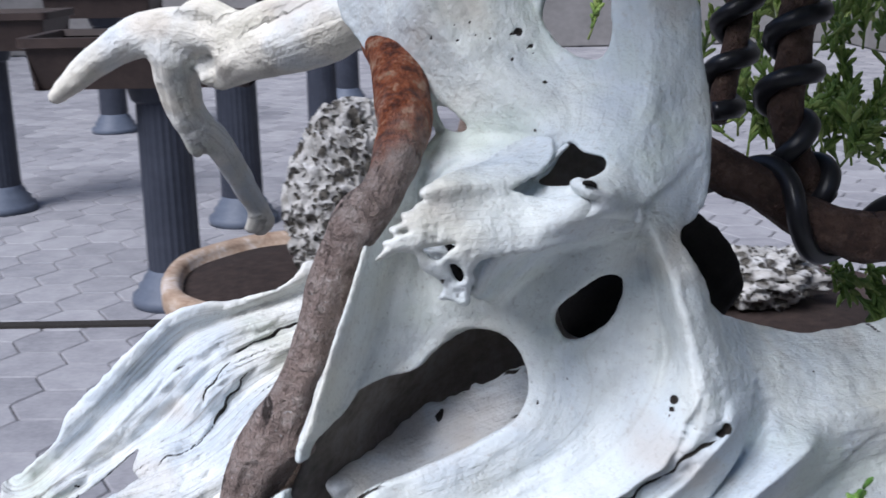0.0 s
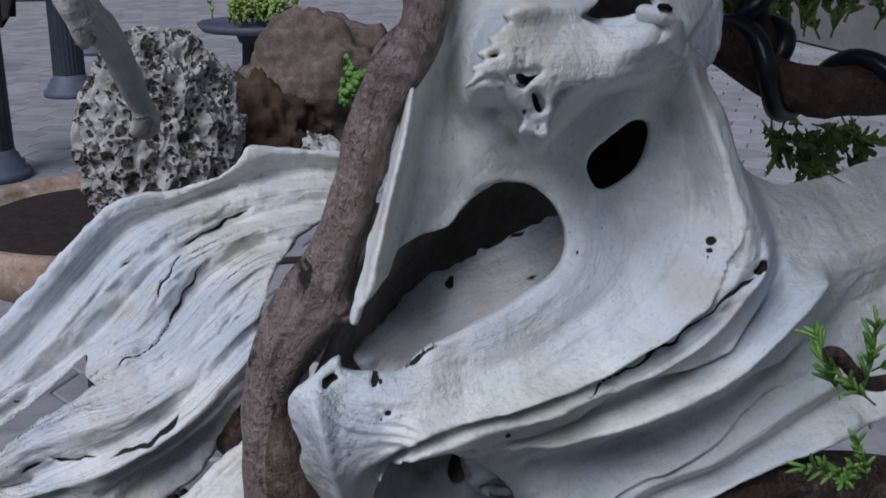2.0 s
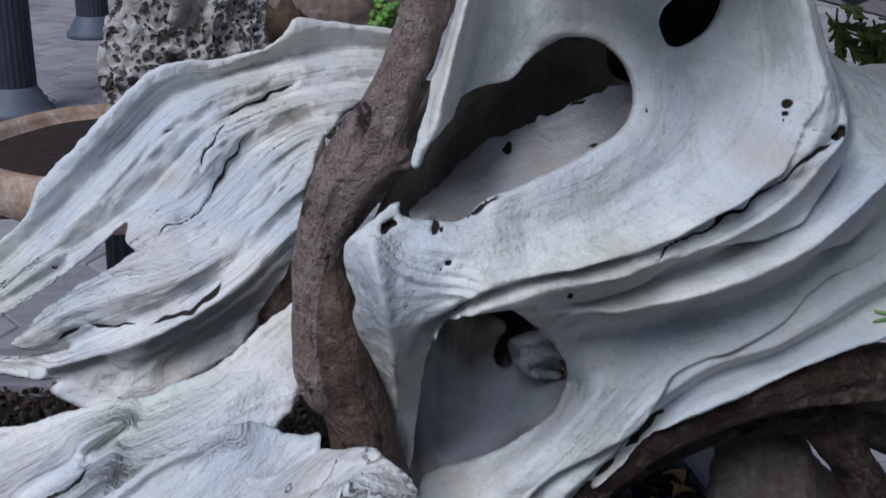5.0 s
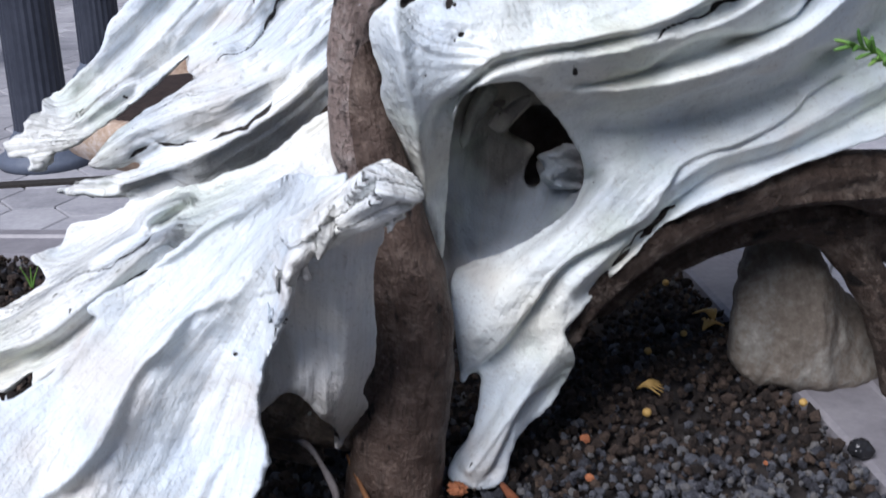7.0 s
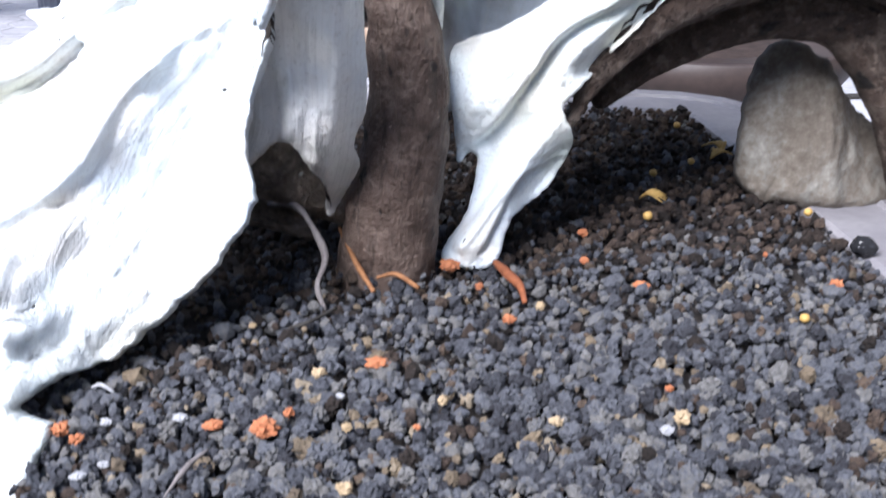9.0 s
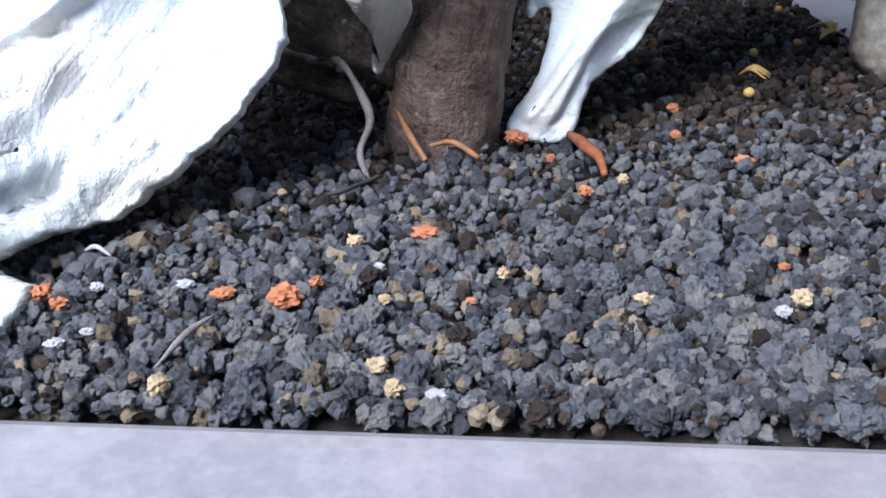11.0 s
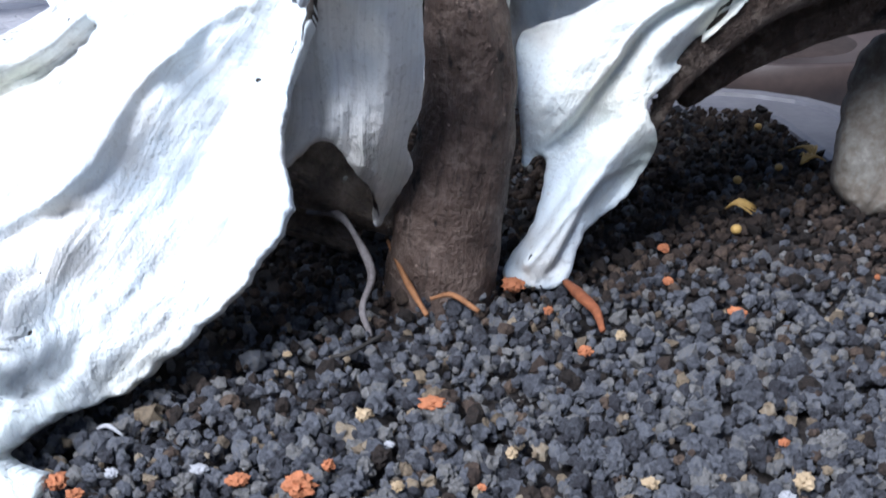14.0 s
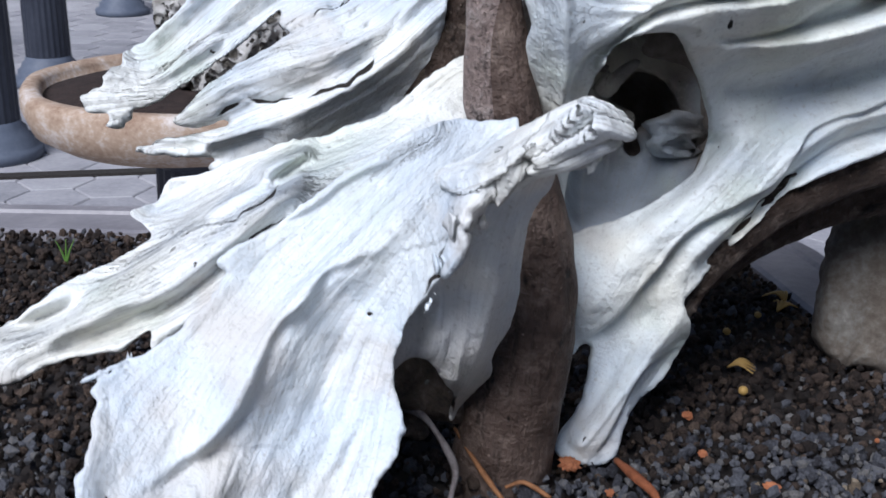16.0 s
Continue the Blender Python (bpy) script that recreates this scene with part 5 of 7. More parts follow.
LIP.ridge(3.05, (35.4, 27.2, 4.9), (22.3, 28.4, -3.6), (10.4, 26.6, -16.2), (-2.5, 22.7, -29.7))
LIP.ridge(3.3, (-14.7, 11.3, -38.9), (-6.6, 15.8, -35.2), (3.6, 18.4, -26.2), (18.8, 20.6, -11.8), (36.2, 22.3, -3.1), (52.4, 27.2, 1.3), (64.3, 29.4, 27.6))
LIP.ridge(3.5, (-18.5, 3.2, -40.8), (-4.6, 10.3, -33.3), (9.7, 13.9, -22.6), (31.4, 16.9, -8.1), (48.7, 19.3, -1.7), (59.4, 20.7, 15.1), (68.5, 22.8, 40.8))
LIP.ridge(3.7, (-4.2, 2.5, -26.9), (6.6, 5.4, -24.3), (18.1, 7.7, -18.1), (36, 10.4, -4.3), (51.3, 14.1, 11.8), (67.6, 19, 43.7))
LIP.ridge(4, (0.7, -9.9, -13.1), (5.5, -4, -15.7), (11.3, -0.1, -16.5))
LIP.split((-1.8, 8.9), (-0.6, 11.8), (0.6, 14.7))
LIP.split((5.3, -6.4), (7.6, -8.9), (10, -11.5))

SLAB = Carving((0.08, 0.905, -0.415), (-0.17, 0.38, 0.78))
SLAB.rim((69.4, 84.6), (58.6, 85.8), (47.9, 88.6), (37.3, 87.2), (24.6, 81.7), (8.7, 74.1), (-5.1, 64.1), (-20.2, 52.7), (-40.6, 40.4), (-37.4, 35.5), (-49.3, 18.9), (-66.1, 5), (-91.6, -6), (-68.5, 4.5), (-77.4, -0.9), (-83.4, -6.7), (-80.7, -11.8), (-81.2, -20.1), (-81.8, -30.8), (-83.1, -41.8))
SLAB.rim((-74, -80.6), (-76.5, -112.6), (-76.2, -166), (-45, -166.2), (-35.9, -164.7), (-32.6, -127.7), (-32.7, -112.5))
SLAB.rim((-46.3, -107.2), (-29.2, -95.2), (-10.2, -81.5), (5, -66.9), (15.4, -54.8), (24.3, -41.3), (28, -35.4), (31.7, -24.8))
SLAB.rim((27.2, -7.9), (28.7, 4.2), (32, 15.7), (38.8, 23.8), (43.4, 32.5), (46.7, 44.8), (51.1, 55.6), (58.9, 62.5), (69.6, 69))
SLAB.ridge(7, (66, 68.3, -64.5), (54.7, 60.7, -62.8), (48.2, 50.8, -56.6), (41.1, 30.5, -28.8), (32.5, 16.9, -4.6), (27.8, -3.3, 15.2), (22, -33.2, 19.1), (13.9, -56.7, 8), (2, -75.9, 5.7), (-18.5, -99.1, -1))
SLAB.ridge(6.6, (55.8, 68.7, -48.2), (45.4, 50.8, -32.9), (34.6, 29.1, -3.6), (24.1, 9.5, 15.6), (15.2, -18.1, 21.5), (6.4, -43.9, 11.2), (-8.6, -67, -0.3), (-27.1, -91.1, -3.2))
SLAB.ridge(6, (52.5, 70.8, -38), (32.7, 44, -5.5), (18.2, 24.6, 14.8), (3.4, -0.7, 16.7), (-10.5, -26.3, 6.4), (-23.8, -53.4, -9.6), (-36.6, -77.4, -16), (-54.2, -98.7, -9.3))
SLAB.ridge(5, (54.6, 76.8, -38.6), (36.8, 59, -20.6), (18.1, 44.3, -3.2), (7.5, 34.4, 0.8), (-9.4, 17.9, -2.6), (-21, -2.9, -5.9), (-29.2, -23.7, -9.4), (-39.4, -47.8, -22.4), (-50.5, -69.1, -28.6), (-64.1, -92.5, -19.3))
SLAB.ridge(5.4, (9.1, 29.3, 14.3), (-6, 10.1, 8.8), (-17.8, -15.5, 3.5), (-28.9, -42.7, -8.7), (-44.2, -68.6, -20.1))
SLAB.ridge(4, (37.6, 82.4, 7), (15.5, 61.1, 16.7), (-6.6, 39.1, 16.2), (-28, 17, 7.8), (-43.8, -6.7, -1.1), (-57.9, -31.3, -13.7), (-67.5, -56.5, -25.2), (-78.3, -81.3, -23.6))
SLAB.ridge(3, (41.5, 85, -11), (24.5, 82, 1.6), (6.8, 75.1, 11.1), (-11, 59.1, 14.3), (-39.9, 40, 8.4), (-48, 18.1, 5.2), (-67.9, 1.4, -4), (-80.7, -7.9, -18.5))
SLAB.ridge(3.4, (-24.2, 37.1, 13.3), (-43.4, 13, 9.7), (-61.7, -8.7, -3.9), (-73.7, -26.7, -21.2), (-79, -49.6, -30))
SLAB.ridge(2.5, (-80.9, -18.6, -27), (-81.3, -37.5, -36.7), (-82.3, -63.7, -39.2))
SLAB.ridge(2, (-78.3, -74.4, -43.7), (-59, -112.6, -66.9), (-43.2, -139.4, -84.2))
SLAB.ridge(2.5, (-58.6, -53.6, -40.6), (-48.6, -93.9, -53.3), (-38.8, -120, -61.1), (-25, -142.5, -86.5))
SLAB.ridge(3.5, (-44.7, -41, -22.9), (-43.2, -83.3, -34.8), (-42.5, -111.6, -33.9))
SLAB.split((-6.8, 66.1), (-20.1, 59.7), (-36, 48))
SLAB.split((-56.2, -45.1), (-55.7, -54.9))
SLAB.split((49.3, 52.3), (44.6, 42.4), (39.9, 29.7), (34.2, 22.3))
SLAB.split((-76.9, -39.2), (-73.5, -51))
SLAB.split((-28.3, -128.8), (-28.9, -145))
SLAB.split((-33.8, -132.3), (-35.7, -143.1))
SLAB.fold(13, 24, (-66.6, -47.3), (-54.1, -36.1), (-43.4, -29.7), (-33.1, -20), (-25.7, -9.3), (-21.8, 2.8), (-15.7, 14.1), (-7.6, 21.1), (0.2, 33.5), (11.4, 38.8), (27.4, 41.3))
SLAB.dent(-3, 14, (-2.1, -57.7), (10, -37.1), (18.4, -12.6), (23.5, 7.6), (26, 23.1))
SLAB.dent(2, 14, (-24.6, -77.5), (-10, -47.5), (-2.2, -20.9), (3.3, 4.1), (7.9, 24))
SLAB.dent(1.2, 2, (18.9, -49.2), (8.6, -56.8), (-0.7, -66.4))
SLAB.dent(1.4, 2.5, (-41.3, -93.6), (-34.9, -79.9), (-21.6, -63), (-9.8, -45.6))
SLAB.dent(1, 2, (-43.7, -104.1), (-28.9, -91), (-16.6, -78), (-4.2, -64.6))
SLAB.dent(1.6, 2, (-39.2, -102.8), (-30.7, -96.1), (-20.3, -87.5), (-11.5, -79.9))
SLAB.dent(1.2, 3, (-29.5, -35.3), (-20.5, -23.3), (-11.3, -11.8))
SLAB.dent(1.2, 3, (-13.2, -53.3), (-2.4, -36), (9.4, -17.2), (16.6, 2.1))
SLAB.dent(0.9, 2, (-4.3, -53.1), (6.8, -37.7), (17.2, -21))
SLAB.fold(3, 6, (-18.2, 54), (-1.8, 61.6), (10.6, 71.3), (29.8, 77.2))
SLAB.pit(19, 19, 0.9)
SLAB.pit(18.2, 18.8, 0.7)
SLAB.pit(-44.8, -71.2, 0.8)
SLAB.pit(-43.5, -52.3, 0.6)
SLAB.pit(-34.9, -17, 0.6)
SLAB.dent(-5, 14, (-38.7, 38.7), (-36.8, 32), (-40.6, 14.5), (-47.6, 1.1), (-50.2, -7.6))
SLAB.dent(-5, 12, (14.6, 42.1), (-2.6, 22), (-11.5, 5.2), (-22.4, -17.8), (-32.5, -31.4))
SLAB.dent(4, 14, (10.3, 34), (5.9, 21.9), (1.3, 4.8), (-7.7, -16.5))
SLAB.fold(2.5, 5, (-46.5, -33.7), (-38.5, -29), (-30.4, -29.5))

SHEET = Carving((0.1, 0.92, -0.38), (-0.1, 0.42, 0.77))
SHEET.rim((-1, 60.4), (9.4, 61.9), (17.5, 59.7), (17.6, 53.6), (13.8, 46.9), (12.1, 32), (11.3, 10.7), (8.8, -1.9), (5.4, -9.9), (4.3, -21), (-1.7, -28.2), (-9.1, -39.5), (-11.6, -36.9), (-11.1, -26.4), (-15.3, -22.2), (-20.3, -13.8), (-28.8, -9.5), (-37.7, -15.4), (-47.7, -21.1), (-49.5, 2.6), (-43.4, 27), (-31.7, 44.3), (-16.6, 54))
SHEET.ridge(1, (16.6, 58.8, -93.9), (12.8, 47.3, -59.2), (11.7, 32, -43.3), (10.9, 10.8, -23.8), (7.3, -4.5, -6), (3.7, -18.3, 13.4), (-9, -38.7, 43.1))
SHEET.ridge(2, (8.3, 59.4, -101.7), (4.5, 43.8, -69.6), (1.9, 25.4, -53.7), (-1, 6.8, -35.5), (-4, -8, -21.1), (-8.5, -25.5, -0.3))
SHEET.ridge(3, (-3.6, 57.1, -97.8), (-8, 45.5, -74), (-12.8, 25.9, -44.8), (-12.6, 8.2, -28.8), (-12.5, -7.9, -17.8), (-11.6, -21.1, -5.7))
SHEET.ridge(3.5, (-12.2, 52.9, -88.4), (-15.1, 43.3, -69.6), (-17.6, 26.1, -42.1), (-17.9, 12, -33.1), (-18.8, -5.2, -19.6))
SHEET.ridge(4, (-25.9, 33.1, -55.8), (-28.3, 17, -27.7), (-28.3, 2.1, -12.9), (-27.3, -9.4, -5.9))
SHEET.ridge(5, (-41.1, 29.2, -38.6), (-44.1, 12.5, -15.8), (-46.8, -10.7, 4.3))
SHEET.split((-10.5, -24), (-10.2, -30.1), (-8.6, -38.4))

SNAG_FORMS = [
    form('add', 2.6, (-0.121, 0.410, 0.844, 0.0066, 0.0100), (-0.111, 0.366, 0.860, 0.0075, 0.0140), (-0.101, 0.345, 0.872, 0.0064, 0.0130), (-0.095, 0.331, 0.879, 0.0047, 0.0110)),
    form('add', 2.6, (-0.114, 0.380, 0.846, 0.0045, 0.0100), (-0.103, 0.352, 0.861, 0.0057, 0.0120), (-0.094, 0.337, 0.869, 0.0044, 0.0100)),
    form('add', 3.2, (-0.101, 0.335, 0.877, 0.0042, 0.0100), (-0.095, 0.325, 0.884, 0.0039, 0.0100), (-0.091, 0.316, 0.888, 0.0034, 0.0100), (-0.089, 0.311, 0.889, 0.0027, 0.0080)),
    form('add', 3.2, (-0.099, 0.330, 0.874, 0.0031, 0.0100), (-0.094, 0.322, 0.879, 0.0033, 0.0100), (-0.089, 0.312, 0.884, 0.0032, 0.0100), (-0.087, 0.308, 0.885, 0.0027, 0.0080)),
    form('add', 3.2, (-0.098, 0.335, 0.868, 0.0031, 0.0100), (-0.093, 0.328, 0.872, 0.0034, 0.0100), (-0.089, 0.320, 0.876, 0.0030, 0.0080), (-0.086, 0.316, 0.878, 0.0023, 0.0070)),
    form('add', 3.0, (-0.095, 0.336, 0.881, 0.0016, 0.0060), (-0.092, 0.330, 0.885, 0.0014, 0.0050), (-0.090, 0.324, 0.889, 0.0011, 0.0040)),
    form('add', 3.0, (-0.093, 0.332, 0.868, 0.0015, 0.0060), (-0.089, 0.326, 0.870, 0.0014, 0.0050), (-0.088, 0.321, 0.872, 0.0009, 0.0040)),
    form('add', 2.6, (-0.102, 0.348, 0.867, 0.0042, 0.0090), (-0.094, 0.334, 0.873, 0.0025, 0.0070)),
    form('add', 3.0, (-0.110, 0.345, 0.866, 0.0041, 0.0090), (-0.111, 0.345, 0.859, 0.0030, 0.0080), (-0.113, 0.348, 0.853, 0.0013, 0.0050)),
    form('add', 3.0, (-0.113, 0.362, 0.854, 0.0039, 0.0100), (-0.123, 0.347, 0.848, 0.0030, 0.0090), (-0.126, 0.350, 0.837, 0.0021, 0.0070), (-0.130, 0.355, 0.825, 0.0014, 0.0050)),
    form('add', 2.5, (-0.119, 0.352, 0.855, 0.0015, 0.0060), (-0.121, 0.348, 0.849, 0.0011, 0.0040), (-0.119, 0.348, 0.843, 0.0004, 0.0020)),
    form('add', 3.0, (-0.125, 0.347, 0.846, 0.0019, 0.0060), (-0.125, 0.345, 0.840, 0.0013, 0.0050), (-0.126, 0.346, 0.832, 0.0006, 0.0020)),
    form('add', 2.5, (-0.129, 0.355, 0.828, 0.0020, 0.0050), (-0.131, 0.358, 0.817, 0.0016, 0.0050), (-0.135, 0.362, 0.807, 0.0008, 0.0030)),
]

SPLINT_FORMS = [
    form('add', 2.0, (0.034, 0.447, 1.059, 0.0022, 0.0050), (0.042, 0.455, 1.065, 0.0022, 0.0050), (0.048, 0.458, 1.070, 0.0016, 0.0040)),
    form('add', 0.6, (0.0500, 0.425, 1.0600, 0.0026, 0.0045), (0.0535, 0.4165, 1.0604, 0.0034, 0.0040), (0.0605, 0.425, 1.0565, 0.0030, 0.0050)),
]

GAP_DARK_FORMS = [
    form('add', 1.0, (-0.000, 0.416, 1.040, 0.0014, 0.0030), (0.002, 0.413, 1.039, 0.0016, 0.0030), (0.006, 0.414, 1.040, 0.0014, 0.0030)),
    form('add', 1.0, (0.001, 0.413, 1.035, 0.0018, 0.0030), (0.003, 0.410, 1.031, 0.0024, 0.0030), (0.006, 0.408, 1.025, 0.0018, 0.0030)),
    form('add', 1.0, (-0.006, 0.421, 1.049, 0.0008, 0.0030), (-0.011, 0.416, 1.046, 0.0010, 0.0030), (-0.013, 0.413, 1.044, 0.0008, 0.0030)),
    form('add', 1.0, (0.051, 0.413, 1.063, 0.0004, 0.0020), (0.053, 0.4125, 1.063, 0.0006, 0.0020), (0.054, 0.4125, 1.062, 0.0004, 0.0020)),
]

CAVE_FORMS = [
    form('add', 3.5, (0.032, 0.522, 0.824, 0.0060, 0.0100), (0.022, 0.524, 0.830, 0.0068, 0.0100), (0.012, 0.522, 0.829, 0.0046, 0.0080)),
    form('add', 3.0, (0.022, 0.520, 0.820, 0.0040, 0.0080), (0.014, 0.517, 0.823, 0.0044, 0.0070), (0.010, 0.517, 0.830, 0.0020, 0.0040)),
    form('add', 3.0, (0.030, 0.516, 0.833, 0.0035, 0.0060), (0.020, 0.515, 0.836, 0.0030, 0.0060)),
    form('add', 1.6, (-0.030, 0.535, 0.843, 0.0041, 0.0060), (-0.024, 0.530, 0.859, 0.0047, 0.0060), (-0.017, 0.530, 0.868, 0.0041, 0.0060)),
    form('add', 1.6, (-0.013, 0.535, 0.848, 0.0041, 0.0060), (-0.007, 0.530, 0.858, 0.0044, 0.0060), (0.002, 0.530, 0.864, 0.0029, 0.0050)),
]

HOLE_DARK_FORMS = [
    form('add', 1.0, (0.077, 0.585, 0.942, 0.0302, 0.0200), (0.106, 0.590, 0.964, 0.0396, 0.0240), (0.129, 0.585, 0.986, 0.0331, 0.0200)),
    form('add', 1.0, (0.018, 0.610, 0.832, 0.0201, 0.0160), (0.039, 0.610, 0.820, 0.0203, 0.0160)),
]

EARTH_FORMS = [
    form('add', 2.0, (-0.160, 0.452, 0.752, 0.0120, 0.0110), (-0.146, 0.446, 0.750, 0.0160, 0.0140), (-0.131, 0.445, 0.742, 0.0160, 0.0140), (-0.117, 0.448, 0.731, 0.0130, 0.0120), (-0.104, 0.453, 0.716, 0.0070, 0.0090)),
    form('add', 2.0, (-0.165, 0.462, 0.722, 0.0070, 0.0100), (-0.142, 0.460, 0.716, 0.0080, 0.0100), (-0.120, 0.460, 0.706, 0.0060, 0.0100)),
]

RECESS_FORMS = [
    form('add', 1.5, (-0.017, 0.620, 0.929, 0.0121, 0.0120), (-0.045, 0.600, 0.915, 0.0146, 0.0120), (-0.068, 0.585, 0.891, 0.0158, 0.0120), (-0.087, 0.570, 0.865, 0.0155, 0.0120), (-0.101, 0.560, 0.840, 0.0140, 0.0120)),
]

JIN_FORMS = [
    form('add', 0.9, (-0.046, 0.700, 1.111, 0.0135, 0.0135), (-0.068, 0.710, 1.100, 0.0193, 0.0193), (-0.102, 0.730, 1.087, 0.0171, 0.0171), (-0.131, 0.750, 1.079, 0.0154, 0.0154), (-0.149, 0.757, 1.071, 0.0133, 0.0133)),
    form('add', 0.9, (-0.078, 0.720, 1.115, 0.0069, 0.0069), (-0.109, 0.740, 1.108, 0.0093, 0.0093), (-0.142, 0.755, 1.091, 0.0147, 0.0147), (-0.169, 0.765, 1.094, 0.0178, 0.0178), (-0.197, 0.770, 1.095, 0.0149, 0.0149), (-0.226, 0.775, 1.082, 0.0117, 0.0117), (-0.252, 0.780, 1.063, 0.0088, 0.0088), (-0.267, 0.785, 1.052, 0.0050, 0.0050)),
    form('add', 0.9, (-0.178, 0.765, 1.083, 0.0171, 0.0171), (-0.179, 0.775, 1.060, 0.0145, 0.0145), (-0.176, 0.790, 1.033, 0.0129, 0.0129), (-0.162, 0.805, 1.014, 0.0108, 0.0108), (-0.153, 0.825, 0.988, 0.0095, 0.0095), (-0.144, 0.850, 0.958, 0.0081, 0.0081), (-0.139, 0.860, 0.944, 0.0065, 0.0065), (-0.145, 0.862, 0.937, 0.0057, 0.0057)),
    form('add', 0.6, (-0.172, 0.790, 1.029, 0.0086, 0.0086), (-0.175, 0.793, 1.014, 0.0067, 0.0067), (-0.175, 0.795, 1.008, 0.0032, 0.0032)),
    form('add', 0.9, (-0.134, 0.755, 1.100, 0.0095, 0.0095), (-0.152, 0.755, 1.110, 0.0073, 0.0073), (-0.166, 0.755, 1.112, 0.0036, 0.0036)),
    form('add', 0.6, (-0.145, 0.852, 0.951, 0.0060, 0.0060), (-0.150, 0.852, 0.942, 0.0052, 0.0052)),
    form('cut', 0.0, (-0.156, 0.748, 1.077, 0.0066, 0.0066), (-0.151, 0.748, 1.063, 0.0033, 0.0033)),
]

VEIN_FORMS = [
    form('add', 0.7, (-0.053, 0.600, 1.139, 0.0080, 0.0080), (-0.034, 0.562, 1.110, 0.0090, 0.0090), (-0.024, 0.532, 1.097, 0.0118, 0.0118), (-0.019, 0.507, 1.084, 0.0125, 0.0125), (-0.018, 0.486, 1.073, 0.0115, 0.0115), (-0.021, 0.469, 1.063, 0.0098, 0.0098), (-0.028, 0.457, 1.050, 0.0090, 0.0090), (-0.038, 0.451, 1.040, 0.0094, 0.0094)),
    form('add', 0.7, (-0.033, 0.453, 1.046, 0.0088, 0.0088), (-0.047, 0.450, 1.020, 0.0092, 0.0092), (-0.053, 0.449, 1.000, 0.0093, 0.0093), (-0.060, 0.448, 0.979, 0.0096, 0.0096), (-0.068, 0.448, 0.961, 0.0118, 0.0110), (-0.075, 0.449, 0.946, 0.0140, 0.0118), (-0.085, 0.450, 0.931, 0.0125, 0.0112), (-0.092, 0.450, 0.913, 0.0102, 0.0104), (-0.093, 0.449, 0.888, 0.0110, 0.0110), (-0.092, 0.449, 0.869, 0.0118, 0.0118), (-0.089, 0.449, 0.854, 0.0120, 0.0120)),
    form('add', 0.4, (-0.064, 0.441, 0.946, 0.0030, 0.0030), (-0.060, 0.437, 0.949, 0.0042, 0.0040), (-0.057, 0.435, 0.953, 0.0022, 0.0022)),
    form('cut', 0.0, (-0.045, 0.438, 1.006, 0.0013, 0.0030), (-0.049, 0.437, 0.985, 0.0020, 0.0034), (-0.055, 0.436, 0.966, 0.0018, 0.0030), (-0.060, 0.436, 0.955, 0.0012, 0.0020)),
]

BASE_FORMS = [
    form('add', 0.5, (-0.091, 0.450, 0.913, 0.0092, 0.0092), (-0.089, 0.448, 0.891, 0.0112, 0.0112), (-0.085, 0.446, 0.866, 0.0126, 0.0126), (-0.078, 0.446, 0.840, 0.0132, 0.0132), (-0.073, 0.446, 0.813, 0.0158, 0.0158), (-0.070, 0.446, 0.785, 0.0186, 0.0180), (-0.071, 0.445, 0.756, 0.0201, 0.0195), (-0.077, 0.446, 0.727, 0.0226, 0.0215), (-0.081, 0.448, 0.696, 0.0238, 0.0235), (-0.082, 0.450, 0.672, 0.0260, 0.0260)),
]

ROOT_FORMS = [
    form('add', 2.0, (0.009, 0.462, 0.756, 0.0034, 0.0034), (0.019, 0.464, 0.773, 0.0056, 0.0056), (0.039, 0.467, 0.794, 0.0089, 0.0089), (0.065, 0.470, 0.810, 0.0117, 0.0117), (0.097, 0.472, 0.822, 0.0134, 0.0134), (0.132, 0.474, 0.828, 0.0146, 0.0146), (0.175, 0.480, 0.822, 0.0161, 0.0161), (0.226, 0.490, 0.807, 0.0178, 0.0178)),
    form('add', 1.0, (0.032, 0.490, 0.759, 0.0059, 0.0059), (0.060, 0.495, 0.779, 0.0106, 0.0106), (0.101, 0.500, 0.796, 0.0136, 0.0136), (0.149, 0.505, 0.799, 0.0156, 0.0156), (0.195, 0.510, 0.786, 0.0172, 0.0172), (0.234, 0.515, 0.758, 0.0159, 0.0159), (0.265, 0.520, 0.708, 0.0152, 0.0152)),
    form('add', 1.2, (0.140, 0.505, 0.796, 0.0060, 0.0060), (0.161, 0.500, 0.786, 0.0090, 0.0090), (0.181, 0.498, 0.765, 0.0110, 0.0110), (0.197, 0.497, 0.738, 0.0118, 0.0118), (0.214, 0.500, 0.693, 0.0128, 0.0128)),
]

# ---- the bonsai ----
SOIL_Z = 0.69
tree = thing("bonsai_tree", (-0.05, 0.47, SOIL_Z), "old juniper bonsai with bleached white deadwood and one brown living vein", "bonsai tree")
relief("deadwood_trunk", TRUNK, WHITE, tree, 1.0, 1.2, 1.8, 12, 0.25, 0.25, 1, "hollowed bleached white trunk with flowing ridges", None, (6.6, 12.0, 1.2), 0.4, 0.35)
relief("hollow_back", CORE, INNER, tree, 2.2, 1.5, 4, 16, 0.3, 0.3, 6, "grey-brown wall at the back of the hollow, with shade in its colour")
relief("deadwood_wing", WING, WHITE_ROUGH, tree, 1.15, 1.3, 3, 11, 0.3, 0.5, 2, "fluted weathered white wood with torn tips", (-62, 40, 1, 0), None, 0.8, 1.3)
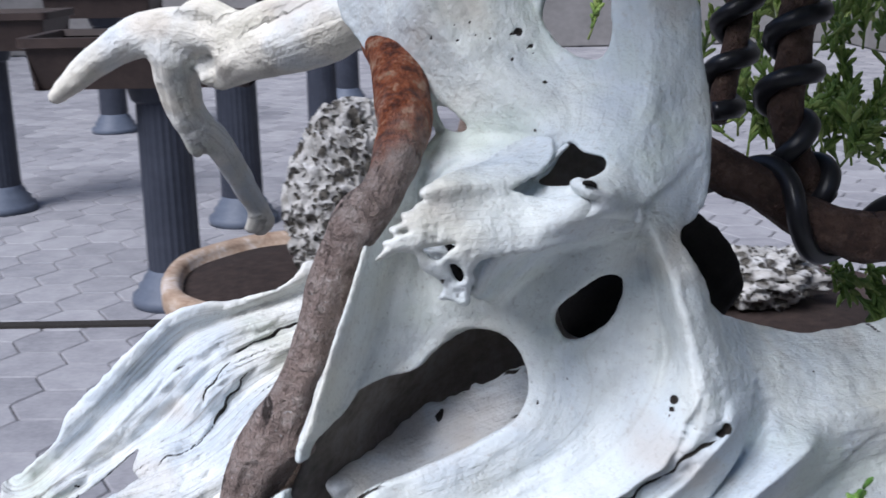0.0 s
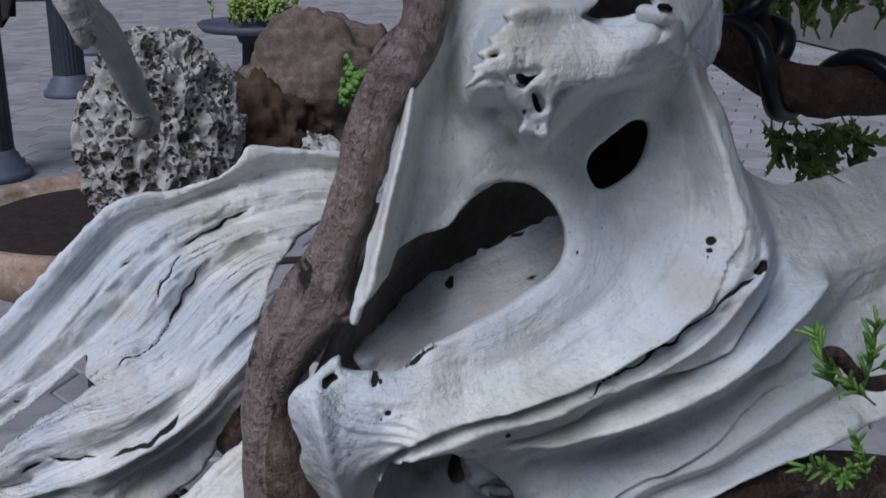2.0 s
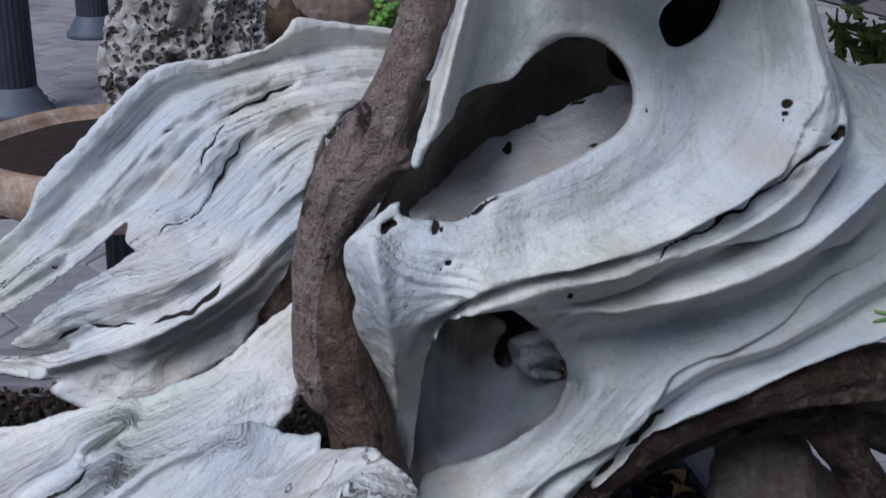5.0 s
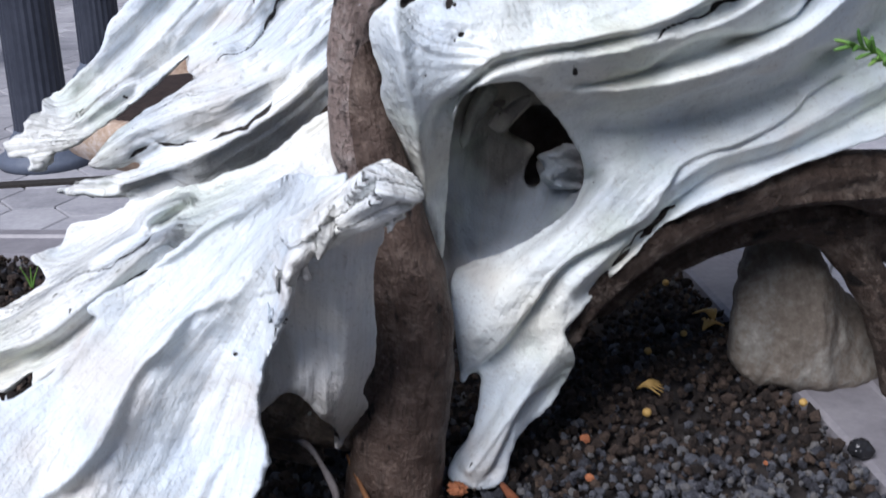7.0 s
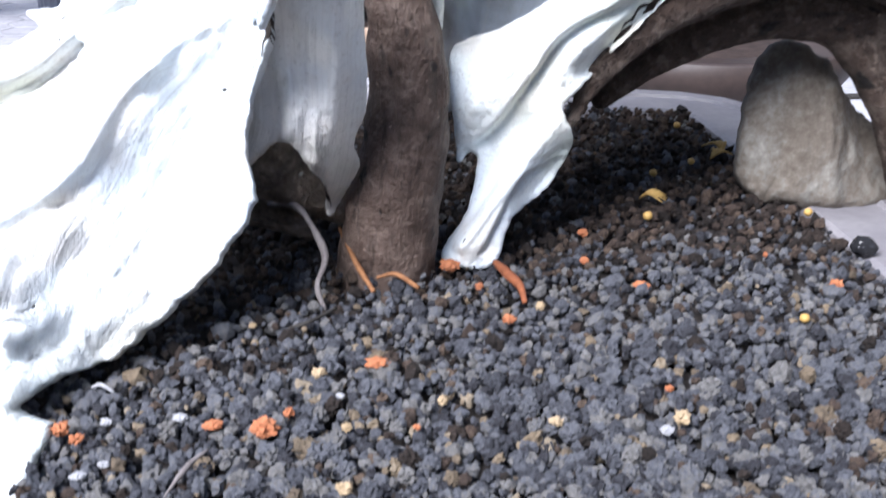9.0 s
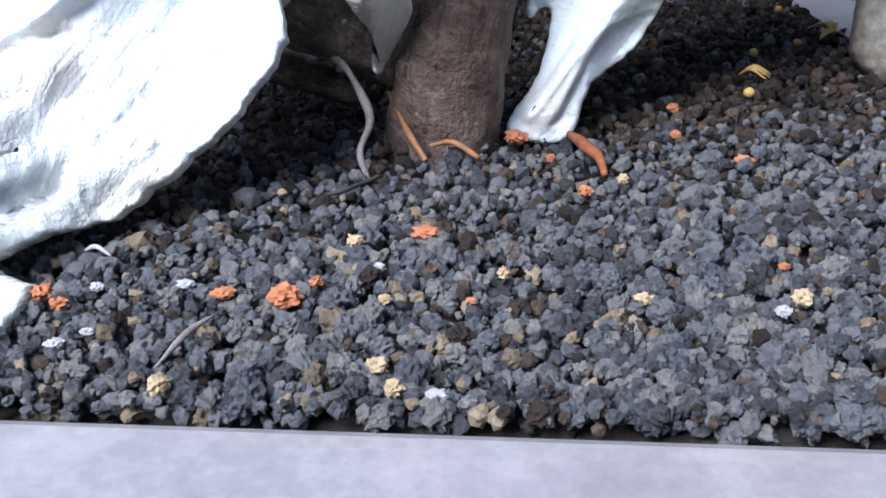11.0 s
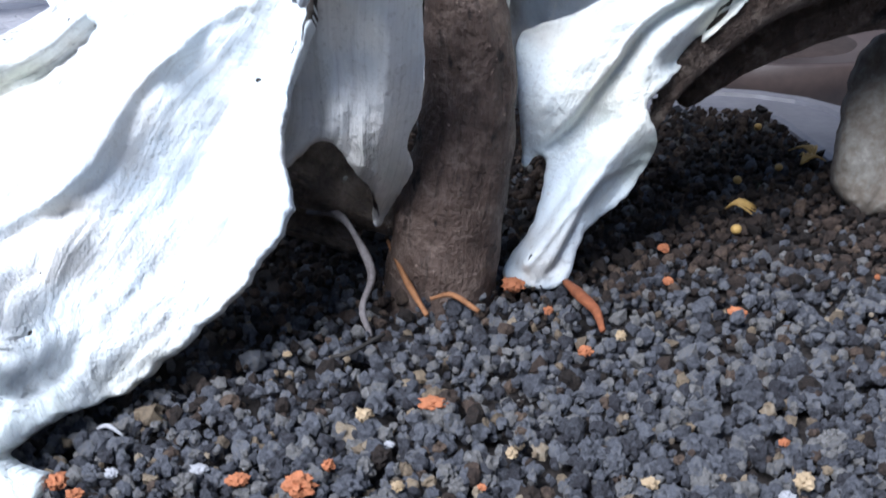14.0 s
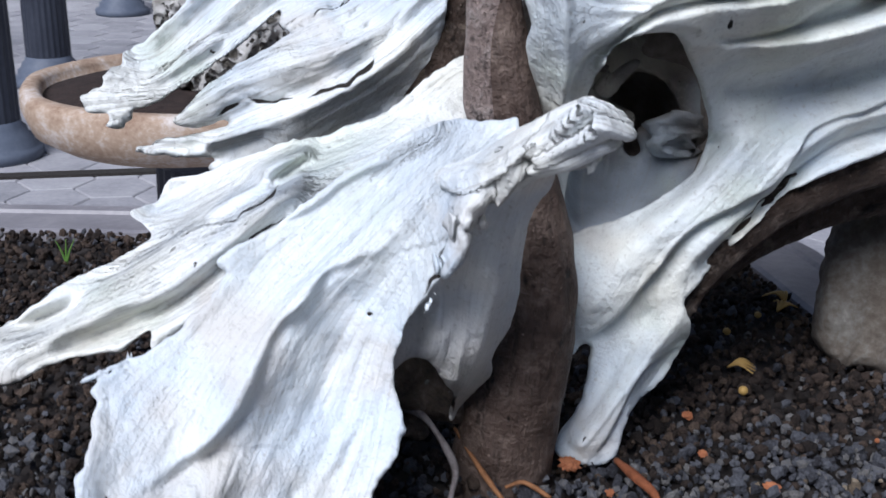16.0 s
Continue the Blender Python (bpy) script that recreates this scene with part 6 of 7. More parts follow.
relief("deadwood_flank", FLANK, WHITE_ROUGH, tree, 1.0, 1.8, 2.5, 11, 0.4, 0.3, 3, "low torn ribs of weathered white wood", (-85, 40, 1, 0), None, 0.7, 0.6)
relief("deadwood_slab", SLAB, WHITE_SLAB, tree, 0.85, 3.0, 2.5, 12, 0.5, 0.12, 4, "broad chalk-white slab of dead root", None, None, 0.6, 0.15)
relief("deadwood_sheet", SHEET, STAINED, tree, 0.9, 2.6, 2, 6, 0.35, 0.15, 5, "hanging curl of stained white wood under the slab", None, None, 0.7, 0.15)
sculpt("deadwood_snag", SNAG_FORMS, WHITE_ROUGH, tree, 0.0013, 0.0024, "broken white stub with a splintered end")
relief("splintered_lip", LIP, WHITE, tree, 0.6, 3.4, 2.2, 5.0, 0.3, 0.12, 21, "torn jagged lip of white wood with dark gaps", None, None, 0.25, 0.2)
sculpt("splinter", SPLINT_FORMS[:-1], WHITE_ROUGH, tree, 0.0012, 0.0012, "white splinter beside the upper hole")
relief("hollow_plank", PLANK, STAINED, tree, 1.0, 1.8, 2, 6, 0.7, 0.3, 7, "pale plank of wood inside the hollow")
# wall of the lower hollow, in the colour darkened for shade
relief("hollow_wall", HWALL, SHADE_WOOD, tree, 1.5, 1.5, 3, 6, 0.6, 0.15, 8, "smooth wall inside the lower hollow, pale wood darkened for shade")
sculpt("broken_knob", SPLINT_FORMS[-1:], WHITE, tree, 0.0008, 0.0012, "small broken knob with a dark end")
# dark broken ends, and black lumps painting the shade between the splinters
for f in GAP_DARK_FORMS:
    sculpt("charred_heart", [f], GAP_BLACK, tree, 0.0012, 0.0012, "black lump for dark broken ends and the shade between splinters")
sculpt("hollow_rib", CAVE_FORMS, SHADE_WOOD, tree, 0.0025, 0.004, "rib of wood inside the hollow, pale wood darkened for shade")
# brown mass added in the recess, its dark colour stands for shade
sculpt("inner_bark", RECESS_FORMS, ROOT, tree, 0.003, 0.005, "dark brown filler that gives the gap beside the vein its shade")
# black lumps added behind the holes so that they look unlit
for f in HOLE_DARK_FORMS:
    sculpt("rotten_heart", [f], GAP_BLACK, tree, 0.004, 0.006, "black lump added behind a hole to make it look unlit")
sculpt("earthy_root", EARTH_FORMS, EARTHY, tree, 0.003, 0.005, "dark brown earthy root under the white slab")
sculpt("dead_branch", JIN_FORMS, CREAM, tree, 0.0035, 0.006, "forked white dead branch with a hooked tip")
sculpt("living_vein", VEIN_FORMS, VEIN, tree, 0.0024, 0.006, "grey-brown living bark with an orange flaking top")
sculpt("living_vein_base", BASE_FORMS, VEIN_LOW, tree, 0.0024, 0.006, "dark reddish brown smooth bark with pale specks")
sculpt("arched_root", ROOT_FORMS, ROOT, tree, 0.003, 0.005, "dark brown ridged root arching over the soil")

wired = [
    ("wired_branch", [(0.100, 0.61, 1.052, 0.012), (0.150, 0.585, 1.030, 0.0115), (0.182, 0.577, 1.010, 0.011), (0.222, 0.570, 1.000, 0.014), (0.30, 0.56, 1.008, 0.015), (0.38, 0.57, 1.03, 0.015)], 0.075),
    ("wired_branch", [(0.21, 0.64, 1.20, 0.010), (0.192, 0.625, 1.14, 0.010), (0.184, 0.61, 1.09, 0.0095), (0.178, 0.60, 1.06, 0.009), (0.186, 0.60, 1.035, 0.0085), (0.202, 0.60, 1.012, 0.008)], 0.032),
    ("wired_branch", [(0.24, 0.60, 1.21, 0.020), (0.245, 0.585, 1.16, 0.021), (0.262, 0.575, 1.125, 0.020), (0.30, 0.57, 1.11, 0.019), (0.36, 0.575, 1.12, 0.018)], 0.06),
    ("wired_branch", [(0.15, 0.68, 1.17, 0.008), (0.165, 0.66, 1.12, 0.008), (0.160, 0.65, 1.08, 0.007), (0.150, 0.64, 1.05, 0.007)], 0.03),
]
for name, rows, pitch in wired:
    limb = part(name, tube(rows, 12, 8, rough=0.25), BRANCH, tree, "dark brown branch wrapped in black wire")
    c = curve_points(rows, 24)
    coil, run = [], 0.0
    side = Vector((0.3, 0.2, 0.9))
    for i in range(1, len(c)):
        t = Vector(c[i][:3] - c[i - 1][:3])
        run += t.length
        t.normalize()
        side = (side - t * side.dot(t)).normalized()
        a = 2 * math.pi * run / pitch
        o = (side * math.cos(a) + t.cross(side) * math.sin(a)) * (c[i][3] + 0.003)
        coil.append((*(Vector(c[i][:3]) + o), 0.0056))
    part("wire", tube(coil[::3], 8, 3), WIRE, limb, "black training wire")


def sprig(at, way, length, fingers, rnd, bm, size=0.0012):
    """A juniper spray: a thin stem set with short scaly fingers."""
    way = Vector(way).normalized()
    side = way.cross(Vector((0, 1, 0.2))).normalized()
    other = way.cross(side)
    at = Vector(at)
    tip = at + way * length
    tube([(*at, size * 0.8), (*((at + tip) / 2 + side * length * 0.06 * rnd.uniform(-1, 1)), size * 0.7), (*tip, size * 0.5)], 5, 2, bm)
    for i in range(fingers):
        f = rnd.uniform(0.15, 1.0)
        p = at + (tip - at) * f
        ang = rnd.uniform(0, 2 * math.pi)
        out = (way * rnd.uniform(0.7, 1.3) + (side * math.cos(ang) + other * math.sin(ang)) * rnd.uniform(0.4, 0.9)).normalized()
        ln = length * rnd.uniform(0.16, 0.34)
        q = p + out * ln
        tube([(*p, size * 0.9), (*((p + q) / 2 + way * ln * 0.05), size * 1.5), (*(p + (q - p) * 0.85), size * 1.2), (*q, size * 0.3)], 5, 2, bm)


def foliage(name, centre, spread, count, seed, material, parent, length=0.035, fingers=16, size=0.0013, label="", up=(0, 0, 1)):
    rnd = random.Random(seed)
    bm = bmesh.new()
    for i in range(count):
        at = [c + s * rnd.gauss(0, 0.5) for c, s in zip(centre, spread)]
        way = Vector(up) + Vector([rnd.uniform(-0.7, 0.7) for _ in range(3)])
        sprig(at, way, length * rnd.uniform(0.7, 1.25), fingers, rnd, bm, size)
    return part(name, bm, material, parent, label)


foliage("foliage", (0.30, 0.84, 1.00), (0.12, 0.05, 0.025), 70, 3, LEAF, tree, 0.045, 19, 0.0013, "yellow-green juniper sprays")
foliage("foliage", (0.30, 0.90, 1.08), (0.16, 0.08, 0.05), 60, 4, LEAF, tree, 0.045, 16, 0.0013, "yellow-green juniper sprays")
foliage("foliage", (0.26, 0.64, 0.965), (0.04, 0.03, 0.012), 26, 5, LEAF, tree, 0.032, 22, 0.0009, "green juniper sprays under a branch", (0.3, 0, -0.6))
foliage("foliage", (0.095, 0.335, 0.945), (0.009, 0.006, 0.008), 4, 6, LEAF_BRIGHT, tree, 0.024, 24, 0.0005, "fresh green juniper sprays", (-0.35, -0.1, 0.9))
foliage("foliage", (0.245, 0.36, 0.935), (0.075, 0.09, 0.02), 110, 8, LEAF_BRIGHT, tree, 0.03, 15, 0.0008, "pad of fresh green juniper sprays", (-0.2, -0.1, 0.8))
foliage("foliage", (0.097, 0.335, 0.912), (0.009, 0.006, 0.006), 4, 7, LEAF_BRIGHT, tree, 0.022, 22, 0.0005, "fresh green juniper sprays", (-0.3, -0.1, 0.8))
# unseen foliage overhead, added to shade the trunk and the branches
for centre, spread_of, seed in (((0.05, 0.30, 1.33), (0.24, 0.16, 0.04), 40), ((0.16, 0.62, 1.36), (0.22, 0.14, 0.06), 41), ((0.50, 0.45, 1.30), (0.20, 0.18, 0.06), 42), ((0.16, 0.52, 1.40), (0.2, 0.12, 0.05), 43)):
    foliage("crown", centre, spread_of, 65, seed, LEAF, tree, 0.13, 5, 0.012, "dense green juniper foliage over the trunk, unseen and added for shade")
part("cut_twig", tube([(0.125, 0.36, 0.935, 0.0030), (0.100, 0.34, 0.945, 0.0026), (0.082, 0.33, 0.961, 0.0024), (0.076, 0.327, 0.964, 0.0022)], 8, 4, rough=0.3), BRANCH, tree, "short cut twig with a brown end")

# ---- pot and soil ----
POT = [(-0.46, 0.268), (0.156, 0.197), (0.158, 0.735), (-0.46, 0.862)]


def slab_ring(poly, levels):
    """A body of polygon rings; each level is (inset, height)."""
    bm = bmesh.new()
    c = Vector((sum(p[0] for p in poly) / len(poly), sum(p[1] for p in poly) / len(poly)))
    rings = []
    for inset, z in levels:
        ring = []
        for i, p in enumerate(poly):
            p, a, b = Vector(p), Vector(poly[i - 1]), Vector(poly[(i + 1) % len(poly)])
            e1, e2 = (p - a).normalized(), (b - p).normalized()
            for k in range(5):
                f = k / 4
                r = 0.03
                q = (p - e1 * r) * (1 - f) ** 2 + p * 2 * f * (1 - f) + (p + e2 * r) * f ** 2
                n1 = Vector((-e1.y, e1.x)) * (1 - f) + Vector((-e2.y, e2.x)) * f
                q = q + n1.normalized() * inset
                ring.append(bm.verts.new((q.x, q.y, z)))
        rings.append(ring)
    n = len(rings[0])
    for lo, hi in zip(rings, rings[1:]):
        for i in range(n):
            bm.faces.new((lo[i], lo[(i + 1) % n], hi[(i + 1) % n], hi[i]))
    bm.faces.new(rings[0][::-1])
    bm.faces.new(rings[-1])
    return bm


pot = thing("bonsai_pot", (-0.1, 0.5, 0.58), "shallow grey-pink clay bonsai pot filled with dark gravel", "pot")
part("pot_body", slab_ring(POT, [(0.02, 0.575), (0.0, 0.58), (-0.030, 0.65), (-0.044, 0.662), (-0.060, 0.666), (-0.062, 0.684), (-0.059, 0.688), (-0.047, 0.688), (-0.045, 0.6855), (-0.005, 0.687), (-0.001, 0.6855), (0.003, 0.66)]), POTCLAY, pot)
for x, y in ((-0.36, 0.34), (0.06, 0.28), (0.06, 0.66), (-0.36, 0.76)):
    part("foot", box((x, y, 0.558), (0.07, 0.05, 0.05), -8, 0.008), POTCLAY, pot)
soil = part("soil", slab_ring(POT, [(0.002, 0.64), (0.002, 0.679)]), SOIL)
tagged(soil, "dark moist soil under the gravel in the pot", "soil", kind="structure")

rnd = random.Random(11)


def grain_shape(seed, level=2):
    """A crushed, crumbly grain: a few broken faces and a jagged skin."""
    r = random.Random(seed * 31 + 5)
    planes = [(Vector([r.gauss(0, 1) for _ in range(3)]).normalized(), r.uniform(0.66, 0.98)) for _ in range(9)]
    bm = bmesh.new()
    bmesh.ops.create_icosphere(bm, subdivisions=level, radius=1.0)
    off = Vector((seed * 4.7, seed * 9.1, seed * 2.3))
    out = []
    for v in bm.verts:
        d = v.co.normalized()
        k = 1.15
        for n, h in planes:
            c = d.dot(n)
            if c > 0.05:
                k = min(k, h / c)
        jag = 0.07 if level == 3 else 0.13
        out.append(d * (0.46 + 0.48 * k + 0.30 * noise.noise(d * 2.4 + off) + 0.40 * noise.noise(d * 4.6 + off) + 0.24 * noise.noise(d * 9 + off) + r.uniform(-jag, jag)))
    v = np.array(out)
    f = np.array([[w.index for w in g.verts] for g in bm.faces])
    bm.free()
    return v, f


SHAPES = [grain_shape(i) for i in range(18)]
LOW_SHAPES = [grain_shape(i, 1) for i in range(18)]
FINE_SHAPES = [grain_shape(i, 3) for i in range(18)]


def in_pot(x, y, m=0.004):
    for i in range(4):
        a, b = POT[i], POT[(i + 1) % 4]
        ex, ey = b[0] - a[0], b[1] - a[1]
        ln = math.hypot(ex, ey)
        if ((y - a[1]) * ex - (x - a[0]) * ey) / ln < m:
            return False
    return True


def turn_of(rnd):
    return np.array(Euler([rnd.uniform(0, 6.28) for _ in range(3)]).to_matrix())


def gravel_mesh():
    vs, fs, kinds, base = [], [], [], 0
    count = 0
    while count < 25000:
        x, y = rnd.uniform(-0.45, 0.156), 0.2 + 0.65 * rnd.random() ** 1.55
        if not in_pot(x, y):
            continue
        count += 1
        r = 0.00198 * math.exp(rnd.gauss(0, 0.34))
        if x < -0.11 and y < 0.30 and rnd.random() < 0.05:
            r *= rnd.uniform(1.2, 1.6)
        r = min(r, 0.0045)
        v, f = (FINE_SHAPES if y < 0.31 and x > -0.2 and r > 0.0031 else SHAPES if y < 0.36 else LOW_SHAPES)[rnd.randrange(18)]
        z = SOIL_Z - 0.0075 + rnd.random() ** 0.6 * 0.0075 + 0.3 * (r - 0.0025)
        w = (v * r * np.array([rnd.uniform(0.9, 1.2), rnd.uniform(0.9, 1.2), rnd.uniform(0.8, 1.05)])) @ turn_of(rnd).T + (x, y, z)
        vs.append(w)
        fs.append(f + base)
        earthy = min(0.85, max(0.08, (y - 0.33 + 0.25 * noise.noise((x * 9, y * 9, 3))) * 5.0))
        kinds += [2 if rnd.random() < 0.05 and y < 0.42 else int(rnd.random() < earthy)] * len(f)
        base += len(v)
    me = bpy.data.meshes.new("gravel")
    me.from_pydata(np.concatenate(vs).tolist(), [], np.concatenate(fs).tolist())
    me.polygons.foreach_set("use_smooth", np.zeros(len(me.polygons), bool))
    me.materials.append(GRAVEL)
    me.materials.append(GRAVEL_BROWN)
    me.materials.append(GRAVEL_TAN)
    me.polygons.foreach_set("material_index", np.array(kinds, np.int32))
    return new("gravel", me)


tagged(gravel_mesh(), "blue-black crushed lava gravel covering the pot", "gravel", kind="stuff")


BITS = {
    "orange": ("clay_pebble", ORANGE, "orange fired-clay crumb lying on dark gravel", 0.85, [
        (-0.134, 0.288, 4.2), (-0.126, 0.301, 2.0), (-0.207, 0.297, 3.0), (-0.200, 0.290, 2.3), (0.022, 0.474, 2.6), (0.014, 0.436, 2.2), (0.123, 0.393, 2.8), (0.105, 0.435, 1.2),
        (-0.033, 0.373, 2.4), (-0.041, 0.410, 2.0), (-0.080, 0.286, 1.3), (0.018, 0.304, 1.6)]),
    "flat": ("clay_flake", ORANGE, "flat orange flake lying on dark gravel", 0.45, [(-0.091, 0.337, 4.0), (-0.052, 0.437, 5.0), (0.034, 0.403, 3.4), (-0.153, 0.295, 3.2)]),
    "tan": ("pumice_pebble", TAN, "tan pumice crumb lying on dark gravel", 0.85, [
        (-0.107, 0.248, 2.4), (-0.103, 0.236, 2.5), (-0.105, 0.288, 1.9), (-0.115, 0.331, 2.6), (-0.069, 0.304, 2.0), (-0.030, 0.284, 2.2),
        (0.016, 0.281, 3.0), (-0.017, 0.385, 2.0), (-0.143, 0.379, 1.6), (-0.162, 0.241, 3.0)]),
    "pale": ("pale_chip", PALE, "small white chip among dark gravel", 0.5, [
        (-0.165, 0.302, 2.4), (-0.192, 0.302, 2.2), (-0.107, 0.313, 1.5), (-0.195, 0.266, 2.4), (0.008, 0.274, 2.5), (-0.188, 0.273, 1.8), (-0.092, 0.233, 2.6)]),
    "pellet": ("fertiliser_pellet", YELLOW, "round yellow fertiliser pellet on dark gravel", 0.95, [
        (0.062, 0.495, 2.6), (0.086, 0.570, 2.4), (0.132, 0.675, 2.4), (0.116, 0.591, 2.2), (0.094, 0.359, 2.2), (0.150, 0.491, 2.4)]),
}
for k, (name, mat, label, flat, rows) in BITS.items():
    for i, (x, y, r) in enumerate(rows):
        if k == "pellet":
            bm = rock((0, 0, 0), (r * 0.001, r * 0.001, r * 0.00095), i, 0.06, 3, 1.9)
        else:
            v, f = FINE_SHAPES[(i * 5 + len(k)) % 18]
            bm = bmesh.new()
            vs = [bm.verts.new((a * r * 0.00115, b * r * 0.001, c * r * 0.001 * flat)) for a, b, c in v]
            for t in f:
                bm.faces.new([vs[w] for w in t])
        ob = part(name, bm, mat)
        ob.matrix_basis = pose(x, y, SOIL_Z + 0.001 + 0.0006 * r * flat, 0, 0, i * 67)
        tagged(ob, label, "pebble", name.replace("_", " ") + "s on the gravel")


def twig(name, rows, material, label, category="twig"):
    return tagged(part(name, tube(rows, 7, 5, rough=0.7), material), label, category)


twig("dry_root", [(-0.155, 0.475, 0.700, 0.0013), (-0.150, 0.470, 0.716, 0.0015), (-0.135, 0.450, 0.722, 0.0016), (-0.124, 0.435, 0.726, 0.0017), (-0.117, 0.425, 0.720, 0.0019), (-0.111, 0.415, 0.708, 0.0019), (-0.115, 0.405, 0.698, 0.0018), (-0.112, 0.400, 0.688, 0.0013)], TWIGGREY, "bent pale grey dry root arching over the gravel")
twig("dark_twig", [(-0.127, 0.375, 0.692, 0.0008), (-0.119, 0.375, 0.694, 0.0011), (-0.107, 0.391, 0.693, 0.0008)], CRACK, "thin dark twig lying on the gravel")
twig("dead_sprig", [(-0.104, 0.452, 0.708, 0.0008), (-0.097, 0.426, 0.700, 0.0013), (-0.090, 0.405, 0.694, 0.0009)], RUST, "rust-brown dead sprig leaning on a root")
twig("dead_sprig", [(-0.088, 0.416, 0.696, 0.0009), (-0.079, 0.417, 0.697, 0.0012), (-0.069, 0.409, 0.693, 0.0007)], RUST, "rust-brown dead sprig at the foot of the vein")
twig("bark_curl", [(-0.030, 0.434, 0.694, 0.0012), (-0.027, 0.418, 0.695, 0.0018), (-0.023, 0.404, 0.694, 0.0022), (-0.023, 0.390, 0.692, 0.0010)], ORANGEBARK, "curled orange-brown strip of bark on the gravel", "bark")
twig("pale_sliver", [(-0.201, 0.327, 0.693, 0.0005), (-0.197, 0.325, 0.695, 0.0011), (-0.192, 0.322, 0.693, 0.0005)], PALE, "pale wood sliver on the gravel")
twig("pale_sliver", [(-0.165, 0.250, 0.692, 0.0005), (-0.158, 0.262, 0.696, 0.0010), (-0.152, 0.270, 0.697, 0.0004)], TWIGGREY, "pale wood sliver on the gravel")
for sx, sy, turn in ((0.064, 0.520, -0.5), (0.128, 0.590, 0.5), (0.140, 0.603, 1.6)):
    needles = thing("dead_needles", (sx, sy, SOIL_Z), "cluster of yellow-brown dead needles on the gravel", "needles")
    for i in range(5):
        a = turn + (i - 2) * 0.28
        part("needle", tube([(sx, sy, 0.694, 0.0006), (sx + 0.007 * math.cos(a), sy + 0.007 * math.sin(a), 0.6985, 0.0008), (sx + 0.015 * math.cos(a + 0.2), sy + 0.015 * math.sin(a + 0.2), 0.695, 0.0004)], 5, 3), YELLOW if turn else RUST, needles)

sprout = thing("grass_sprout", (-0.313, 0.758, SOIL_Z), "tiny fresh green grass sprout in the gravel", "grass")
for i, lean in enumerate((-0.4, 0.1, 0.5)):
    part("blade", tube([(-0.313, 0.758, 0.688, 0.0008), (-0.313 + 0.006 * lean, 0.757, 0.698, 0.0007), (-0.313 + 0.014 * lean, 0.755, 0.707, 0.0002)], 5, 3), LEAF_BRIGHT, sprout)

prop = relief("prop_stone", WEDGE, STONE, None, 1.4, 2.5, 9, 26, 0.8, 0.3, 12)
tagged(prop, "greenish grey wedge of stone standing under the arching root", "stone")
dark = part("black_pebble", rock((0, 0, 0), (0.0065, 0.006, 0.005), 44, 0.25, 4, 1.4), WETBLACK)
dark.matrix_basis = pose(0.158, 0.440, 0.6915)
tagged(dark, "glossy black pebble lying on the pot rim", "pebble")


# ---- background ----
ground = part("ground", box((0, 10, -0.06), (120, 120, 0.1), 0, 0.01), JOINT)
tagged(ground, "sandy grey base under the paving", "ground", kind="structure")


def pedestal(at, height, radius, label):
    p = thing("pedestal", (at[0], at[1], 0.0), label, "pedestal", "dark round pedestals")
    k = radius / 0.09
    part("plinth", lathe([(0.150 * k, 0.0), (0.152 * k, 0.02), (0.148 * k, 0.035), (0.128 * k, 0.042), (0.126 * k, 0.066), (0.112 * k, 0.075), (0.106 * k, 0.095), (0.094 * k, 0.105), (0.092 * k, 0.12)], (at[0], at[1], 0), 40), COLBASE, p, "blue-grey moulded round base")
    bm = bmesh.new()
    n = 48
    rings = []
    for z, f in ((0.12, 1.0), (height * 0.5, 0.98), (height - 0.06, 0.96), (height - 0.05, 1.1), (height - 0.02, 1.2), (height, 1.25)):
        ring = []
        for i in range(n):
            a = 2 * math.pi * i / n
            r = radius * f * (1 - 0.035 * (i % 2 == 0) * (f < 1.05))
            ring.append(bm.verts.new((at[0] + r * math.cos(a), at[1] + r * math.sin(a), z)))
        rings.append(ring)
    for lo, hi in zip(rings, rings[1:]):
        for i in range(n):
            bm.faces.new((lo[i], lo[(i + 1) % n], hi[(i + 1) % n], hi[i]))
    bm.faces.new(rings[0][::-1])
    bm.faces.new(rings[-1])
    part("shaft", bm, COLUMN, p, "dark fluted shaft")
    return p


PED = "dark blue-grey fluted pedestal standing on the paving"
pedestal((-0.91, 3.68), 0.73, 0.088, PED)
pedestal((-0.875, 4.80), 0.73, 0.088, PED)
pedestal((-2.13, 7.35), 0.73, 0.088, PED)
pedestal((-0.725, 6.75), 0.73, 0.088, PED)
pedestal((-2.02, 5.1), 0.73, 0.088, PED)
pedestal((-0.72, 8.5), 0.73, 0.088, PED)
pedestal((0.36, 6.9), 0.30, 0.12, PED)
pedestal((-0.24, 2.22), 0.42, 0.10, PED)
pedestal((0.62, 2.05), 0.36, 0.09, PED)
pedestal((-0.1, 0.5), 0.533, 0.10, PED)


def trough(at, size, label, seed):
    t = thing("trough", at, label, "planter", "dark bonsai troughs")
    x, y, z = at
    w, d, h = size
    poly = [(x - w / 2, y - d / 2), (x + w / 2, y - d / 2), (x + w / 2, y + d / 2), (x - w / 2, y + d / 2)]
    part("body", slab_ring(poly, [(0.05, z), (0.02, z + h * 0.8), (0.0, z + h * 0.82), (0.0, z + h), (0.03, z + h), (0.035, z + h - 0.02)]), DARKPOT, t)
    part("soil_top", slab_ring(poly, [(0.036, z + h - 0.06), (0.036, z + h - 0.02)]), SOIL, t, "dark soil")
    return t


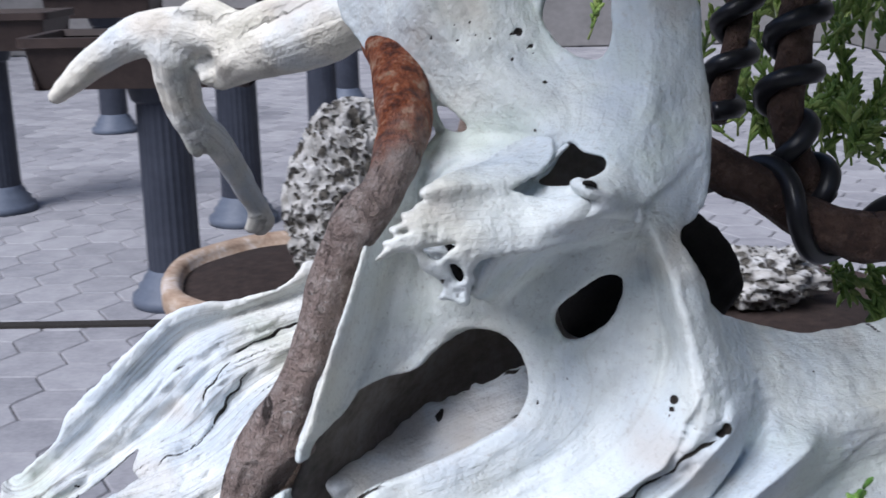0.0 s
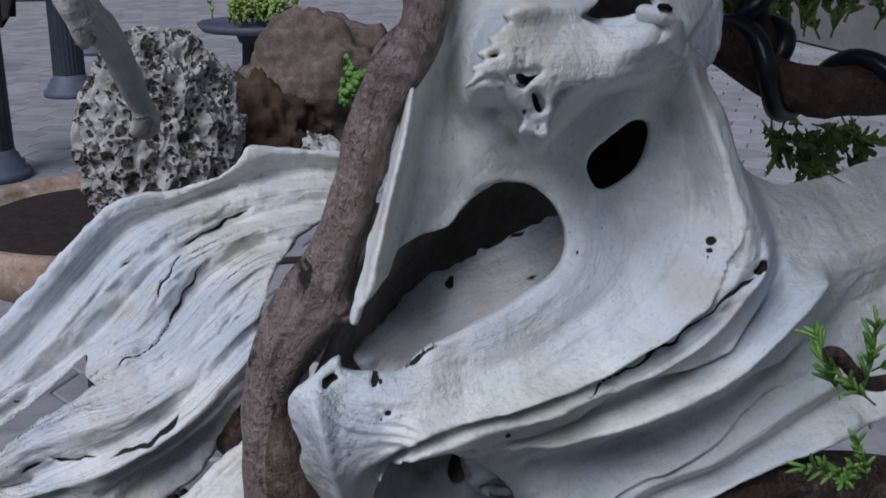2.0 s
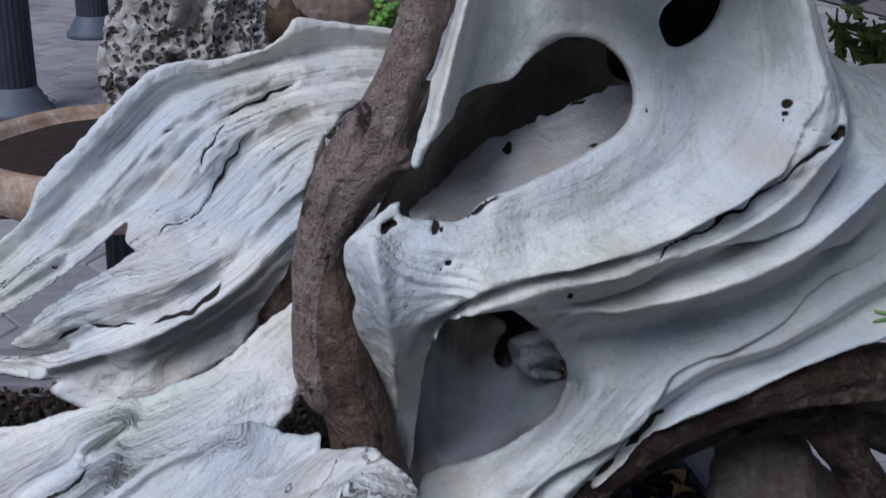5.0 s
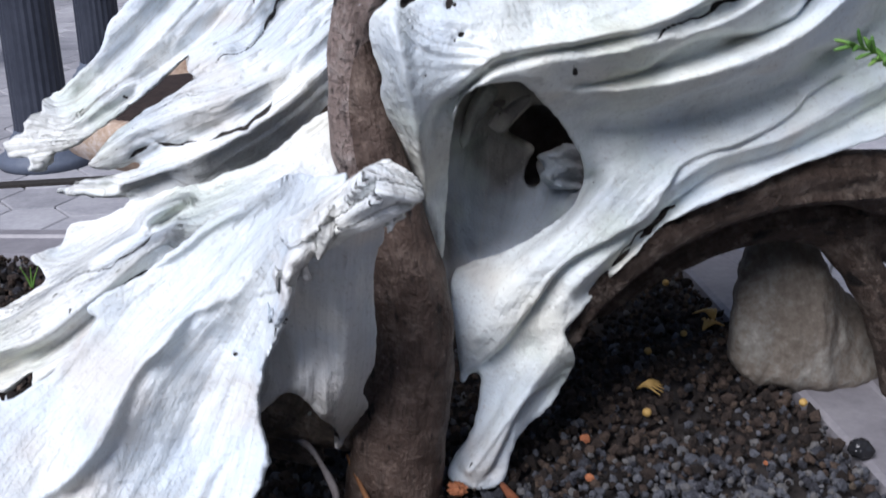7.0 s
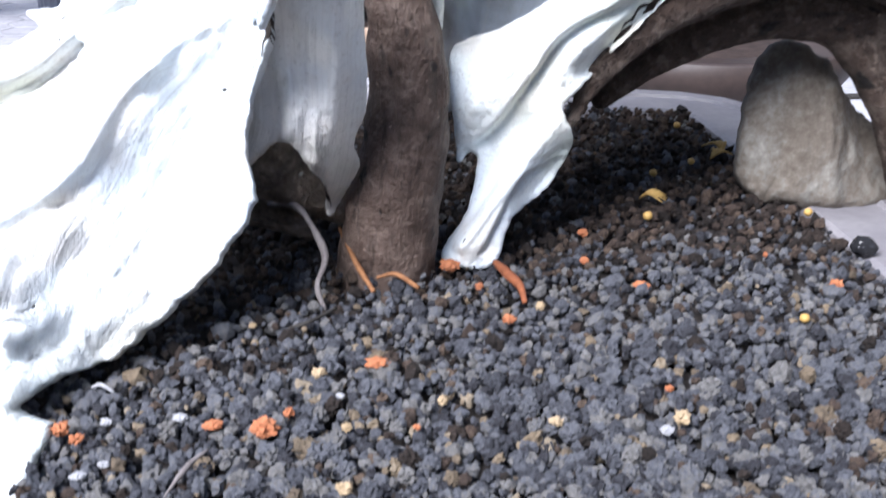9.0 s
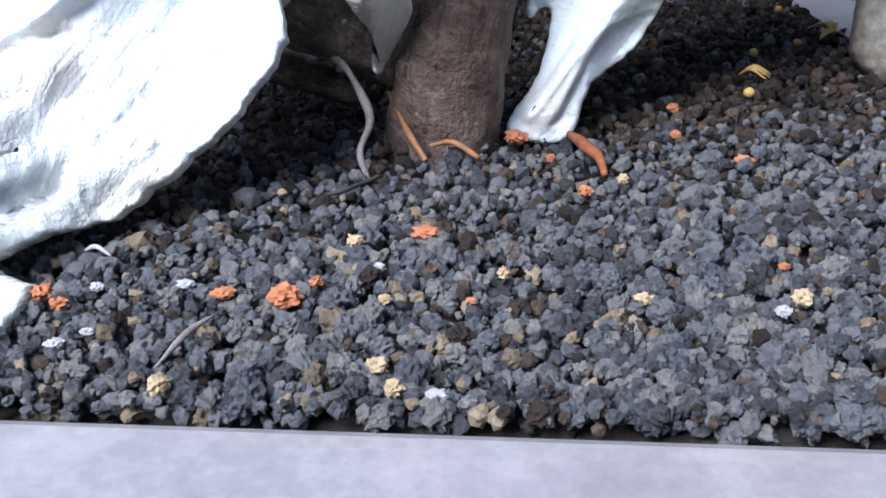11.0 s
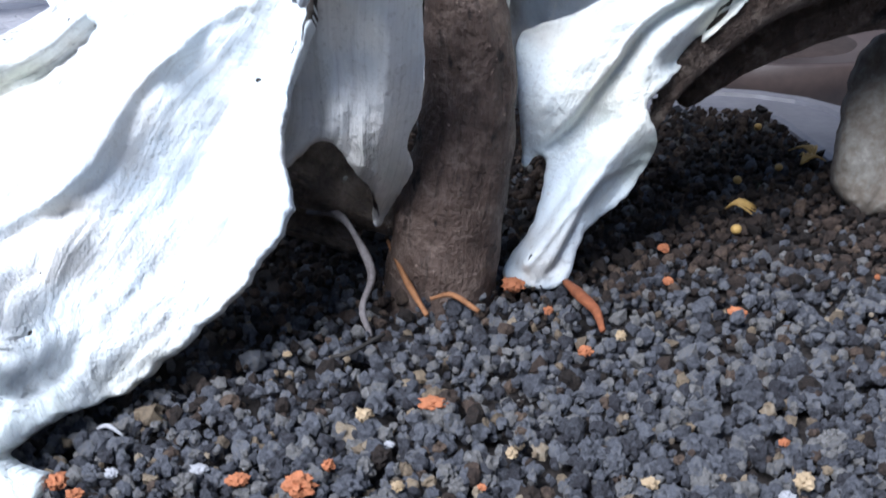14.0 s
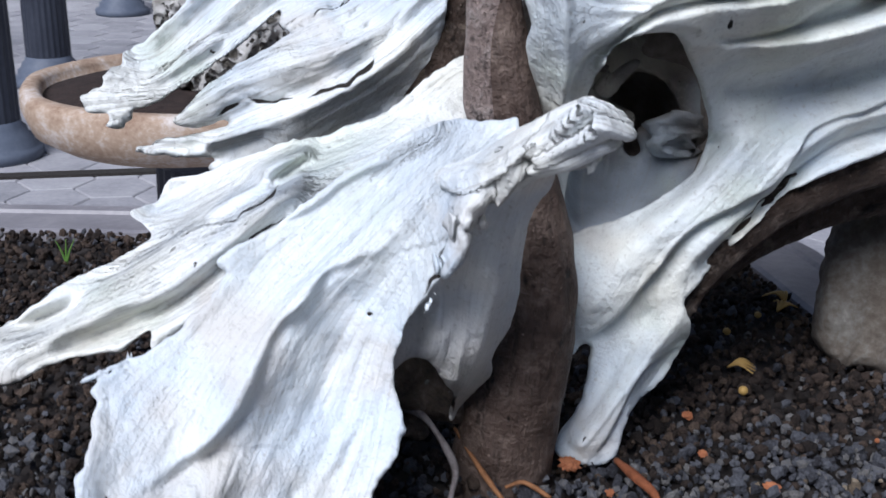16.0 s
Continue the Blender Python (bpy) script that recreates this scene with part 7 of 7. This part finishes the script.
trough((-0.93, 3.68, 0.73), (0.72, 0.4, 0.16), "dark brown ceramic trough on a pedestal", 1)
trough((-0.86, 4.80, 0.73), (0.6, 0.4, 0.16), "dark brown ceramic trough on a pedestal", 2)
trough((-2.02, 5.1, 0.73), (0.7, 0.4, 0.16), "dark brown ceramic trough on a pedestal", 3)
trough((-2.13, 7.35, 0.73), (0.7, 0.4, 0.16), "dark brown ceramic trough on a pedestal", 4)
trough((-0.725, 6.75, 0.73), (0.7, 0.4, 0.16), "dark brown ceramic trough on a pedestal", 5)

tray = thing("round_tray", (0.36, 6.9, 0.30), "blue-grey round tray with low green plants on a pedestal", "tray")
part("dish", lathe([(0.10, 0.0), (0.34, 0.02), (0.37, 0.06), (0.36, 0.065), (0.33, 0.04)], (0.36, 6.9, 0.30), 48), COLBASE, tray)
foliage("plants", (0.36, 6.9, 0.37), (0.20, 0.12, 0.02), 90, 21, LEAF, tray, 0.12, 10, 0.007, "low green plants")

# neighbouring pot with a porous rock and a stump
BOWL = (-0.24, 2.22, 0.36)
bowl = thing("round_pot", BOWL, "stained tan clay round pot holding dark soil", "pot")
part("bowl", lathe([(0.237, 0.06), (0.282, 0.065), (0.323, 0.09), (0.336, 0.125), (0.336, 0.152), (0.328, 0.164), (0.308, 0.166), (0.297, 0.155), (0.293, 0.13)], BOWL, 72, 0.03), OLDPOT, bowl)
part("soil_top", lathe([(0.2, 0.10), (0.295, 0.125), (0.298, 0.140), (0.2, 0.155), (0.02, 0.165)], BOWL, 56, 0.05), POTSOIL, bowl, "dark brown soil")
tagged(part("porous_rock", rock((-0.165, 2.14, 0.665), (0.150, 0.10, 0.215), 5, 0.20, 7, 1.3, 0.34), TUFA), "pitted pale grey porous rock standing in a round pot", "rock")
tagged(part("stump", rock((0.17, 2.40, 0.70), (0.15, 0.12, 0.16), 9, 0.32, 5, 1.6, 0.08), STUMP), "rough pinkish brown rounded stump beside a porous rock", "stump")
tagged(part("brown_root_mass", rock((0.03, 2.30, 0.62), (0.12, 0.08, 0.13), 19, 0.4, 5, 2.2, 0.2), DARKWOOD), "dark brown fibrous root mass between two rocks", "root")
tagged(part("porous_rock", rock((0.14, 2.18, 0.58), (0.065, 0.05, 0.075), 15, 0.3, 5, 1.8, 0.35), TUFA), "small pitted pale rock at a stump's foot", "rock")
tuft = thing("green_tuft", (0.21, 2.22, 0.68), "small bright green tuft growing on a stump", "plant")
foliage("leaves", (0.21, 2.22, 0.71), (0.02, 0.015, 0.03), 14, 31, LEAF_BRIGHT, tuft, 0.06, 8, 0.005)

SIDE = (0.62, 2.05, 0.36)
side_pot = thing("round_pot", SIDE, "dark brown clay round pot with dark soil", "pot")
part("bowl", lathe([(0.18, 0.0), (0.23, 0.02), (0.275, 0.08), (0.285, 0.125), (0.275, 0.130), (0.262, 0.115)], SIDE, 56, 0.02), DARKPOT, side_pot)
part("soil_top", lathe([(0.14, 0.05), (0.262, 0.09), (0.263, 0.108), (0.02, 0.125)], SIDE, 40, 0.05), POTSOIL, side_pot, "dark brown soil")
tagged(part("porous_rock", rock((0.56, 2.06, 0.535), (0.14, 0.08, 0.06), 25, 0.3, 5, 2.0, 0.4), TUFA), "low cluster of pale porous rock in a pot", "rock")

# drain slot and border stones across the paving
drain = part("drain_slot", box((0, 3.43, 0.004), (12, 0.05, 0.012), 0, 0.002), CRACK)
tagged(drain, "dark narrow drain slot across the paving", "drain", kind="structure")


def hexagon(r, h):
    bm = bmesh.new()
    low = [bm.verts.new((r * math.cos(a), r * math.sin(a), 0)) for a in [math.pi / 3 * i for i in range(6)]]
    mid = [bm.verts.new((v.co.x, v.co.y, h - 0.004)) for v in low]
    top = [bm.verts.new((v.co.x * 0.965, v.co.y * 0.965, h)) for v in low]
    for a, b in ((low, mid), (mid, top)):
        for i in range(6):
            bm.faces.new((a[i], a[(i + 1) % 6], b[(i + 1) % 6], b[i]))
    bm.faces.new(top)
    return bm


# hexagonal paving, laid last
pavement = thing("pavement", (0, 5, 0), "grey hexagonal concrete pavers laid in rows", "pavement", kind="structure")
R = 0.115
HEX = hexagon(R * 0.975, 0.03)
hex_mesh = bpy.data.meshes.new("paver")
HEX.to_mesh(hex_mesh)
HEX.free()
hex_mesh.materials.append(PAVER)
far_v, far_f = [], []
hv = np.array([v.co[:] for v in hex_mesh.vertices])
hf = [list(p.vertices) for p in hex_mesh.polygons]
base, made = 0, 0
for i in range(-32, 34):
    for j in range(-4, 70):
        x = i * R * 1.5
        y = (j + 0.5 * (i % 2)) * R * math.sqrt(3)
        z = -0.028 + 0.0015 * noise.noise((x * 3, y * 3, 0))
        if -2.0 < x < -0.35 and 2.3 < y < 4.9 and made < 300:
            ob = new("paver", hex_mesh)
            ob.parent = pavement
            ob.matrix_parent_inverse = parent_world(pavement).inverted()
            ob.matrix_basis = pose(x, y, z, 0.2 * noise.noise((x, y, 1)), 0.2 * noise.noise((x, y, 2)), 0)
            made += 1
        else:
            far_v.append(hv + (x, y, z))
            far_f += [[k + base for k in f] for f in hf]
            base += len(hv)
me = bpy.data.meshes.new("far_pavers")
me.from_pydata(np.concatenate(far_v).tolist(), [], far_f)
me.materials.append(PAVERS)
far = new("far_pavers", me)
far.parent = pavement
far.matrix_parent_inverse = parent_world(pavement).inverted()
tagged(far, kind="stuff")

# plain walls added to close the court and block low sky light
for name, at, size in (("wall_south", (0, -9.0, 2.5), (30, 0.3, 5.0)), ("wall_east", (4.5, 3.0, 3.5), (0.3, 22, 7.0)), ("wall_west", (-8.0, 3.0, 2.5), (0.3, 22, 5.0))):
    tagged(part(name, box(at, size, 0, 0.02), WALLMAT), "plain wall added to block low sky light", "wall", kind="structure")
wall = part("wall_north", box((0, 12.9, 4.0), (30, 0.3, 8.0), 0, 0.02), WALLMAT)
tagged(wall, "plain wall added to block low sky light", "wall", kind="structure")
